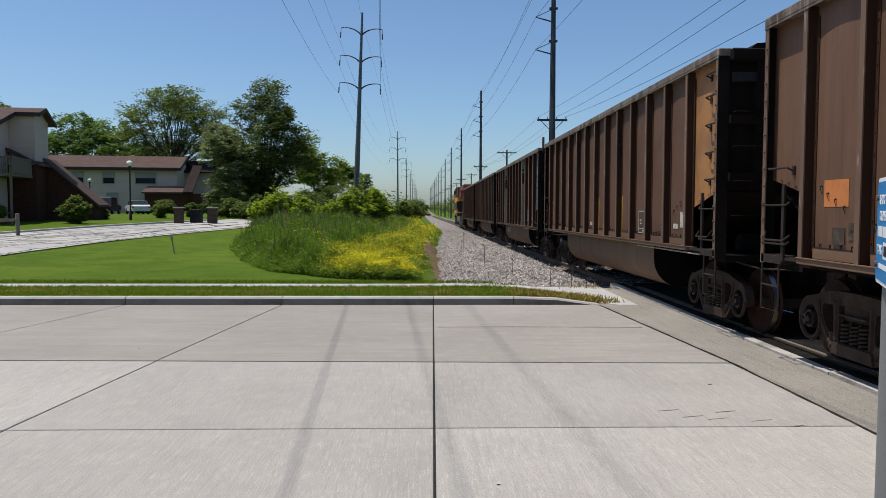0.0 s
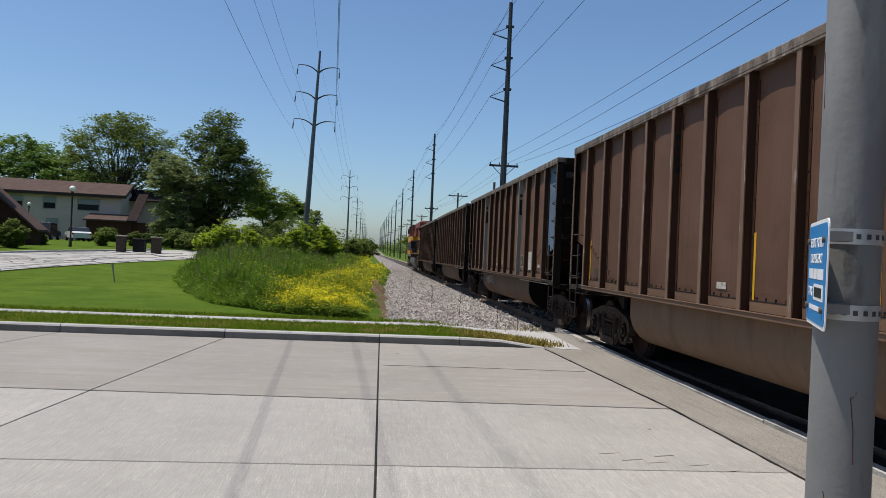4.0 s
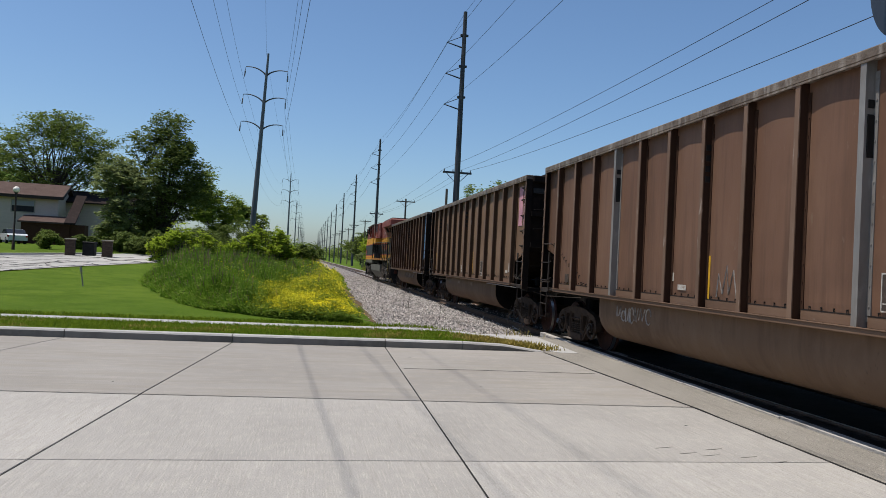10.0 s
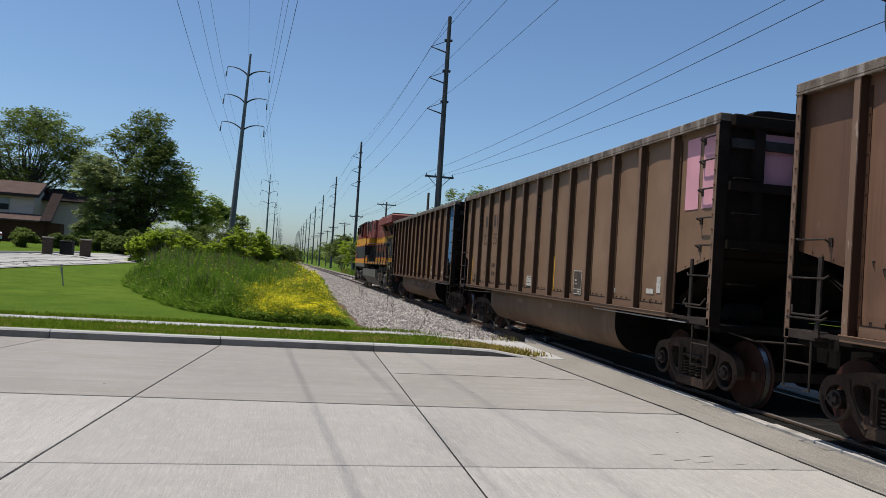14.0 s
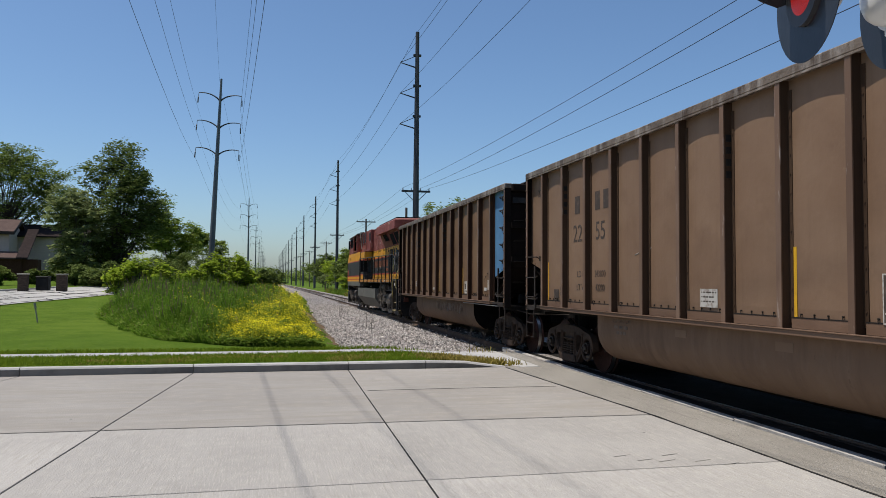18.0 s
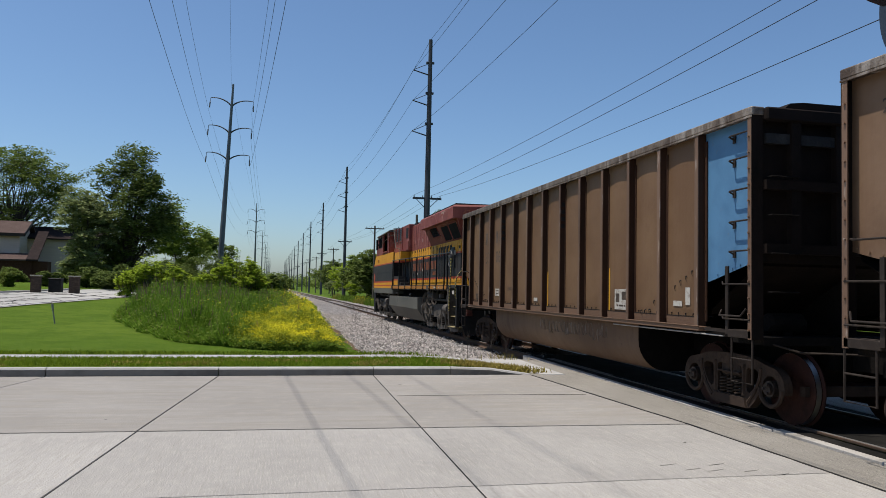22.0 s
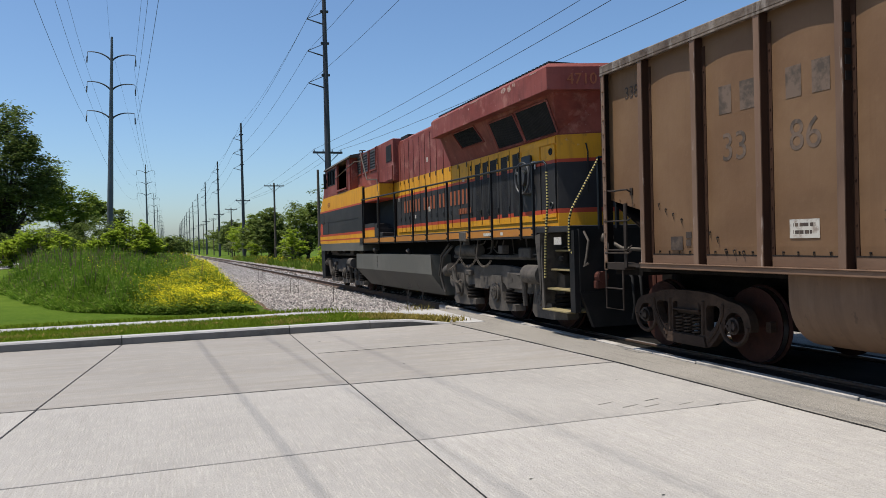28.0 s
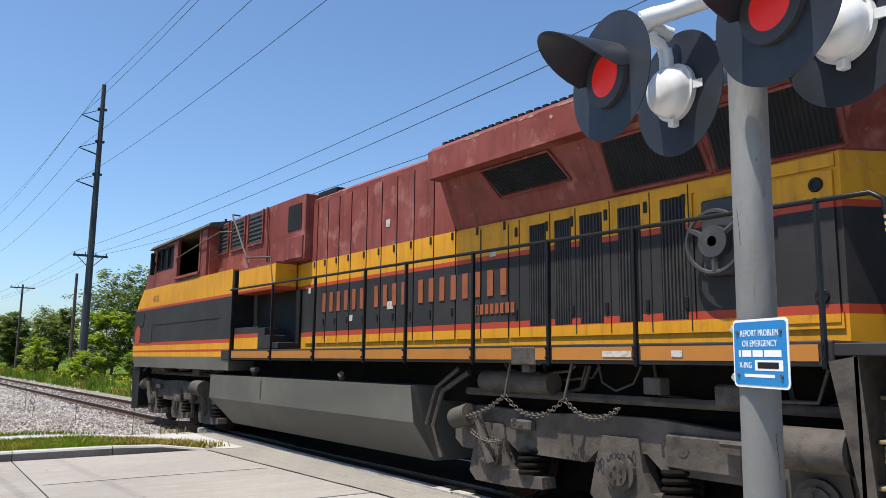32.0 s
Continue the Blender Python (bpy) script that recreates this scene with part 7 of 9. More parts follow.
def flasher(c, way, lit):
    """A lamp: round black plate, hood, red glass in front and a white case behind."""
    d = Vector(way).normalized()
    m = d.to_track_quat("X", "Z").to_matrix().to_4x4()
    m.translation = Vector(c)
    lamp = part("background_disc", Geo().tube([(0, 0, 0), (0.004, 0, 0)], 0.305, 64), DISC_BLACK, signal, "round slate-black lamp plate")
    lamp.matrix_basis = Matrix.Translation((-1.535, -1.80, 0)) @ m
    s = Geo()
    s.tube([(0.005, 0, 0), (0.03, 0, 0), (0.03, 0, 0)], [0.150, 0.150, 0.140], 32, caps=False)
    part("bezel", s, BEZEL, lamp)
    s = Geo()
    rings = []
    for i in range(5):
        a = i / 4 * math.pi / 2 * 0.55
        rings.append([(0.012 + 0.03 * math.cos(a * 1.6), 0.142 * math.sin(a) / math.sin(math.pi / 2 * 0.55) * math.cos(b), 0.142 * math.sin(a) / math.sin(math.pi / 2 * 0.55) * math.sin(b)) for b in [math.tau * j / 28 for j in range(28)]])
    s.loft(rings, caps=False)
    part("lens", s, RED_LIT if lit else RED_LENS, lamp, "lit red lens" if lit else "dark red lens", 60)
    s = Geo()
    n = 22
    inner, outer = [], []
    for i in range(n + 1):
        a = math.radians(2 + 176 * i / n)
        L = 0.03 + 0.34 * max(0, math.sin(a)) ** 0.7
        inner.append([(0.004, 0.153 * math.cos(a), 0.153 * math.sin(a)), (L, 0.162 * math.cos(a), 0.162 * math.sin(a) - 0.02)])
        outer.append([(L, 0.167 * math.cos(a), 0.167 * math.sin(a) - 0.02), (0.004, 0.158 * math.cos(a), 0.158 * math.sin(a))])
    s.loft([a + b for a, b in zip(inner, outer)])
    part("hood", s, DISC_BLACK, lamp, "long black lamp hood", 40)
    s = Geo()
    rings = []
    for x, r in ((-0.004, 0.140), (-0.03, 0.140), (-0.032, 0.125), (-0.07, 0.12), (-0.10, 0.105), (-0.125, 0.075), (-0.135, 0.035)):
        rings.append([(x, r * math.cos(b), r * math.sin(b)) for b in [math.tau * j / 32 for j in range(32)]])
    s.loft(rings)
    s.box(-0.05, -0.005, -0.02, 0.02, -0.17, -0.13, 0.006)
    for q in (-1, 1):
        s.prism([(-0.03, q * 0.13), (-0.005, q * 0.13), (-0.005, q * 0.18)], "z", -0.02, 0.02)
    part("lamp_case", s, WHITE_CAST, lamp, "glossy white lamp case", 40)
    s = Geo()
    s.tube([(-0.06, 0, 0.10), (-0.06, 0, 0.17), (-0.07, 0, 0.21)], 0.035, 12)
    s.tube([(-0.07, 0, 0.20), (-0.09, 0, 0.235), (-0.13, 0, 0.25), (-0.15, 0, 0.285)], 0.028, 12)
    part("elbow", s, WHITE_CAST, lamp, smooth=50)
    return lamp


flasher((1.305, 2.357, 3.04), (-0.972, 0.235, 0.0), True)
flasher((1.251, 1.503, 3.055), (-0.972, 0.235, 0.0), True)
flasher((1.67, 2.251, 3.01), (0.972, -0.235, 0.0), False)
flasher((1.60, 1.41, 3.025), (0.972, -0.235, 0.0), False)
s = Geo()
def rounded(w, h, r):
    return [(qy * (w - r) + r * math.cos(a), qz * (h - r) + r * math.sin(a)) for qy, qz, a0 in ((1, 1, 0), (-1, 1, 90), (-1, -1, 180), (1, -1, 270)) for a in [math.radians(a0 + k * 22.5) for k in range(5)]]
s.prism(rounded(0.176, 0.132, 0.022), "x", 0, 0.003)
sign = part("emergency_sign", s, WHITE_SIGN, signal, "blue railway emergency notice with white rim")
sign.matrix_basis = pose(-0.142, -0.091, 1.762, 0, 0, -25)
s = Geo()
s.prism(rounded(0.166, 0.122, 0.016), "x", -0.0016, 0.0)
part("blue_field", s, BLUE_SIGN, sign)
FACE = Matrix(((0, 0, -1, -0.0022), (-1, 0, 0, 0), (0, 1, 0, 0), (0, 0, 0, 1)))
words("REPORT PROBLEM", 0.030, WHITE_SIGN, sign, FACE @ pose(0, 0.066, 0) @ Matrix.Diagonal((1.0, 1.15, 1, 1)), "lettering", 0.0004)
words("OR EMERGENCY", 0.030, WHITE_SIGN, sign, FACE @ pose(0, 0.026, 0) @ Matrix.Diagonal((1.0, 1.15, 1, 1)), "lettering", 0.0004)
words("X-ING", 0.030, WHITE_SIGN, sign, FACE @ pose(-0.092, -0.058, 0) @ Matrix.Diagonal((1.0, 1.15, 1, 1)), "lettering", 0.0004)
for y0, y1, z0, z1 in ((0.135, 0.122, -0.014, 0.012), (0.112, 0.052, -0.014, 0.012), (0.042, -0.022, -0.014, 0.012), (-0.032, -0.135, -0.014, 0.012), (0.10, -0.09, -0.092, -0.080)):
    s = Geo()
    s.box(-0.0026, -0.0016, y1, y0, z0, z1)
    part("bar", s, WHITE_SIGN, sign)
s = Geo()
s.box(-0.0026, -0.0016, -0.142, 0.03, -0.066, -0.026)
part("plate", s, WHITE_SIGN, sign)
s = Geo()
s.box(-0.0034, -0.0026, -0.118, 0.012, -0.058, -0.034)
part("bar", s, BLACK, sign)
for y in (-0.135, 0.14):
    for z in (-0.085, 0.082):
        s = Geo()
        s.disc((-0.002, y, z), (-1, 0, 0), 0.008, 0.006, 10)
        part("bolt", s, CHAIN, sign)
for z in (-0.085, 0.095):
    s = Geo()
    s.box(0.004, 0.075, -0.02, 0.05, z - 0.012, z + 0.012)
    part("bracket", s, SIGNAL_GREY, sign)

# ------------------------------------------------------------ houses
WALL = material("cream_siding", (0.5467, 0.4379, 0.3724), 0.8, 0, [((0.4686, 0.377, 0.3192), 0.6, 0.45, 0.65, 0.6), ((0.4118, 0.3306, 0.2812), 3, 0.5, 0.7, 0.4, (1, 1, 12))], 0.15, 20, (1, 1, 8))
ROOF = material("brown_shingles", (0.086, 0.058, 0.05), 0.95, 0, [((0.115, 0.08, 0.068), 1.2, 0.42, 0.62, 0.7), ((0.05, 0.034, 0.03), 12, 0.5, 0.65, 0.7), ((0.13, 0.09, 0.078), 9, 0.55, 0.7, 0.5, (0.6, 4, 4))], 0.5, 40, spec=0.1)
BRICK = material("dark_brick", (0.058, 0.026, 0.017), 0.9, 0, [((0.09, 0.045, 0.03), 7, 0.45, 0.6, 0.7), ((0.03, 0.015, 0.011), 9, 0.5, 0.65, 0.6, (1, 1, 4))], 0.4, 30, (1, 1, 3), spec=0.1)
TRIM = material("brown_trim", (0.036, 0.024, 0.0192), 0.7)
BEIGE = material("beige_frame", (0.3, 0.27, 0.217), 0.7)
PANE = material("window_glass", (0.018, 0.02, 0.024), 0.15, 0, spec=0.3)
BLIND = material("window_blind", (0.27, 0.28, 0.29), 0.6)
TIMBER = material("deck_timber", (0.14, 0.108, 0.0805), 0.85, 0, [((0.196, 0.154, 0.119), 4, 0.45, 0.65, 0.7)], 0.3, 20, (1, 1, 6))
CEDAR = material("weathered_timber", (0.168, 0.14, 0.108), 0.9, 0, [((0.231, 0.203, 0.168), 5, 0.45, 0.65, 0.7)], 0.4, 20, (6, 6, 1))


def window(parent, x0, x1, z0, z1, y=0.0, name="window", blind_low=False):
    s = Geo()
    for a, b, c, d in ((x0 - 0.1, x0, z0 - 0.1, z1 + 0.1), (x1, x1 + 0.1, z0 - 0.1, z1 + 0.1), (x0, x1, z0 - 0.1, z0), (x0, x1, z1, z1 + 0.1)):
        s.box(a, b, y - 0.06, y + 0.02, c, d)
    zm = z0 + (z1 - z0) * 0.55
    s.box(x0, x1, y - 0.05, y + 0.0, zm - 0.03, zm + 0.03)
    w = part("window", s, BEIGE, parent)
    s = Geo()
    s.box(x0, x1, y - 0.02, y - 0.004, z0, zm - 0.03)
    part("pane", s, BLIND if blind_low else PANE, w)
    s = Geo()
    s.box(x0, x1, y - 0.025, y - 0.006, zm + 0.03, z1)
    part("blind", s, PANE if blind_low else BLIND, w)


def slab_roof(s, x0, x1, y0, z0, yr, zr, y1, z1, t=0.16):
    """Two sloping slabs that meet at the ridge."""
    s.prism([(y0, z0), (yr, zr), (y1, z1), (y1, z1 + t), (yr, zr + t), (y0, z0 + t)], "x", x0, x1)


def gable(s, x, y0, z0, yr, zr, y1, z1, base, w=0.12):
    s.prism([(y0, base), (y1, base), (y1, z1), (yr, zr), (y0, z0)], "x", x - w, x)


# end house
house = thing("townhouse", "cream two-storey end townhouse with brown shingle roof and balcony", "house", group="townhouses", at=pose(-24.8, 43.8, 1.0, 0, 0, 10))
s = Geo()
s.box(-8.0, 0.0, 0, 0.15, -0.6, 4.86)
s.box(-8.0, -0.12, 8.0, 8.15, -0.6, 6.1)
gable(s, -7.88, 0.15, 4.86, 6.4, 6.84, 8.0, 6.22, -0.6)
gable(s, 0.0, 0.15, 4.86, 6.4, 6.84, 8.0, 6.22, -0.6)
part("wall", s, WALL, house)
s = Geo()
slab_roof(s, -8.5, 0.45, -0.55, 4.72, 6.4, 6.88, 8.6, 6.02)
slab_roof(s, 0.45, 1.85, 4.95, 6.434, 6.4, 6.88, 8.6, 6.02)
roof = part("roof", s, ROOF, house)
s = Geo()
s.box(-8.5, 0.47, -0.6, -0.55, 4.66, 4.9)
s.prism([(-0.58, 4.62), (4.93, 6.34), (4.93, 6.62), (-0.58, 4.92)], "x", 0.45, 0.5)
s.box(0.45, 1.86, 4.89, 4.94, 6.36, 6.6)
s.prism([(4.95, 6.34), (6.4, 6.80), (8.6, 5.94), (8.6, 6.20), (6.4, 7.06), (4.95, 6.61)], "x", 1.852, 1.9)
part("fascia", s, TRIM, house)
for x, y in ((-4.4, 2.2), (-3.9, 2.9), (-3.3, 1.5), (-3.0, 1.7), (-5.2, 1.8), (-2.2, 3.2), (-1.7, 3.4)):
    s = Geo()
    z = 4.88 + (y + 0.55) * 0.311
    s.box(x - 0.14, x + 0.14, y - 0.12, y + 0.12, z - 0.05, z + 0.16, 0.03)
    part("roof_vent", s, BEIGE, roof)
window(house, -7.57, -6.66, 3.60, 4.70)
window(house, -2.80, -1.97, 3.74, 4.60)
window(house, -2.83, -2.0, 1.36, 2.19)
s = Geo()
s.box(-7.0, -3.2, -1.6, 0.0, -0.6, 2.62)
part("brick_store", s, BRICK, house, "dark brick store with a flat cap")
s = Geo()
s.box(-7.12, -3.05, -1.72, 0.0, 2.62, 2.78, 0.02)
part("store_cap", s, TRIM, house)
s = Geo()
s.box(-8.0, 0.0, -0.06, -0.004, -0.6, 0.72)
part("brick_base", s, BRICK, house, "dark brick base course")
s = Geo()
s.tube([(-8.05, -0.05, 4.7), (-8.05, -0.05, 0)], 0.06, 6)
part("downpipe", s, TRIM, house)
s = Geo()
s.box(0.0, 1.5, 0.9, 4.6, 2.45, 2.62)
balc = part("balcony", s, TIMBER, house, "brown timber balcony with slatted rail")
s = Geo()
s.box(1.42, 1.5, 0.9, 4.6, 3.5, 3.6)
s.box(0.0, 1.5, 0.9, 0.98, 3.5, 3.6)
part("top_rail", s, TIMBER, balc)
for i in range(10):
    s = Geo()
    s.box(0.06 + i * 0.145, 0.12 + i * 0.145, 0.9, 0.96, 2.62, 3.5)
    part("baluster", s, TIMBER, balc)
s = Geo()
s.box(1.44, 1.48, 1.0, 4.6, 2.64, 3.5)
part("rail_board", s, TIMBER, balc)
s = Geo()
s.box(1.36, 1.48, 0.92, 1.04, -0.6, 2.45)
part("post", s, TIMBER, balc)
s = Geo()
s.box(0.004, 0.06, 1.3, 2.2, 2.62, 4.5)
part("balcony_door", s, PANE, house)
s = Geo()
s.box(0.004, 0.07, 1.2, 2.1, -0.3, 1.9)
part("entrance_door", s, TRIM, house)
s = Geo()
s.box(0.0, 1.7, 4.7, 6.6, -0.6, 3.3)
part("brick_pier", s, BRICK, house, "dark brick stair tower")
s = Geo()
s.prism([(0.0, 4.35), (1.95, 3.35), (1.95, 3.22), (0.0, 4.22)], "y", 4.5, 6.8)
part("lean_roof", s, ROOF, house)
s = Geo()
s.prism([(5.2, -0.6), (8.0, -0.6), (8.0, 6.22), (6.4, 6.84), (5.2, 6.46)], "x", 0.004, 1.5)
part("wing_wall", s, WALL, house)
s = Geo()
s.box(1.44, 1.53, 5.14, 5.2, 3.3, 6.4)
part("corner_trim", s, WALL, house)
s = Geo()
s.prism([(1.6, 3.6), (4.6, 0.9), (4.6, -0.6), (1.6, -0.6)], "y", 6.9, 9.5)
part("garage", s, BRICK, house)
s = Geo()
s.prism([(1.5, 3.85), (4.9, 0.8), (4.9, 0.65), (1.5, 3.7)], "y", 6.7, 9.7)
part("garage_roof", s, ROOF, house)

# row house with the tall chimney
row = thing("townhouse", "cream row townhouse with a tall sided chimney and timber lean-to", "house", group="townhouses", at=pose(-24.8, 43.8, 1.0, 0, 0, 10) @ pose(-8.2, 2.6, 0))
s = Geo()
s.box(-10.4, 0.0, 0, 0.15, -0.6, 4.75)
s.box(-10.4, 0.0, 8.35, 8.5, -0.6, 4.75)
s.box(-10.4, -10.25, 0.15, 8.35, -0.6, 4.75)
s.box(-0.15, 0.0, 0.15, 8.35, -0.6, 4.75)
part("wall", s, WALL, row)
s = Geo()
slab_roof(s, -10.6, 0.4, -0.55, 4.60, 4.6, 6.1, 9.0, 4.60)
r2 = part("roof", s, ROOF, row)
s = Geo()
s.box(-10.6, 0.4, -0.6, -0.55, 4.55, 4.78)
part("fascia", s, TRIM, row)
for x, y in ((-8.2, 1.2), (-7.4, 1.6), (-7.0, 1.8), (-7.2, 2.8), (-6.6, 2.2), (-0.5, 1.0)):
    s = Geo()
    z = 4.74 + (y + 0.55) * 0.292
    s.box(x - 0.12, x + 0.12, y - 0.1, y + 0.1, z - 0.05, z + 0.15, 0.03)
    part("roof_vent", s, BEIGE, r2)
window(row, -6.95, -6.2, 3.3, 4.3)
window(row, -2.6, -1.65, 3.3, 4.4)
window(row, -2.6, -1.6, 0.9, 1.9)
window(row, -10.2, -9.2, 3.4, 4.3)
s = Geo()
s.box(-5.75, -4.85, -0.6, 0.3, -0.6, 6.75)
ch = part("chimney", s, WALL, row, "tall cream sided chimney")
s = Geo()
s.box(-5.82, -4.78, -0.68, 0.38, 6.75, 6.9)
s.box(-5.45, -5.15, -0.3, 0.0, 6.9, 7.3, 0.05)
part("chimney_cap", s, TRIM, ch)
s = Geo()
s.box(-7.4, -3.1, -2.6, 0.0, -0.6, 2.5)
part("lean_to", s, TIMBER, row, "brown timber lean-to")
s = Geo()
s.prism([(-2.9, 2.45), (0.0, 3.35), (0.0, 3.5), (-2.9, 2.6)], "x", -8.2, -2.9)
part("lean_roof", s, ROOF, row)
s = Geo()
s.box(-0.7, 0.3, -1.3, 0.0, 2.3, 3.5)
part("balcony", s, TIMBER, row, "boarded timber balcony")
for x in (-8.6, 0.05, -0.8):
    s = Geo()
    s.tube([(x, -0.06, 4.6), (x, -0.06, 0)], 0.06, 6)
    part("downpipe", s, TRIM, row)

left = thing("townhouse", "cream gabled townhouse with a wide timber balcony", "house", group="townhouses", at=pose(-24.8, 43.8, 1.0, 0, 0, 10) @ pose(-18.7, 1.0, 0))
s = Geo()
s.box(-9, 0, 0, 9, -0.6, 4.8)
part("wall", s, WALL, left)
s = Geo()
s.prism([(-9.6, 4.7), (-4.5, 6.9), (0.6, 4.7), (0.6, 4.86), (-4.5, 7.08), (-9.6, 4.86)], "y", -0.5, 9.5)
part("roof", s, ROOF, left)
s = Geo()
s.prism([(-9.0, 4.8), (0.0, 4.8), (-4.5, 6.75)], "y", 0.02, 8.9)
part("gable", s, WALL, left)
window(left, -2.2, -1.1, 3.3, 4.3)
s = Geo()
s.box(-6.0, 0.0, -1.6, 0, 2.1, 3.3)
part("balcony", s, TIMBER, left, "wide boarded timber balcony")

# shingles coloured near black for the shade of the trees
DARK_ROOF = material("shaded_shingles", (0.028, 0.021, 0.02), 0.95, 0, [((0.06, 0.043, 0.038), 3, 0.5, 0.7, 0.6)], 0.5, 12, (1, 1, 4), spec=0.05)
far = thing("townhouse", "cream townhouse row with brown roof beyond the parked cars", "house", group="townhouses", at=pose(-28.6, 91, 1.2, 0, 0, 8))
s = Geo()
s.box(-22, 0, 0, 0.2, -0.8, 4.9)
s.box(-22, 0, 8.8, 9, -0.8, 4.9)
gable(s, 0.0, 0.2, 4.85, 4.5, 6.3, 8.8, 4.85, -0.8)
s.box(-22, -21.8, 0.2, 8.8, -0.8, 4.9)
part("wall", s, WALL, far)
s = Geo()
slab_roof(s, -22.4, 0.5, -0.55, 4.75, 4.5, 6.4, 9.6, 4.75)
part("roof", s, ROOF, far)
s = Geo()
s.box(-22.4, 0.5, -0.62, -0.55, 4.6, 4.95)
s.prism([(-0.6, 4.6), (4.5, 6.2), (4.5, 6.6), (-0.6, 5.0)], "x", 0.5, 0.58)
part("fascia", s, TRIM, far)
for a in (-8.2, -4.6, -11.6, -15, -19):
    window(far, a, a + 1.2 if a != -4.6 else a + 2.2, 3.1, 4.3)
for a in (-10.5, -7.8):
    window(far, a, a + 1.1, 0.8, 1.9)
s = Geo()
s.box(-3.0, 1.7, -3.2, 0, -0.8, 1.95)
part("brick_garage", s, BRICK, far, "low dark brick garage")
s = Geo()
s.prism([(-3.5, 1.88), (0.0, 2.6), (0.0, 2.77), (-3.5, 2.05)], "x", -3.3, 1.2)
part("garage_roof", s, ROOF, far)
s = Geo()                                   # lean-to roof that climbs along the gable
s.prism([(-3.5, 1.88), (4.5, 5.3), (4.5, 5.5), (-3.5, 2.08)], "x", 1.2, 2.3)
part("wing_roof", s, DARK_ROOF, far, "steep dark lean-to roof")
s = Geo()
s.box(1.7, 3.2, -3.0, 0.0, -0.8, 1.9)
part("wing_wall", s, BRICK, far)
beside = thing("townhouse", "shaded cream townhouse behind the dark tree", "house", group="townhouses", at=pose(-26.0, 97, 1.2, 0, 0, 8))
s = Geo()
s.box(-6, 4.6, 0, 9, -0.8, 4.7)
part("wall", s, WALL, beside)
s = Geo()
slab_roof(s, -6.4, 5.0, -0.55, 4.6, 4.5, 6.2, 9.6, 4.6)
part("roof", s, DARK_ROOF, beside, "black-brown shingle roof")
window(beside, 1.2, 2.6, 3.0, 4.0)
window(beside, 1.2, 2.6, 0.4, 1.4)

# brick building across the track
SHOP = material("red_brick_wall", (0.208, 0.096, 0.068), 0.85, 0, [((0.272, 0.144, 0.104), 8, 0.45, 0.6, 0.7)], 0.3, 30, (1, 1, 3))
shop = thing("brick_building", "low red brick building with a pale flat roof edge", "building", at=pose(33.2, 28.0, 0, 0, 0, -50))
s = Geo()
s.box(-6, 14, 0, 12, -0.6, 3.0)
part("wall", s, SHOP, shop)
s = Geo()
s.box(-6.3, 14.3, -0.3, 12.3, 3.0, 4.4)
part("roof_band", s, CHORD, shop)
window(shop, -4.5, -3.6, 0.9, 2.2)
window(shop, 4.0, 4.9, 0.9, 2.2)

# ------------------------------------------------------------ street furniture
GLOBE = material("white_lamp_globe", (0.80, 0.76, 0.66), 0.3)
for x, y, h, r in ((-19.1, 51.3, 4.0, 0.2), (-31.1, 73.1, 3.5, 0.17)):
    lampost = thing("street_lamp", "black post lamp with a white globe", "street lamp", group="post lamps", at=pose(x, y, lie(x, y) - 0.03))
    s = Geo()
    s.tube([(0, 0, 0), (0, 0, 0.5), (0, 0, 0.55), (0, 0, h - 0.5)], [0.10, 0.09, 0.055, 0.05], 10)
    part("post", s, TRIM, lampost, smooth=40)
    s = Geo()
    s.tube([(0, 0, h - 0.5), (0, 0, h - 0.38)], [0.06, 0.11], 10)
    part("collar", s, TRIM, lampost)
    s = Geo()
    s.sphere((0, 0, h - 0.2), r, n=16, m=10)
    part("globe", s, GLOBE, lampost, smooth=80)
guard = thing("guard_rail", "weathered timber guard rail on two posts", "guard rail", at=pose(-18.2, 33.7, lie(-18.2, 33.7) - 0.03, 0, 0, 48))
for x in (-0.8, 0.8):
    s = Geo()
    s.box(x - 0.07, x + 0.07, -0.07, 0.07, -0.2, 1.05, 0.02)
    part("post", s, CEDAR, guard)
s = Geo()
s.box(-0.73, 0.73, -0.04, 0.04, 0.70, 0.82, 0.01)
part("rail", s, CEDAR, guard)
board = thing("notice_board", "small white notice on a thin post", "sign", at=pose(-18.6, 32.4, lie(-18.6, 32.4) - 0.03, 0, 0, 25))
s = Geo()
s.tube([(0, 0.02, -0.2), (0, 0.02, 1.55)], 0.03, 6)
part("post", s, CEDAR, board)
s = Geo()
s.box(-0.15, 0.15, -0.012, 0.0, 0.76, 1.55, 0.004)
pl = part("plate", s, WHITE_SIGN, board)
for z, w in ((1.40, 0.09), (1.30, 0.07), (1.08, 0.08), (0.92, 0.05)):
    s = Geo()
    s.box(-w, w, -0.016, -0.0125, z, z + 0.04)
    part("bar", s, BLUE_SIGN, pl)
stake = thing("marker_stake", "slim pale marker stake in the lawn", "stake", at=pose(-8.0, 25.7, lie(-8.0, 25.7) - 0.03, 4, -8, 0))
s = Geo()
s.tube([(0, 0, -0.1), (0, 0, 0.45), (0, 0, 0.5), (0, 0, 0.66)], [0.022, 0.022, 0.04, 0.036], 8)
part("stake_body", s, BEIGE, stake)
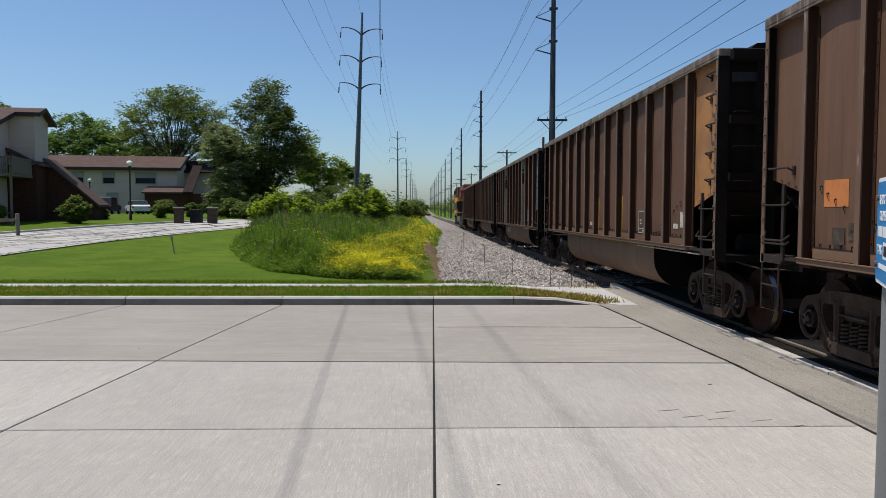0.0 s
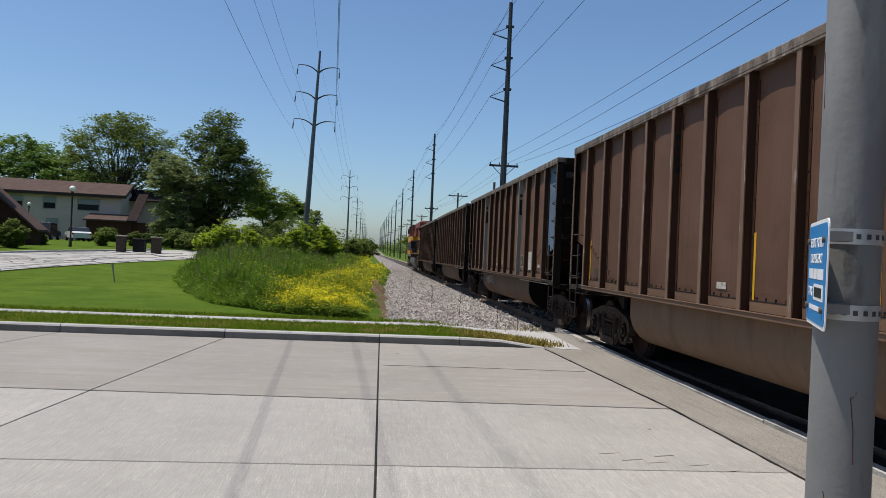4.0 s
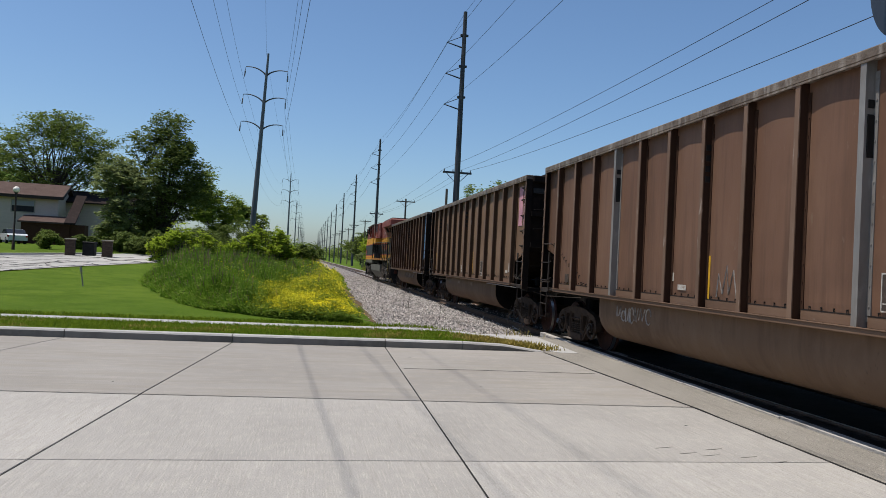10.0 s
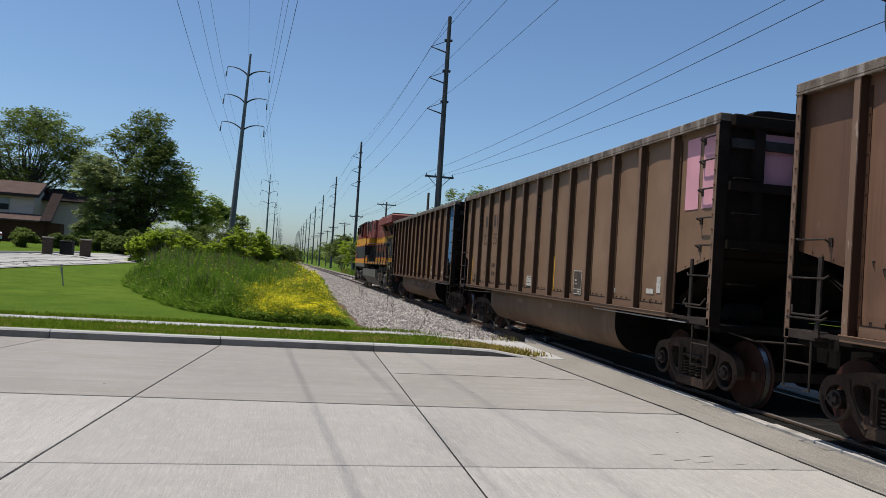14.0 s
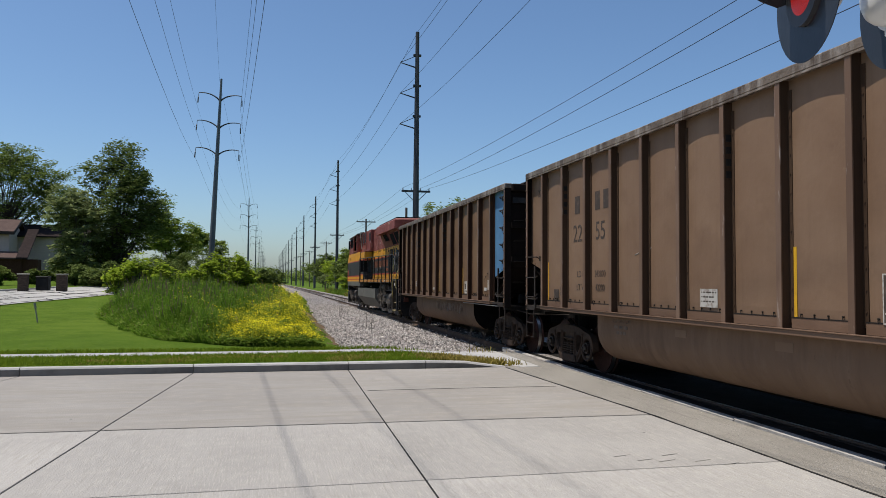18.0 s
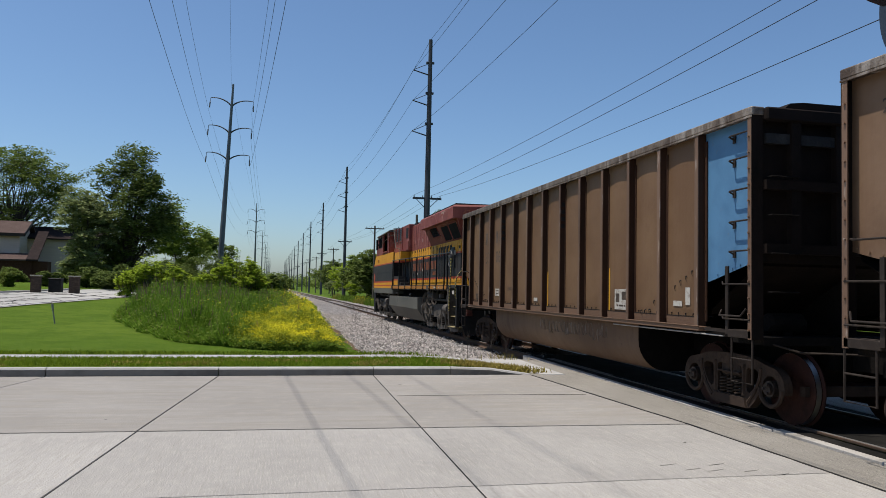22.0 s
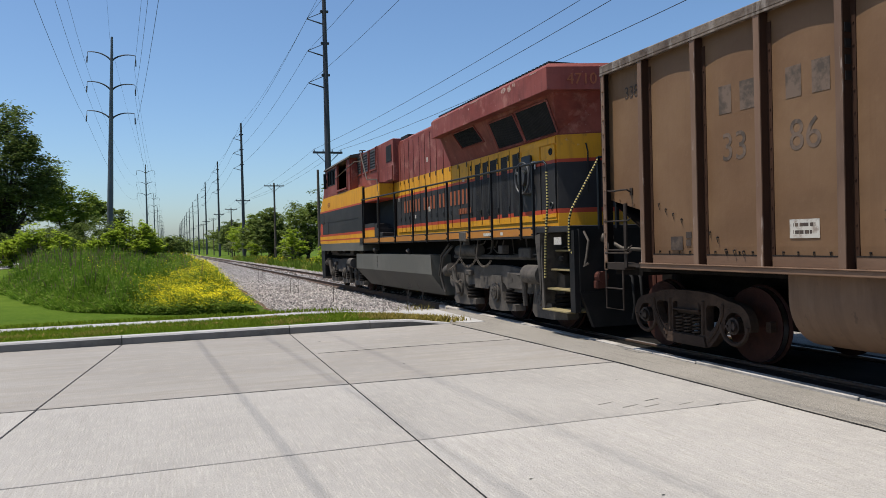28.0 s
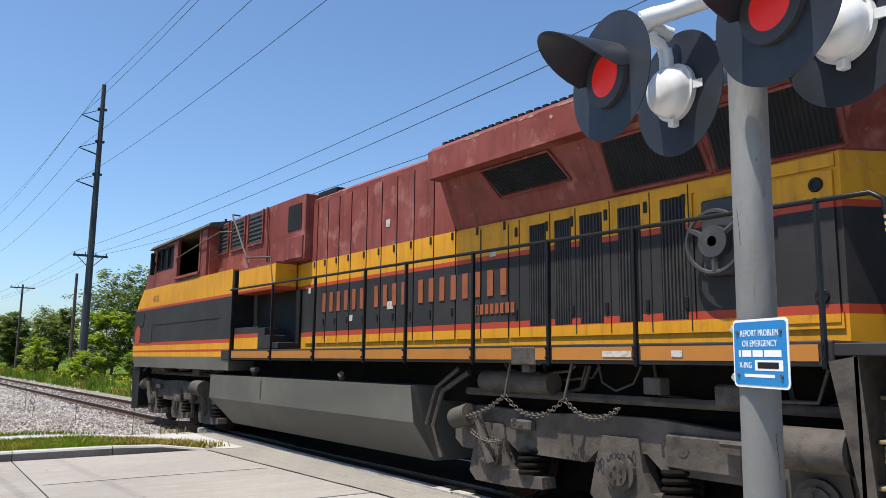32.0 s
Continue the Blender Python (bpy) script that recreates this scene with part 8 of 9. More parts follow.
DARK_BRICK = material("weathered_brown_brick", (0.06, 0.042, 0.033), 0.9, 0, [((0.095, 0.068, 0.052), 7, 0.45, 0.6, 0.7), ((0.03, 0.022, 0.018), 9, 0.5, 0.65, 0.6, (1, 1, 4))], 0.4, 30, (1, 1, 3), spec=0.1)
for px, py, w in ((-14.3, 46.2, 0.5), (-12.35, 46.4, 0.55)):
    pier = thing("brick_pillar", "squat brown brick pillar by the drive", "pillar", group="brick pillars", at=pose(px, py, lie(px, py) - 0.05, 0, 0, 10))
    s = Geo()
    s.box(-w / 2, w / 2, -0.3, 0.3, 0, 0.98)
    part("shaft", s, DARK_BRICK, pier)
    s = Geo()
    s.box(-w / 2 - 0.04, w / 2 + 0.04, -0.34, 0.34, 0.98, 1.05, 0.015)
    part("cap", s, BEIGE, pier)
skip = thing("bin", "dark rubbish bin between brick pillars", "bin", at=pose(-13.45, 46.9, lie(-13.45, 46.9) - 0.05))
s = Geo()
s.box(-0.32, 0.32, -0.3, 0.3, 0, 0.8, 0.03)
part("bin_body", s, BLACK, skip)
s = Geo()
s.box(-0.35, 0.35, -0.33, 0.33, 0.8, 0.88, 0.03)
part("bin_lid", s, BLACK, skip)

TYRE = material("tyre_rubber", (0.02, 0.02, 0.02), 0.8)
RIM = material("wheel_rim", (0.4, 0.4, 0.41), 0.35, 0.8)
TAIL = material("tail_lamp_red", (0.35, 0.02, 0.02), 0.2)


def parked(name, label, paint, at, tall):
    car = thing(name, label, "car", group="parked cars", at=at)
    h = 1.75 if tall else 1.42
    s = Geo()
    o = [(-2.2, 0.35), (2.2, 0.35), (2.25, 0.6), (2.15, 0.88), (1.1, 0.98), (-1.9 if not tall else -2.1, 1.0), (-2.2, 0.85)]
    s.loft([[(x * 1.0, y, z) for y, z in o] for x in (-0.86, 0.86)])
    part("body", s, paint, car)
    s = Geo()
    base = [(-2.0 if tall else -1.75, 0.98), (1.1, 0.98), (0.35, h - 0.04), (-1.5 if tall else -1.0, h)]
    s.loft([[(-0.80, y, z) for y, z in base], [(-0.68, y * 0.98, z) for y, z in base], [(0.68, y * 0.98, z) for y, z in base], [(0.80, y, z) for y, z in base]])
    part("cabin", s, PANE, car)
    s = Geo()
    s.box(-0.66, 0.66, -1.45 if tall else -0.95, 0.3, h - 0.03, h + 0.02, 0.01)
    part("roof", s, paint, car)
    for x in (-0.8, 0.8):
        for y in (-1.4, 1.4):
            s = Geo()
            s.disc((x - 0.1, y, 0.33), (1, 0, 0), 0.33, 0.2, 16)
            wh = part("wheel", s, TYRE, car)
            s = Geo()
            s.disc((x + (0.1 if x > 0 else -0.12), y, 0.33), (1, 0, 0), 0.2, 0.02, 12)
            part("rim", s, RIM, wh)
        s = Geo()
        s.box(x - 0.12, x + 0.05, -2.24, -2.18, 0.68, 0.85)
        part("tail_lamp", s, TAIL, car)
        s = Geo()
        s.box(x - 0.14, x + 0.05, 2.17, 2.24, 0.62, 0.78)
        part("head_lamp", s, LENS, car)
    s = Geo()
    s.box(-0.84, 0.84, 2.2, 2.3, 0.38, 0.56, 0.02)
    part("bumper", s, BLACK, car)
    return car


PEARL = material("white_car_paint", (0.576, 0.584, 0.592), 0.25)
NAVY = material("dark_car_paint", (0.025, 0.028, 0.035), 0.25)
parked("sedan", "white saloon car parked by the houses", PEARL, pose(-29.4, 80.5, lie(-29.4, 80.5) - 0.03, 0, 0, 30), False)
parked("minivan", "dark people carrier parked by the houses", NAVY, pose(-32.9, 81.5, lie(-32.9, 81.5) - 0.03, 0, 0, 8), True)


# ------------------------------------------------------------ plants
GREEN_DARK = leafy("dark_tree_leaf", (0.068, 0.10, 0.024), (0.18, 0.225, 0.06), 0.35)
GREEN_MID = leafy("tree_leaf", (0.09, 0.13, 0.026), (0.20, 0.25, 0.06), 0.35)
GREEN_SOFT = leafy("grey_green_leaf", (0.15, 0.185, 0.07), (0.29, 0.33, 0.13), 0.42)
GREEN_PALE = leafy("pale_tree_leaf", (0.10, 0.17, 0.03), (0.18, 0.26, 0.06))
GREEN_FRESH = leafy("fresh_tree_leaf", (0.13, 0.19, 0.028), (0.26, 0.33, 0.06), 0.4)
GREEN_BRIGHT = leafy("young_bush_leaf", (0.21, 0.30, 0.02), (0.36, 0.44, 0.05), 0.45)
PLUM = leafy("plum_leaf", (0.045, 0.018, 0.020), (0.10, 0.042, 0.044))
CEDAR_LEAF = leafy("cedar_leaf", (0.014, 0.024, 0.009), (0.035, 0.052, 0.018), 0.1)
BARK = material("tree_bark", (0.055, 0.045, 0.038), 0.95, 0, [((0.10, 0.085, 0.07), 4, 0.45, 0.65, 0.7)], 0.5, 25, (4, 4, 1))


def leaf(s, p, size, rnd):
    a, t = rnd.uniform(0, math.tau), rnd.uniform(-0.9, 0.9)
    u = Vector((math.cos(a), math.sin(a), rnd.uniform(-0.4, 0.4)))
    w = Vector((-math.sin(a) * math.cos(t), math.cos(a) * math.cos(t), math.sin(t)))
    u, w = u * size * rnd.uniform(0.6, 1.2), w * size * rnd.uniform(0.35, 0.6)
    s.add([p - u, p - w * 0.9 + u * 0.1, p + u, p + w], [(0, 1, 2, 3)])


def tree(name, label, x, y, top, width, crown_low, leaves, count, size, seed, lobes=18, trunk=0.25, group="", z=None, thin=1.0, category="tree", lump=1.0):
    rnd = random.Random(seed)
    z0 = ground_z(x, y) if z is None else z
    ob = thing(name, label, category, group=group, at=pose(x, y, z0 - 0.05))
    h = top - z0
    lowc = crown_low - z0
    cz, rz, rx = (h + lowc) / 2, (h - lowc) / 2, width / 2
    wood = Geo()
    base = max(lowc * 0.8, 0.3)
    wood.tube([(0, 0, -0.3), (0.03 * h * 0.2, 0, base * 0.5), (0.02 * h, 0.02 * h, base + 0.25 * rz)], [trunk * 1.25, trunk, trunk * 0.7], 8)
    centres = []
    for i in range(lobes):
        for _ in range(30):
            p = Vector((rnd.uniform(-1, 1), rnd.uniform(-1, 1), rnd.uniform(-1, 1)))
            if (0.55 if i % 4 else 0.1) < p.length < 1.0:
                break
        w = 1.0 - 0.25 * max(0, p.z) - 0.15 * max(0, -p.z)
        c = Vector((p.x * rx * w * 0.88, p.y * rx * w * 0.88, cz + p.z * rz * 0.82))
        r = rnd.uniform(0.24, 0.38) * min(rx, rz) * 1.2 * lump
        centres.append((c, r))
        mid = Vector((c.x * 0.4 + rnd.uniform(-0.12, 0.12) * rx, c.y * 0.4 + rnd.uniform(-0.12, 0.12) * rx, base + (c.z - base) * rnd.uniform(0.4, 0.62)))
        tw = max(0.02, trunk * 0.2)
        wood.tube([(0.02 * h * 0.5, 0.01 * h, base + 0.1 * rz), mid, c], [tw * 1.5, tw * 0.8, tw * 0.25], 5)
        for _ in range(4):
            e = c + Vector((rnd.uniform(-1, 1), rnd.uniform(-1, 1), rnd.uniform(-0.3, 1))) * r
            wood.tube([mid.lerp(c, 0.7), c.lerp(e, 0.7)], [tw * 0.32, tw * 0.1], 4)
    s = Geo()
    if category == "bush" and group == "wild bushes":
        for _ in range(26):
            a, k = rnd.uniform(0, math.tau), rnd.uniform(0.1, 0.95)
            q = Vector((k * rx * math.cos(a), k * rx * math.sin(a), lowc + (h - lowc) * 0.5))
            e = q * rnd.uniform(0.9, 1.15)
            e.z = h * rnd.uniform(0.75, 1.12) * (1 - 0.35 * k * k)
            wood.tube([(q.x * 0.4, q.y * 0.4, 0), q, e], [0.015, 0.01, 0.004], 4)
            for _ in range(22):
                c = q.lerp(e, rnd.random())
                leaf(s, c + Vector((rnd.gauss(0, 0.07), rnd.gauss(0, 0.07), rnd.gauss(0, 0.05))), size, rnd)
    part("trunk", wood, BARK, ob, smooth=60)
    per = count // lobes
    for c, r in centres:
        n = int(per * (r / (0.28 * 1.25 * min(rx, rz))) ** 2 * thin)
        sprays = []
        for _ in range(max(5, n // 26)):
            d = Vector((rnd.gauss(0, 1), rnd.gauss(0, 1), rnd.gauss(0, 1))).normalized()
            sprays.append(c + Vector((d.x * r, d.y * r, d.z * r * 0.8)) * rnd.uniform(0.5, 1.05))
        for _ in range(n):
            o, w = rnd.choice(sprays), max(r * 0.17, size * 0.8)
            leaf(s, o + Vector((rnd.gauss(0, w), rnd.gauss(0, w), rnd.gauss(0, w * 0.55))), size, rnd)
    tagged(part("crown", s, leaves, ob), kind="stuff")
    return ob


tree("tree", "dark dense broad-leaved tree beside the pylon", -12.9, 64.5, 12.8, 7.6, 0.9, GREEN_DARK, 36000, 0.14, 11, 80, 0.30, "garden trees", 1.0, 0.9, "tree", 0.9)
tree("tree", "dark dense broad-leaved tree beside the drive", -15.3, 62.0, 8.8, 5.4, 1.0, GREEN_SOFT, 13000, 0.155, 12, 32, 0.22, "garden trees", 1.0)
tree("tree", "wide open-crowned tree behind the far row", -33.2, 103.0, 17.8, 17.0, 6.5, GREEN_MID, 27000, 0.21, 13, 70, 0.4, "garden trees", 1.2, 0.66)
tree("tree", "pale green willow behind the houses", -50.5, 118, 16.0, 18.0, 4.0, GREEN_PALE, 14000, 0.30, 14, 22, 0.4, "garden trees", 1.2)
tree("tree", "pale green willow behind the houses", -43.5, 114, 13.6, 13.0, 4.0, GREEN_PALE, 9000, 0.28, 15, 18, 0.4, "garden trees", 1.2)
tree("tree", "small leafy tree behind the pylon", -11.0, 84.0, 10.0, 6.8, 0.9, GREEN_FRESH, 15000, 0.17, 16, 20, 0.2, "garden trees")
tree("tree", "small leafy tree behind the pylon", -8.0, 95.0, 7.4, 5.4, 0.6, GREEN_MID, 9000, 0.18, 17, 14, 0.2, "garden trees")
tree("tree", "thinly leaved tall tree behind the houses", -51.5, 53.5, 13.2, 10.5, 4.5, GREEN_SOFT, 9000, 0.15, 18, 60, 0.26, "garden trees", 1.2, 0.7)
tree("tree", "leafy tree behind the houses", -46.0, 60.0, 11.0, 9.0, 4.5, GREEN_SOFT, 8000, 0.18, 19, 22, 0.26, "garden trees", 1.2, 0.8)
tree("tree", "plum-coloured tree behind the houses", -43.8, 56.0, 10.4, 8.6, 4.5, PLUM, 9000, 0.17, 20, 18, 0.24, "garden trees", 1.2)
tree("tree", "plum-coloured tree behind the houses", -38.2, 60.8, 10.7, 6.4, 5.5, PLUM, 6000, 0.17, 21, 12, 0.22, "garden trees", 1.2)
tree("tree", "leafy tree behind the houses", -38.5, 69.5, 11.2, 7.4, 5.5, GREEN_MID, 6000, 0.2, 22, 14, 0.22, "garden trees", 1.2)
bushes = [(-8.3, 46.0, 2.95, 3.0), (-7.0, 46.8, 2.5, 1.8), (-3.6, 51.0, 3.55, 2.6), (-2.5, 52.0, 2.7, 1.8), (-9.4, 46.2, 2.2, 1.5), (-4.6, 50.0, 2.7, 1.6), (-5.7, 50.0, 2.2, 2.0), (-3.3, 66.0, 3.0, 3.0), (-1.5, 72.0, 2.3, 1.8), (-0.6, 90, 2.4, 3.0), (-0.2, 112, 2.8, 4.0)]
for i, (x, y, top, w) in enumerate(bushes):
    tree("bush", "bright green young bush at the edge of the weeds", x, y, top, w, ground_z(x, y) - 0.1, GREEN_BRIGHT if i < 7 else GREEN_MID, 4600 if i < 7 else 4200, 0.10 if i < 7 else 0.14, 40 + i, 24, 0.05, "wild bushes", None, 1.0, "bush", 0.85)
for i, (x, y, top, w) in enumerate([(-10.9, 53.0, 2.3, 2.4), (-9.2, 54.5, 2.2, 2.6), (-12.4, 55.0, 2.5, 2.6), (-14.2, 57.5, 2.4, 2.4), (-14.6, 70.0, 3.7, 4.6), (-11.0, 71.0, 3.9, 5.0), (-8.0, 76.0, 3.8, 4.6), (-17.5, 72.0, 3.4, 4.0)]):
    tree("bush", "dark shaded shrub under the trees", x, y, top, w, lie(x, y) + 0.1, GREEN_DARK, 3200, 0.09, 90 + i, 9, 0.05, "garden bushes", None, 1.0, "bush", 1.7)
for i, (x, y, top, w) in enumerate([(-20.2, 45.6, 2.35, 1.4), (-26.4, 43.2, 2.0, 1.6), (-24.5, 44.8, 1.8, 1.4), (-22.4, 54.6, 2.0, 2.0), (-19.0, 56.8, 2.1, 2.2), (-17.0, 59.0, 2.0, 2.6), (-34.9, 41.3, 2.4, 1.0), (-33.3, 76.0, 2.6, 3.0), (-30.6, 84.0, 2.2, 1.6), (-27.6, 84.0, 2.3, 1.8)]):
    tree("bush", "round garden bush by the houses", x, y, top, w, lie(x, y) + 0.1, GREEN_MID if i % 2 == 0 else GREEN_DARK, 2600, 0.08, 60 + i, 8, 0.05, "garden bushes", None, 1.0, "bush", 1.7)
def cedar(x, y, h, r, seed):
    rnd = random.Random(seed)
    ob = thing("cedar", "dark pointed cedar in a hedge", "hedge tree", group="cedar hedge", at=pose(x, y, lie(x, y) - 0.03))
    part("trunk", Geo().tube([(0, 0, -0.2), (0, 0, h * 0.8)], [0.06, 0.02], 6), BARK, ob)
    s = Geo()
    for _ in range(4200):
        u = rnd.random() ** 0.75
        k = rnd.uniform(0.55, 1.05) * r * (1 - u) ** 0.45 * (0.85 + 0.15 * math.sin(u * 40 + seed))
        a = rnd.uniform(0, math.tau)
        leaf(s, Vector((k * math.cos(a), k * math.sin(a), h * u)), 0.075, rnd)
    tagged(part("crown", s, CEDAR_LEAF, ob), kind="stuff")


for i in range(7):
    cedar(-36.6 + i * 0.62, 38.2 + i * 0.18, 3.3 - 0.3 * (i % 3), 0.72, 80 + i)
rights = [(16.2, 68.0, 9.9, 7.0), (15.9, 74.0, 9.4, 8.0), (20.5, 78, 8.0, 8.0), (12.6, 82, 6.2, 5.0), (14.5, 92, 7.0, 6.5), (11.6, 101, 6.0, 5.0), (12.2, 112, 6.6, 6.0), (13.5, 66.0, 5.6, 4.6), (25, 70, 8.6, 8.0), (12.0, 126, 6.4, 6.0), (13, 145, 6.6, 8), (12, 170, 6.5, 9), (13, 200, 7, 11), (16.0, 62.0, 3.2, 3.6)]
for i, (x, y, top, w) in enumerate(rights):
    tree("tree" if top > 5.7 else "bush", "leafy green growth beyond the track", x, y, top, w, -0.3, (GREEN_MID, GREEN_DARK, GREEN_BRIGHT)[(i * 2) % 3 if top < 7 else i % 2], 7000, 0.15 if y < 100 else 0.22, 100 + i, 30, 0.14, "growth beyond the track", fall(y) + 0.1, 1.0, "tree" if top > 5.7 else "bush")
rnd = random.Random(31)
for i in range(18):
    y = 52 + 6.2 * i + rnd.uniform(-2, 2)
    x = rnd.uniform(9.9, 12.8) if i % 3 else rnd.uniform(12, 15)
    top, w = rnd.uniform(1.3, 3.0), rnd.uniform(2.2, 4.2)
    tree("bush", "rough green bush on the verge beyond the track", x, y, top, w, -0.4, (GREEN_MID, GREEN_BRIGHT, GREEN_SOFT)[i % 3], 2200, 0.12, 300 + i, 16, 0.05, "verge bushes", fall(y) - 0.1, 1.0, "bush")
tree("tree", "leafy green tree behind the brick building", 44.5, 36.5, 9.0, 6.0, 2.0, GREEN_MID, 2600, 0.22, 130, 14, 0.2, "growth beyond the track", 0.1)
rnd = random.Random(77)
woods = Geo()
for i in range(150):
    side = rnd.choice((-1, 1))
    y = rnd.uniform(190, 900)
    x = (rnd.uniform(-16, -3.0) if y > 240 else rnd.uniform(-30, -6)) if side < 0 else rnd.uniform(13.0, 34)
    if rnd.random() < 0.4:
        x = rnd.uniform(-260, -40) if side < 0 else rnd.uniform(40, 240)
    r = rnd.uniform(2.5, 5.5)
    for _ in range(110):
        d = Vector((rnd.gauss(0, 1), rnd.gauss(0, 1), rnd.gauss(0, 1))).normalized()
        leaf(woods, Vector((x + d.x * r * 1.3, y + d.y * r, max(0.1, r * 0.7 + d.z * r * rnd.uniform(0.6, 1.1)) + 0.6 * fall(y))), 0.9, rnd)
tagged(part("far_woods", woods, GREEN_MID), "hazy green trees along the far line", "woods", kind="stuff")

# tall weeds with yellow blossom
WEED = leafy("weed_stem", (0.085, 0.145, 0.018), (0.205, 0.275, 0.04), 0.42)
WEED_DARK = leafy("tall_grass", (0.075, 0.16, 0.014), (0.20, 0.32, 0.034), 0.43)
DRY = leafy("dry_seed_head", (0.16, 0.11, 0.075), (0.25, 0.17, 0.11), 0.2)
BLOSSOM = leafy("yellow_blossom", (0.85, 0.70, 0.015), (0.95, 0.82, 0.03), 0.25)
GRASS = leafy("lawn_blade", (0.105, 0.165, 0.010), (0.175, 0.235, 0.020), 0.45)


def left_edge(y):
    rim = ((16.4, 0.2), (16.9, -0.7), (17.4, -1.7), (18.5, -3.0), (20.2, -4.0), (22.0, -4.75), (25.0, -5.7), (28.5, -6.75), (31.0, -7.1), (45.0, -8.2), (70.0, -8.4))
    y = min(max(y, 16.4), 69.9)
    for (ya, xa), (yb, xb) in zip(rim, rim[1:]):
        if y <= yb:
            break
    return xa + (xb - xa) * (y - ya) / (yb - ya) + 0.25 * noise.noise((2.0, y * 0.9, 4.0))


def right_edge(y):
    return 0.25 + 0.035 * (min(y, 60) - 17) + 1.2 * ease((y - 50) / 60) + 0.3 * noise.noise((5.0, y * 0.7, 1.0))


def stand(x, y):
    """How high the weeds stand: lower at the rim."""
    e = min(x - left_edge(y), right_edge(y) - x, (y - 16.75 + 0.4 * noise.noise((x * 0.8, 3.0, 0.0))) * 0.8 + 0.1)
    return ease((e + 0.2) / 0.95)


rnd = random.Random(3)
weeds, tall, dry, bloom = Geo(), Geo(), Geo(), Geo()
def blade(s, x, y, z, h, w, lean):
    a = rnd.uniform(0, math.tau)
    dx, dy = math.cos(a), math.sin(a)
    lx, ly = rnd.uniform(-lean, lean), rnd.uniform(-lean, lean)
    s.add([(x - dx * w, y - dy * w, z), (x + dx * w, y + dy * w, z), (x + dx * w * 0.7 + lx * 0.4, y + dy * w * 0.7 + ly * 0.4, z + h * 0.6), (x + lx, y + ly, z + h), (x - dx * w * 0.7 + lx * 0.4, y - dy * w * 0.7 + ly * 0.4, z + h * 0.6)], [(0, 1, 2, 4), (4, 2, 3)])
for i in range(72000):
    y = 16.75 + 50 * rnd.random() ** 1.75
    x = rnd.uniform(left_edge(y), right_edge(y))
    k = stand(x, y)
    if k < 0.05:
        continue
    z = ground_z(x, y) if x < 0.2 else 0.08 + fall(y)
    far = 1 + 0.03 * (y - 17)
    patch = noise.noise((x * 0.55, y * 0.35, 1))
    yel = ease((x + 3.2 + 1.9 * patch) / 1.9) * (1 - 0.75 * ease((y - 25) / 8) * (1 - ease((x + 1.0 + patch) / 1.4)))
    clump = 0.8 + 0.75 * noise.noise((x * 1.1, y * 0.8, 7)) + 0.3 * noise.noise((x * 3.1, y * 2.5, 2))
    h = (0.16 + 0.46 * k * (0.72 + 0.28 * ease((y - 17.2) / 3)) + 0.24 * k * ease((-x - 2.2) / 2.5)) * max(0.3, clump) * rnd.uniform(0.6, 1.2) * (1.15 if yel < 0.4 else 0.95)
    if rnd.random() < yel * 0.85 + 0.08:
        blade(weeds, x, y, z, h, 0.010 * far, 0.14)
        for _ in range(4):
            leaf(weeds, Vector((x + rnd.uniform(-0.1, 0.1), y + rnd.uniform(-0.1, 0.1), z + h * rnd.uniform(0.1, 0.9))), rnd.uniform(0.025, 0.06) * far, rnd)
        fleck = ease((noise.noise((x * 2.6, y * 1.9, 21)) + 0.42) / 0.5)
        nb = 5 if yel > 0.2 and k > 0.4 and rnd.random() < 0.8 * yel * (0.1 + 0.9 * k) * (0.25 + 0.75 * fleck) else 0
        cx, cy = x + rnd.gauss(0, 0.05), y + rnd.gauss(0, 0.05)
        for _ in range(nb):
            leaf(bloom, Vector((cx + rnd.gauss(0, 0.10), cy + rnd.gauss(0, 0.10), z + h * rnd.uniform(0.62, 1.14))), 0.0168 * far, rnd)
    else:
        blade(tall, x, y, z, h * 1.1, 0.011 * far, 0.25)
        blade(tall, x + rnd.uniform(-0.05, 0.05), y, z, h * 0.8, 0.011 * far, 0.32)
        for _ in range(3 if rnd.random() < 0.6 else 0):
            leaf(weeds, Vector((x + rnd.uniform(-0.1, 0.1), y + rnd.uniform(-0.1, 0.1), z + h * rnd.uniform(0.3, 1.0))), 0.042 * far, rnd)
        if yel > 0.1 and rnd.random() < 0.05:
            leaf(bloom, Vector((x, y, z + h * 1.02)), 0.02 * far, rnd)
        if rnd.random() < 0.04 + 0.16 * ease((y - 22) / 8) * (patch > -0.15):
            blade(dry, x, y, z + h * 0.75, h * 0.42, 0.010 * far, 0.12)
tagged(part("weeds", weeds, WEED), "dense green weeds beside the track", "weeds", kind="stuff")
tagged(part("tall_grass", tall, WEED_DARK), "tall unmown green grass beside the lawn", "tall grass", kind="stuff")
tagged(part("seed_heads", dry, DRY), "dry brownish seed heads over the grass", "seed heads", kind="stuff")
tagged(part("blossom", bloom, BLOSSOM), "bright yellow blossom of the weeds", "flowers", kind="stuff")

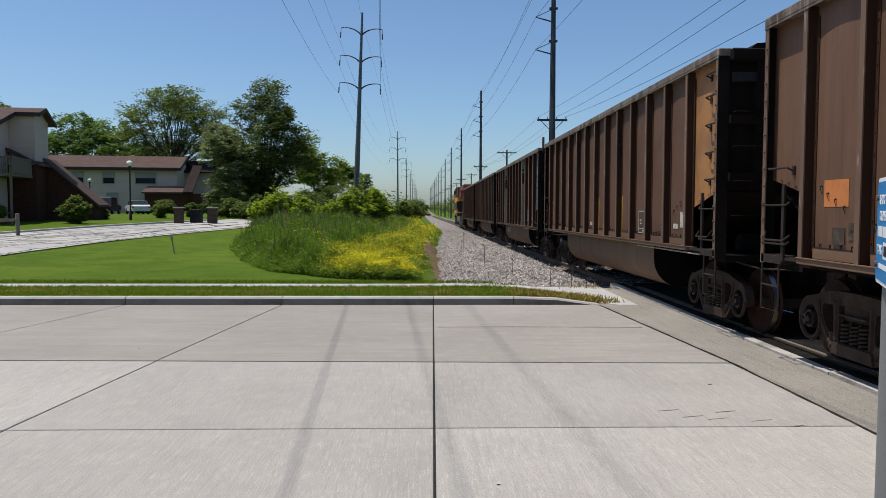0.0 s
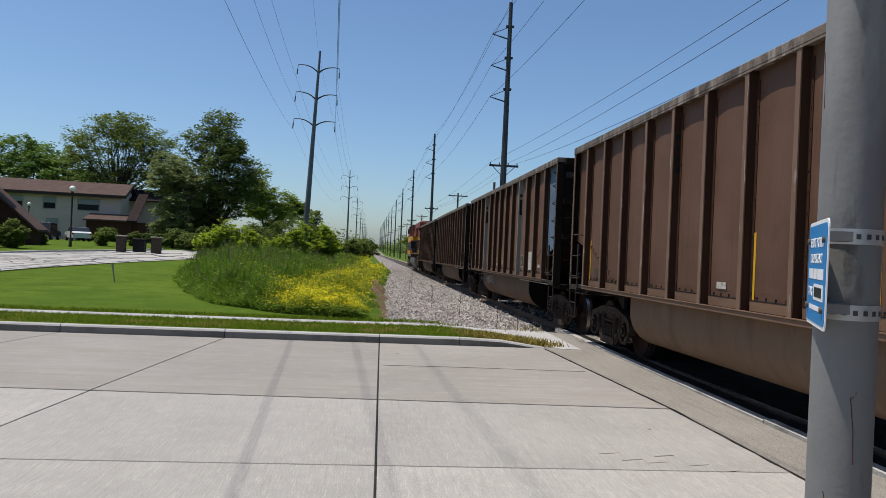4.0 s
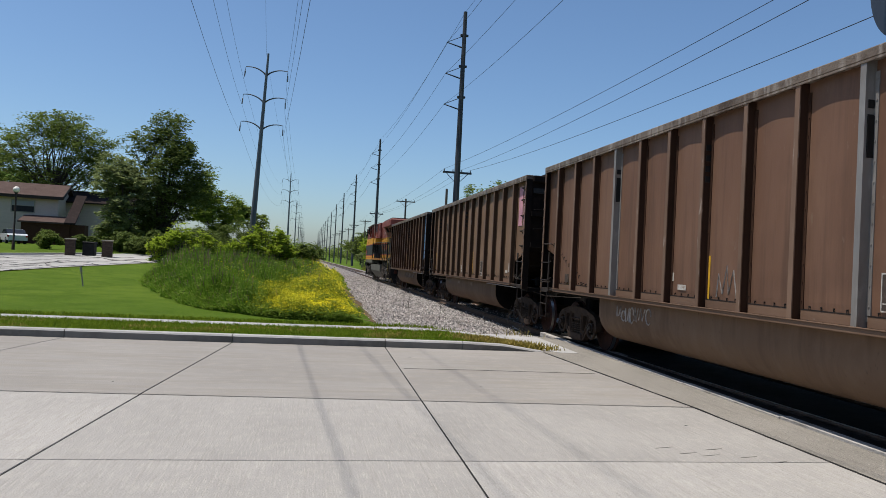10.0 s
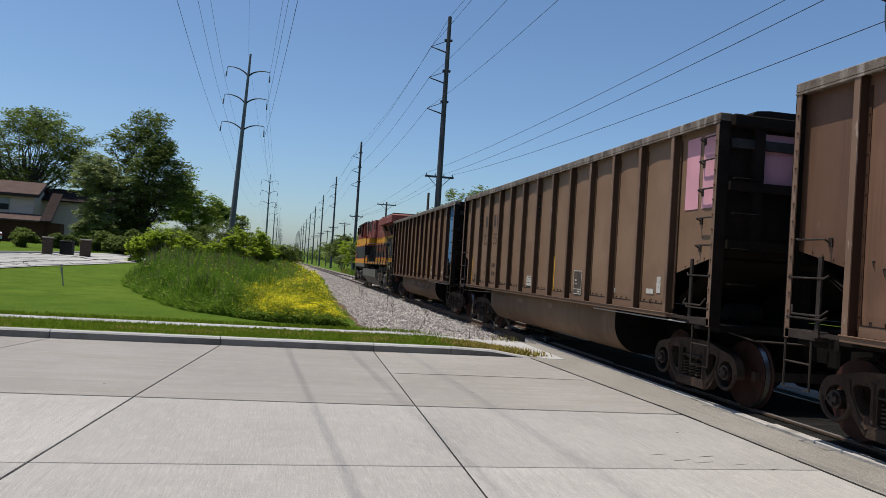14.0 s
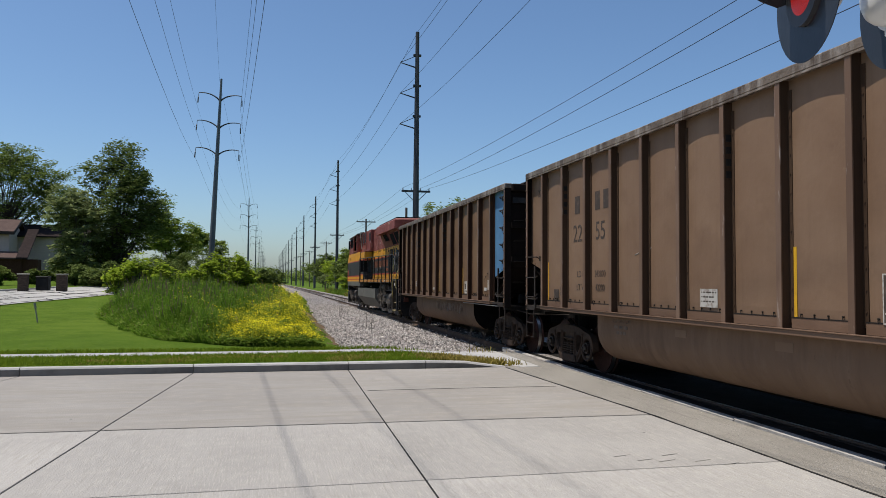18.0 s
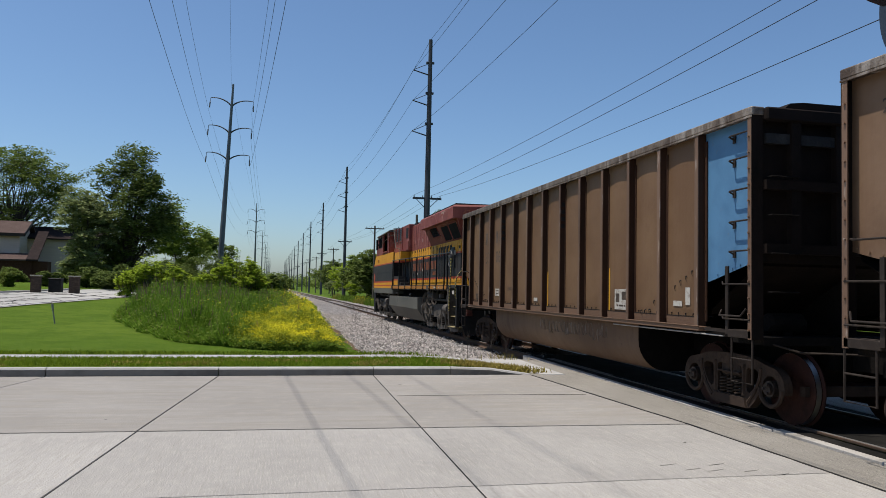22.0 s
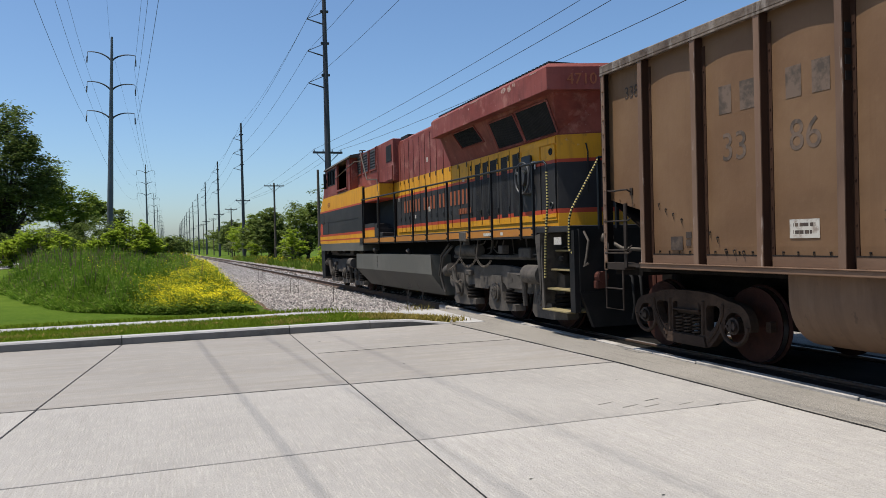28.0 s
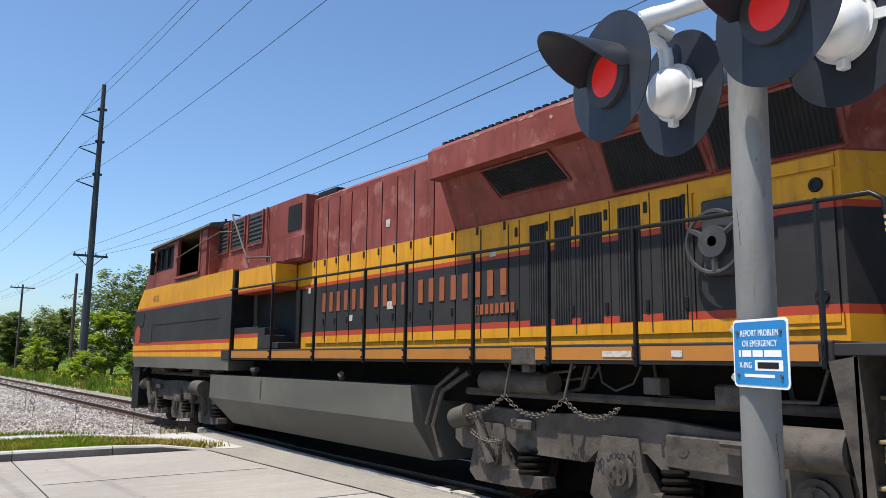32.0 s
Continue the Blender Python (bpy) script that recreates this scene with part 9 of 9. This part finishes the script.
# mown grass, rougher along kerb and walk
lawn = Geo()
tip = Geo()
for i in range(60000):
    u = rnd.random()
    if u < 0.45:
        x, y, h = rnd.uniform(-11.4, 3.4), rnd.uniform(14.0, 15.4), rnd.uniform(0.02, 0.07)
    elif u < 0.6:
        x, y, h = rnd.uniform(-11.4, 3.0), rnd.gauss(15.25, 0.12) if rnd.random() < 0.5 else rnd.gauss(16.3, 0.15), rnd.uniform(0.03, 0.09)
    else:
        x, y, h = rnd.uniform(-12.0, 0.8), 16.2 + 9 * rnd.random() ** 2.2, rnd.uniform(0.010, 0.026)
    if u >= 0.6 and y > 16.9:
        continue
    if (x > 2.0 and y < 15.3 and x + (y - 14) > 4.2) or (15.32 + 0.25 * ease((x + 2) / 6) < y < 16.12 + 0.25 * ease((x + 2) / 6)):
        continue
    z = ground_z(x, y)
    blade(tip if noise.noise((x * 0.9, y * 2.2, 5)) > 0.22 and rnd.random() < 0.6 and y < 15.4 else lawn, x, y, z, h, 0.008 + 0.0006 * (y - 14), 0.06)
tagged(part("grass", lawn, GRASS), "short green grass blades of the lawn", "grass", kind="stuff")
DRYGRASS = leafy("sun_dried_weed", (0.19, 0.17, 0.035), (0.36, 0.27, 0.07), 0.2)
for i in range(3600):
    x, y = rnd.gauss(3.0, 0.40), rnd.gauss(14.4, 0.26)
    if y > 13.95 and x + (y - 14) < 4.25:
        blade(tip, x, y, max(ground_z(x, y), 0.0), rnd.uniform(0.05, 0.15), 0.014, 0.09)
for i in range(40):
    x, y = rnd.gauss(3.9, 0.25), rnd.gauss(16.7, 0.2)
    blade(tip, x, y, 0.0, rnd.uniform(0.06, 0.2), 0.008, 0.1)
tagged(part("kerb_weeds", tip, DRYGRASS), "yellowed weeds at the end of the kerb", "weeds", kind="stuff")
verge = Geo()
verge_dry = Geo()
for i in range(15000):
    y = 38 + 95 * rnd.random() ** 1.5
    x = rnd.uniform(8.5, 13.5)
    q = 0.7 + 0.9 * noise.noise((x * 0.5, y * 0.25, 8))
    if q > 0.15:
        blade(verge_dry if noise.noise((x * 0.4, y * 0.2, 3)) > 0.12 and rnd.random() < 0.7 else verge, x, y, fall(y) - 0.15, rnd.uniform(0.3, 0.9) * q, 0.04, 0.3)
tagged(part("dry_verge_grass", verge_dry, DRYGRASS), "dry yellowish grass beyond the track", "grass", kind="stuff")
tagged(part("verge_grass", verge, WEED), "rough green verge beyond the track", "grass", kind="stuff")
vb = Geo()
for i in range(2500):
    y = 40 + 80 * rnd.random() ** 1.5
    x = rnd.uniform(8.8, 12.0)
    if noise.noise((x * 0.4, y * 0.16, 11)) > 0.05:
        leaf(vb, Vector((x, y, fall(y) + rnd.uniform(0.2, 0.65))), 0.055, rnd)
tagged(part("verge_blossom", vb, BLOSSOM), "yellow blossom along the far verge", "flowers", kind="stuff")


def dead_stalk(x, y, h, seed):
    rnd = random.Random(seed)
    s = Geo()
    s.tube([(x, y, fall(y) - 0.05), (x + rnd.uniform(-0.03, 0.03), y, h * 0.5), (x + rnd.uniform(-0.06, 0.06), y, h)], [0.008, 0.006, 0.003], 5)
    for _ in range(7):
        z = h * rnd.uniform(0.25, 0.9)
        s.tube([(x, y, z), (x + rnd.uniform(-0.14, 0.14), y + rnd.uniform(-0.1, 0.1), z + rnd.uniform(0.08, 0.22))], [0.004, 0.002], 4)
    tagged(part("dead_stalk", s, BARK), "dry brown weed stalk in the ballast", "weed stalk", kind="stuff")


for k, (x, y, h) in enumerate(((2.3, 24.0, 0.6), (2.9, 21.5, 0.55), (2.6, 27.5, 0.6), (1.9, 30.0, 0.5), (3.4, 18.0, 0.5), (3.7, 16.9, 0.55), (3.95, 16.6, 0.5), (2.2, 34.0, 0.6))):
    dead_stalk(x, y, h, 500 + k)


# ------------------------------------------------------------ a bee that flies past
CHITIN = material("dark_bee_body", (0.03, 0.022, 0.015), 0.6, 0, [((0.12, 0.075, 0.02), 300, 0.5, 0.6, 0.7)])
WING = material("smoky_wing", (0.30, 0.28, 0.25), 0.3)
bee = thing("bee", "small dark bee in flight over the road", "bee")
s = Geo()
s.sphere((0, 0, 0), 0.0042, 1.0, 1.3, 1.0)
part("thorax", s, CHITIN, bee, smooth=60)
s = Geo()
s.sphere((0, -0.0085, -0.001), 0.0046, 0.9, 1.5, 0.9)
part("abdomen", s, CHITIN, bee, smooth=60)
s = Geo()
s.sphere((0, 0.0065, 0), 0.0027)
part("head", s, CHITIN, bee, smooth=60)
for q in (-1, 1):
    s = Geo()
    s.prism([(0, 0.001), (q * 0.005, 0.0035), (q * 0.010, 0.001), (q * 0.0105, -0.003), (q * 0.006, -0.004)][::q], "z", 0.003, 0.0033)
    part("wing", s, WING, bee)

# ------------------------------------------------------------ what moves
BEE = [(0, -3.4, 1.0, 2.9), (29.5, -3.2, 1.05, 2.8), (29.8, -1.9, 1.1, 2.3), (29.9, -1.439, 1.134, 2.093), (30.0, -1.172, 1.141, 1.98), (30.1, -0.899, 1.062, 1.874), (30.2, -0.684, 0.923, 1.731), (30.4, -0.1, 0.4, 1.5), (31, 1.0, -2.0, 1.6), (32, 1.3, -4.0, 2.0)]
TRAIN = [(0, 74.0), (2, 69.2), (6, 58.95), (9, 51.8), (13, 42.18), (15, 37.82), (17, 33.42), (19, 29.13), (21, 24.97), (22, 22.80), (24, 18.36), (26, 14.10), (29, 7.45), (32, 0.75)]
SLACK = (-0.12, -0.20, -0.32, -0.32, -0.32, -0.32)        # play in the couplers, car by car


def motions():
    def along(t):
        ts = [r[0] for r in TRAIN]
        i = max(k for k in range(len(ts) - 1) if ts[k] <= t)
        u = (t - ts[i]) / (ts[i + 1] - ts[i])
        return TRAIN[i][1] * (1 - u) + TRAIN[i + 1][1] * u
    def on_line(y, mid):
        """A vehicle whose middle lies mid ahead of its origin, set on the falling line."""
        slope = (fall(y + mid + 6.2) - fall(y + mid - 6.2)) / 12.4
        return pose(TRACK, y, RAILZ + fall(y + mid) - slope * mid, math.degrees(math.atan(slope)))
    ROWS = [(t * 0.5, along(min(t * 0.5, 31.999))) for t in range(65)]
    for n, car in enumerate(CARS):
        walk(car, [(t, on_line(y - PITCH * n - 7.33 + SLACK[n], 0.0)) for t, y in ROWS])
    walk(loco, [(t, on_line(y, 11.5)) for t, y in ROWS])
    walk(bee, [(t, pose(x, y, z, -20, 15, -100)) for t, x, y, z in BEE])
    steps = [i * 0.2 for i in range(161)]
    for ob, yw, r in WHEELS:
        walk(ob, [(t, pose(0, yw, r, math.degrees((TRAIN[0][1] - along(min(t, 31.999))) / r))) for t in steps])


motions()
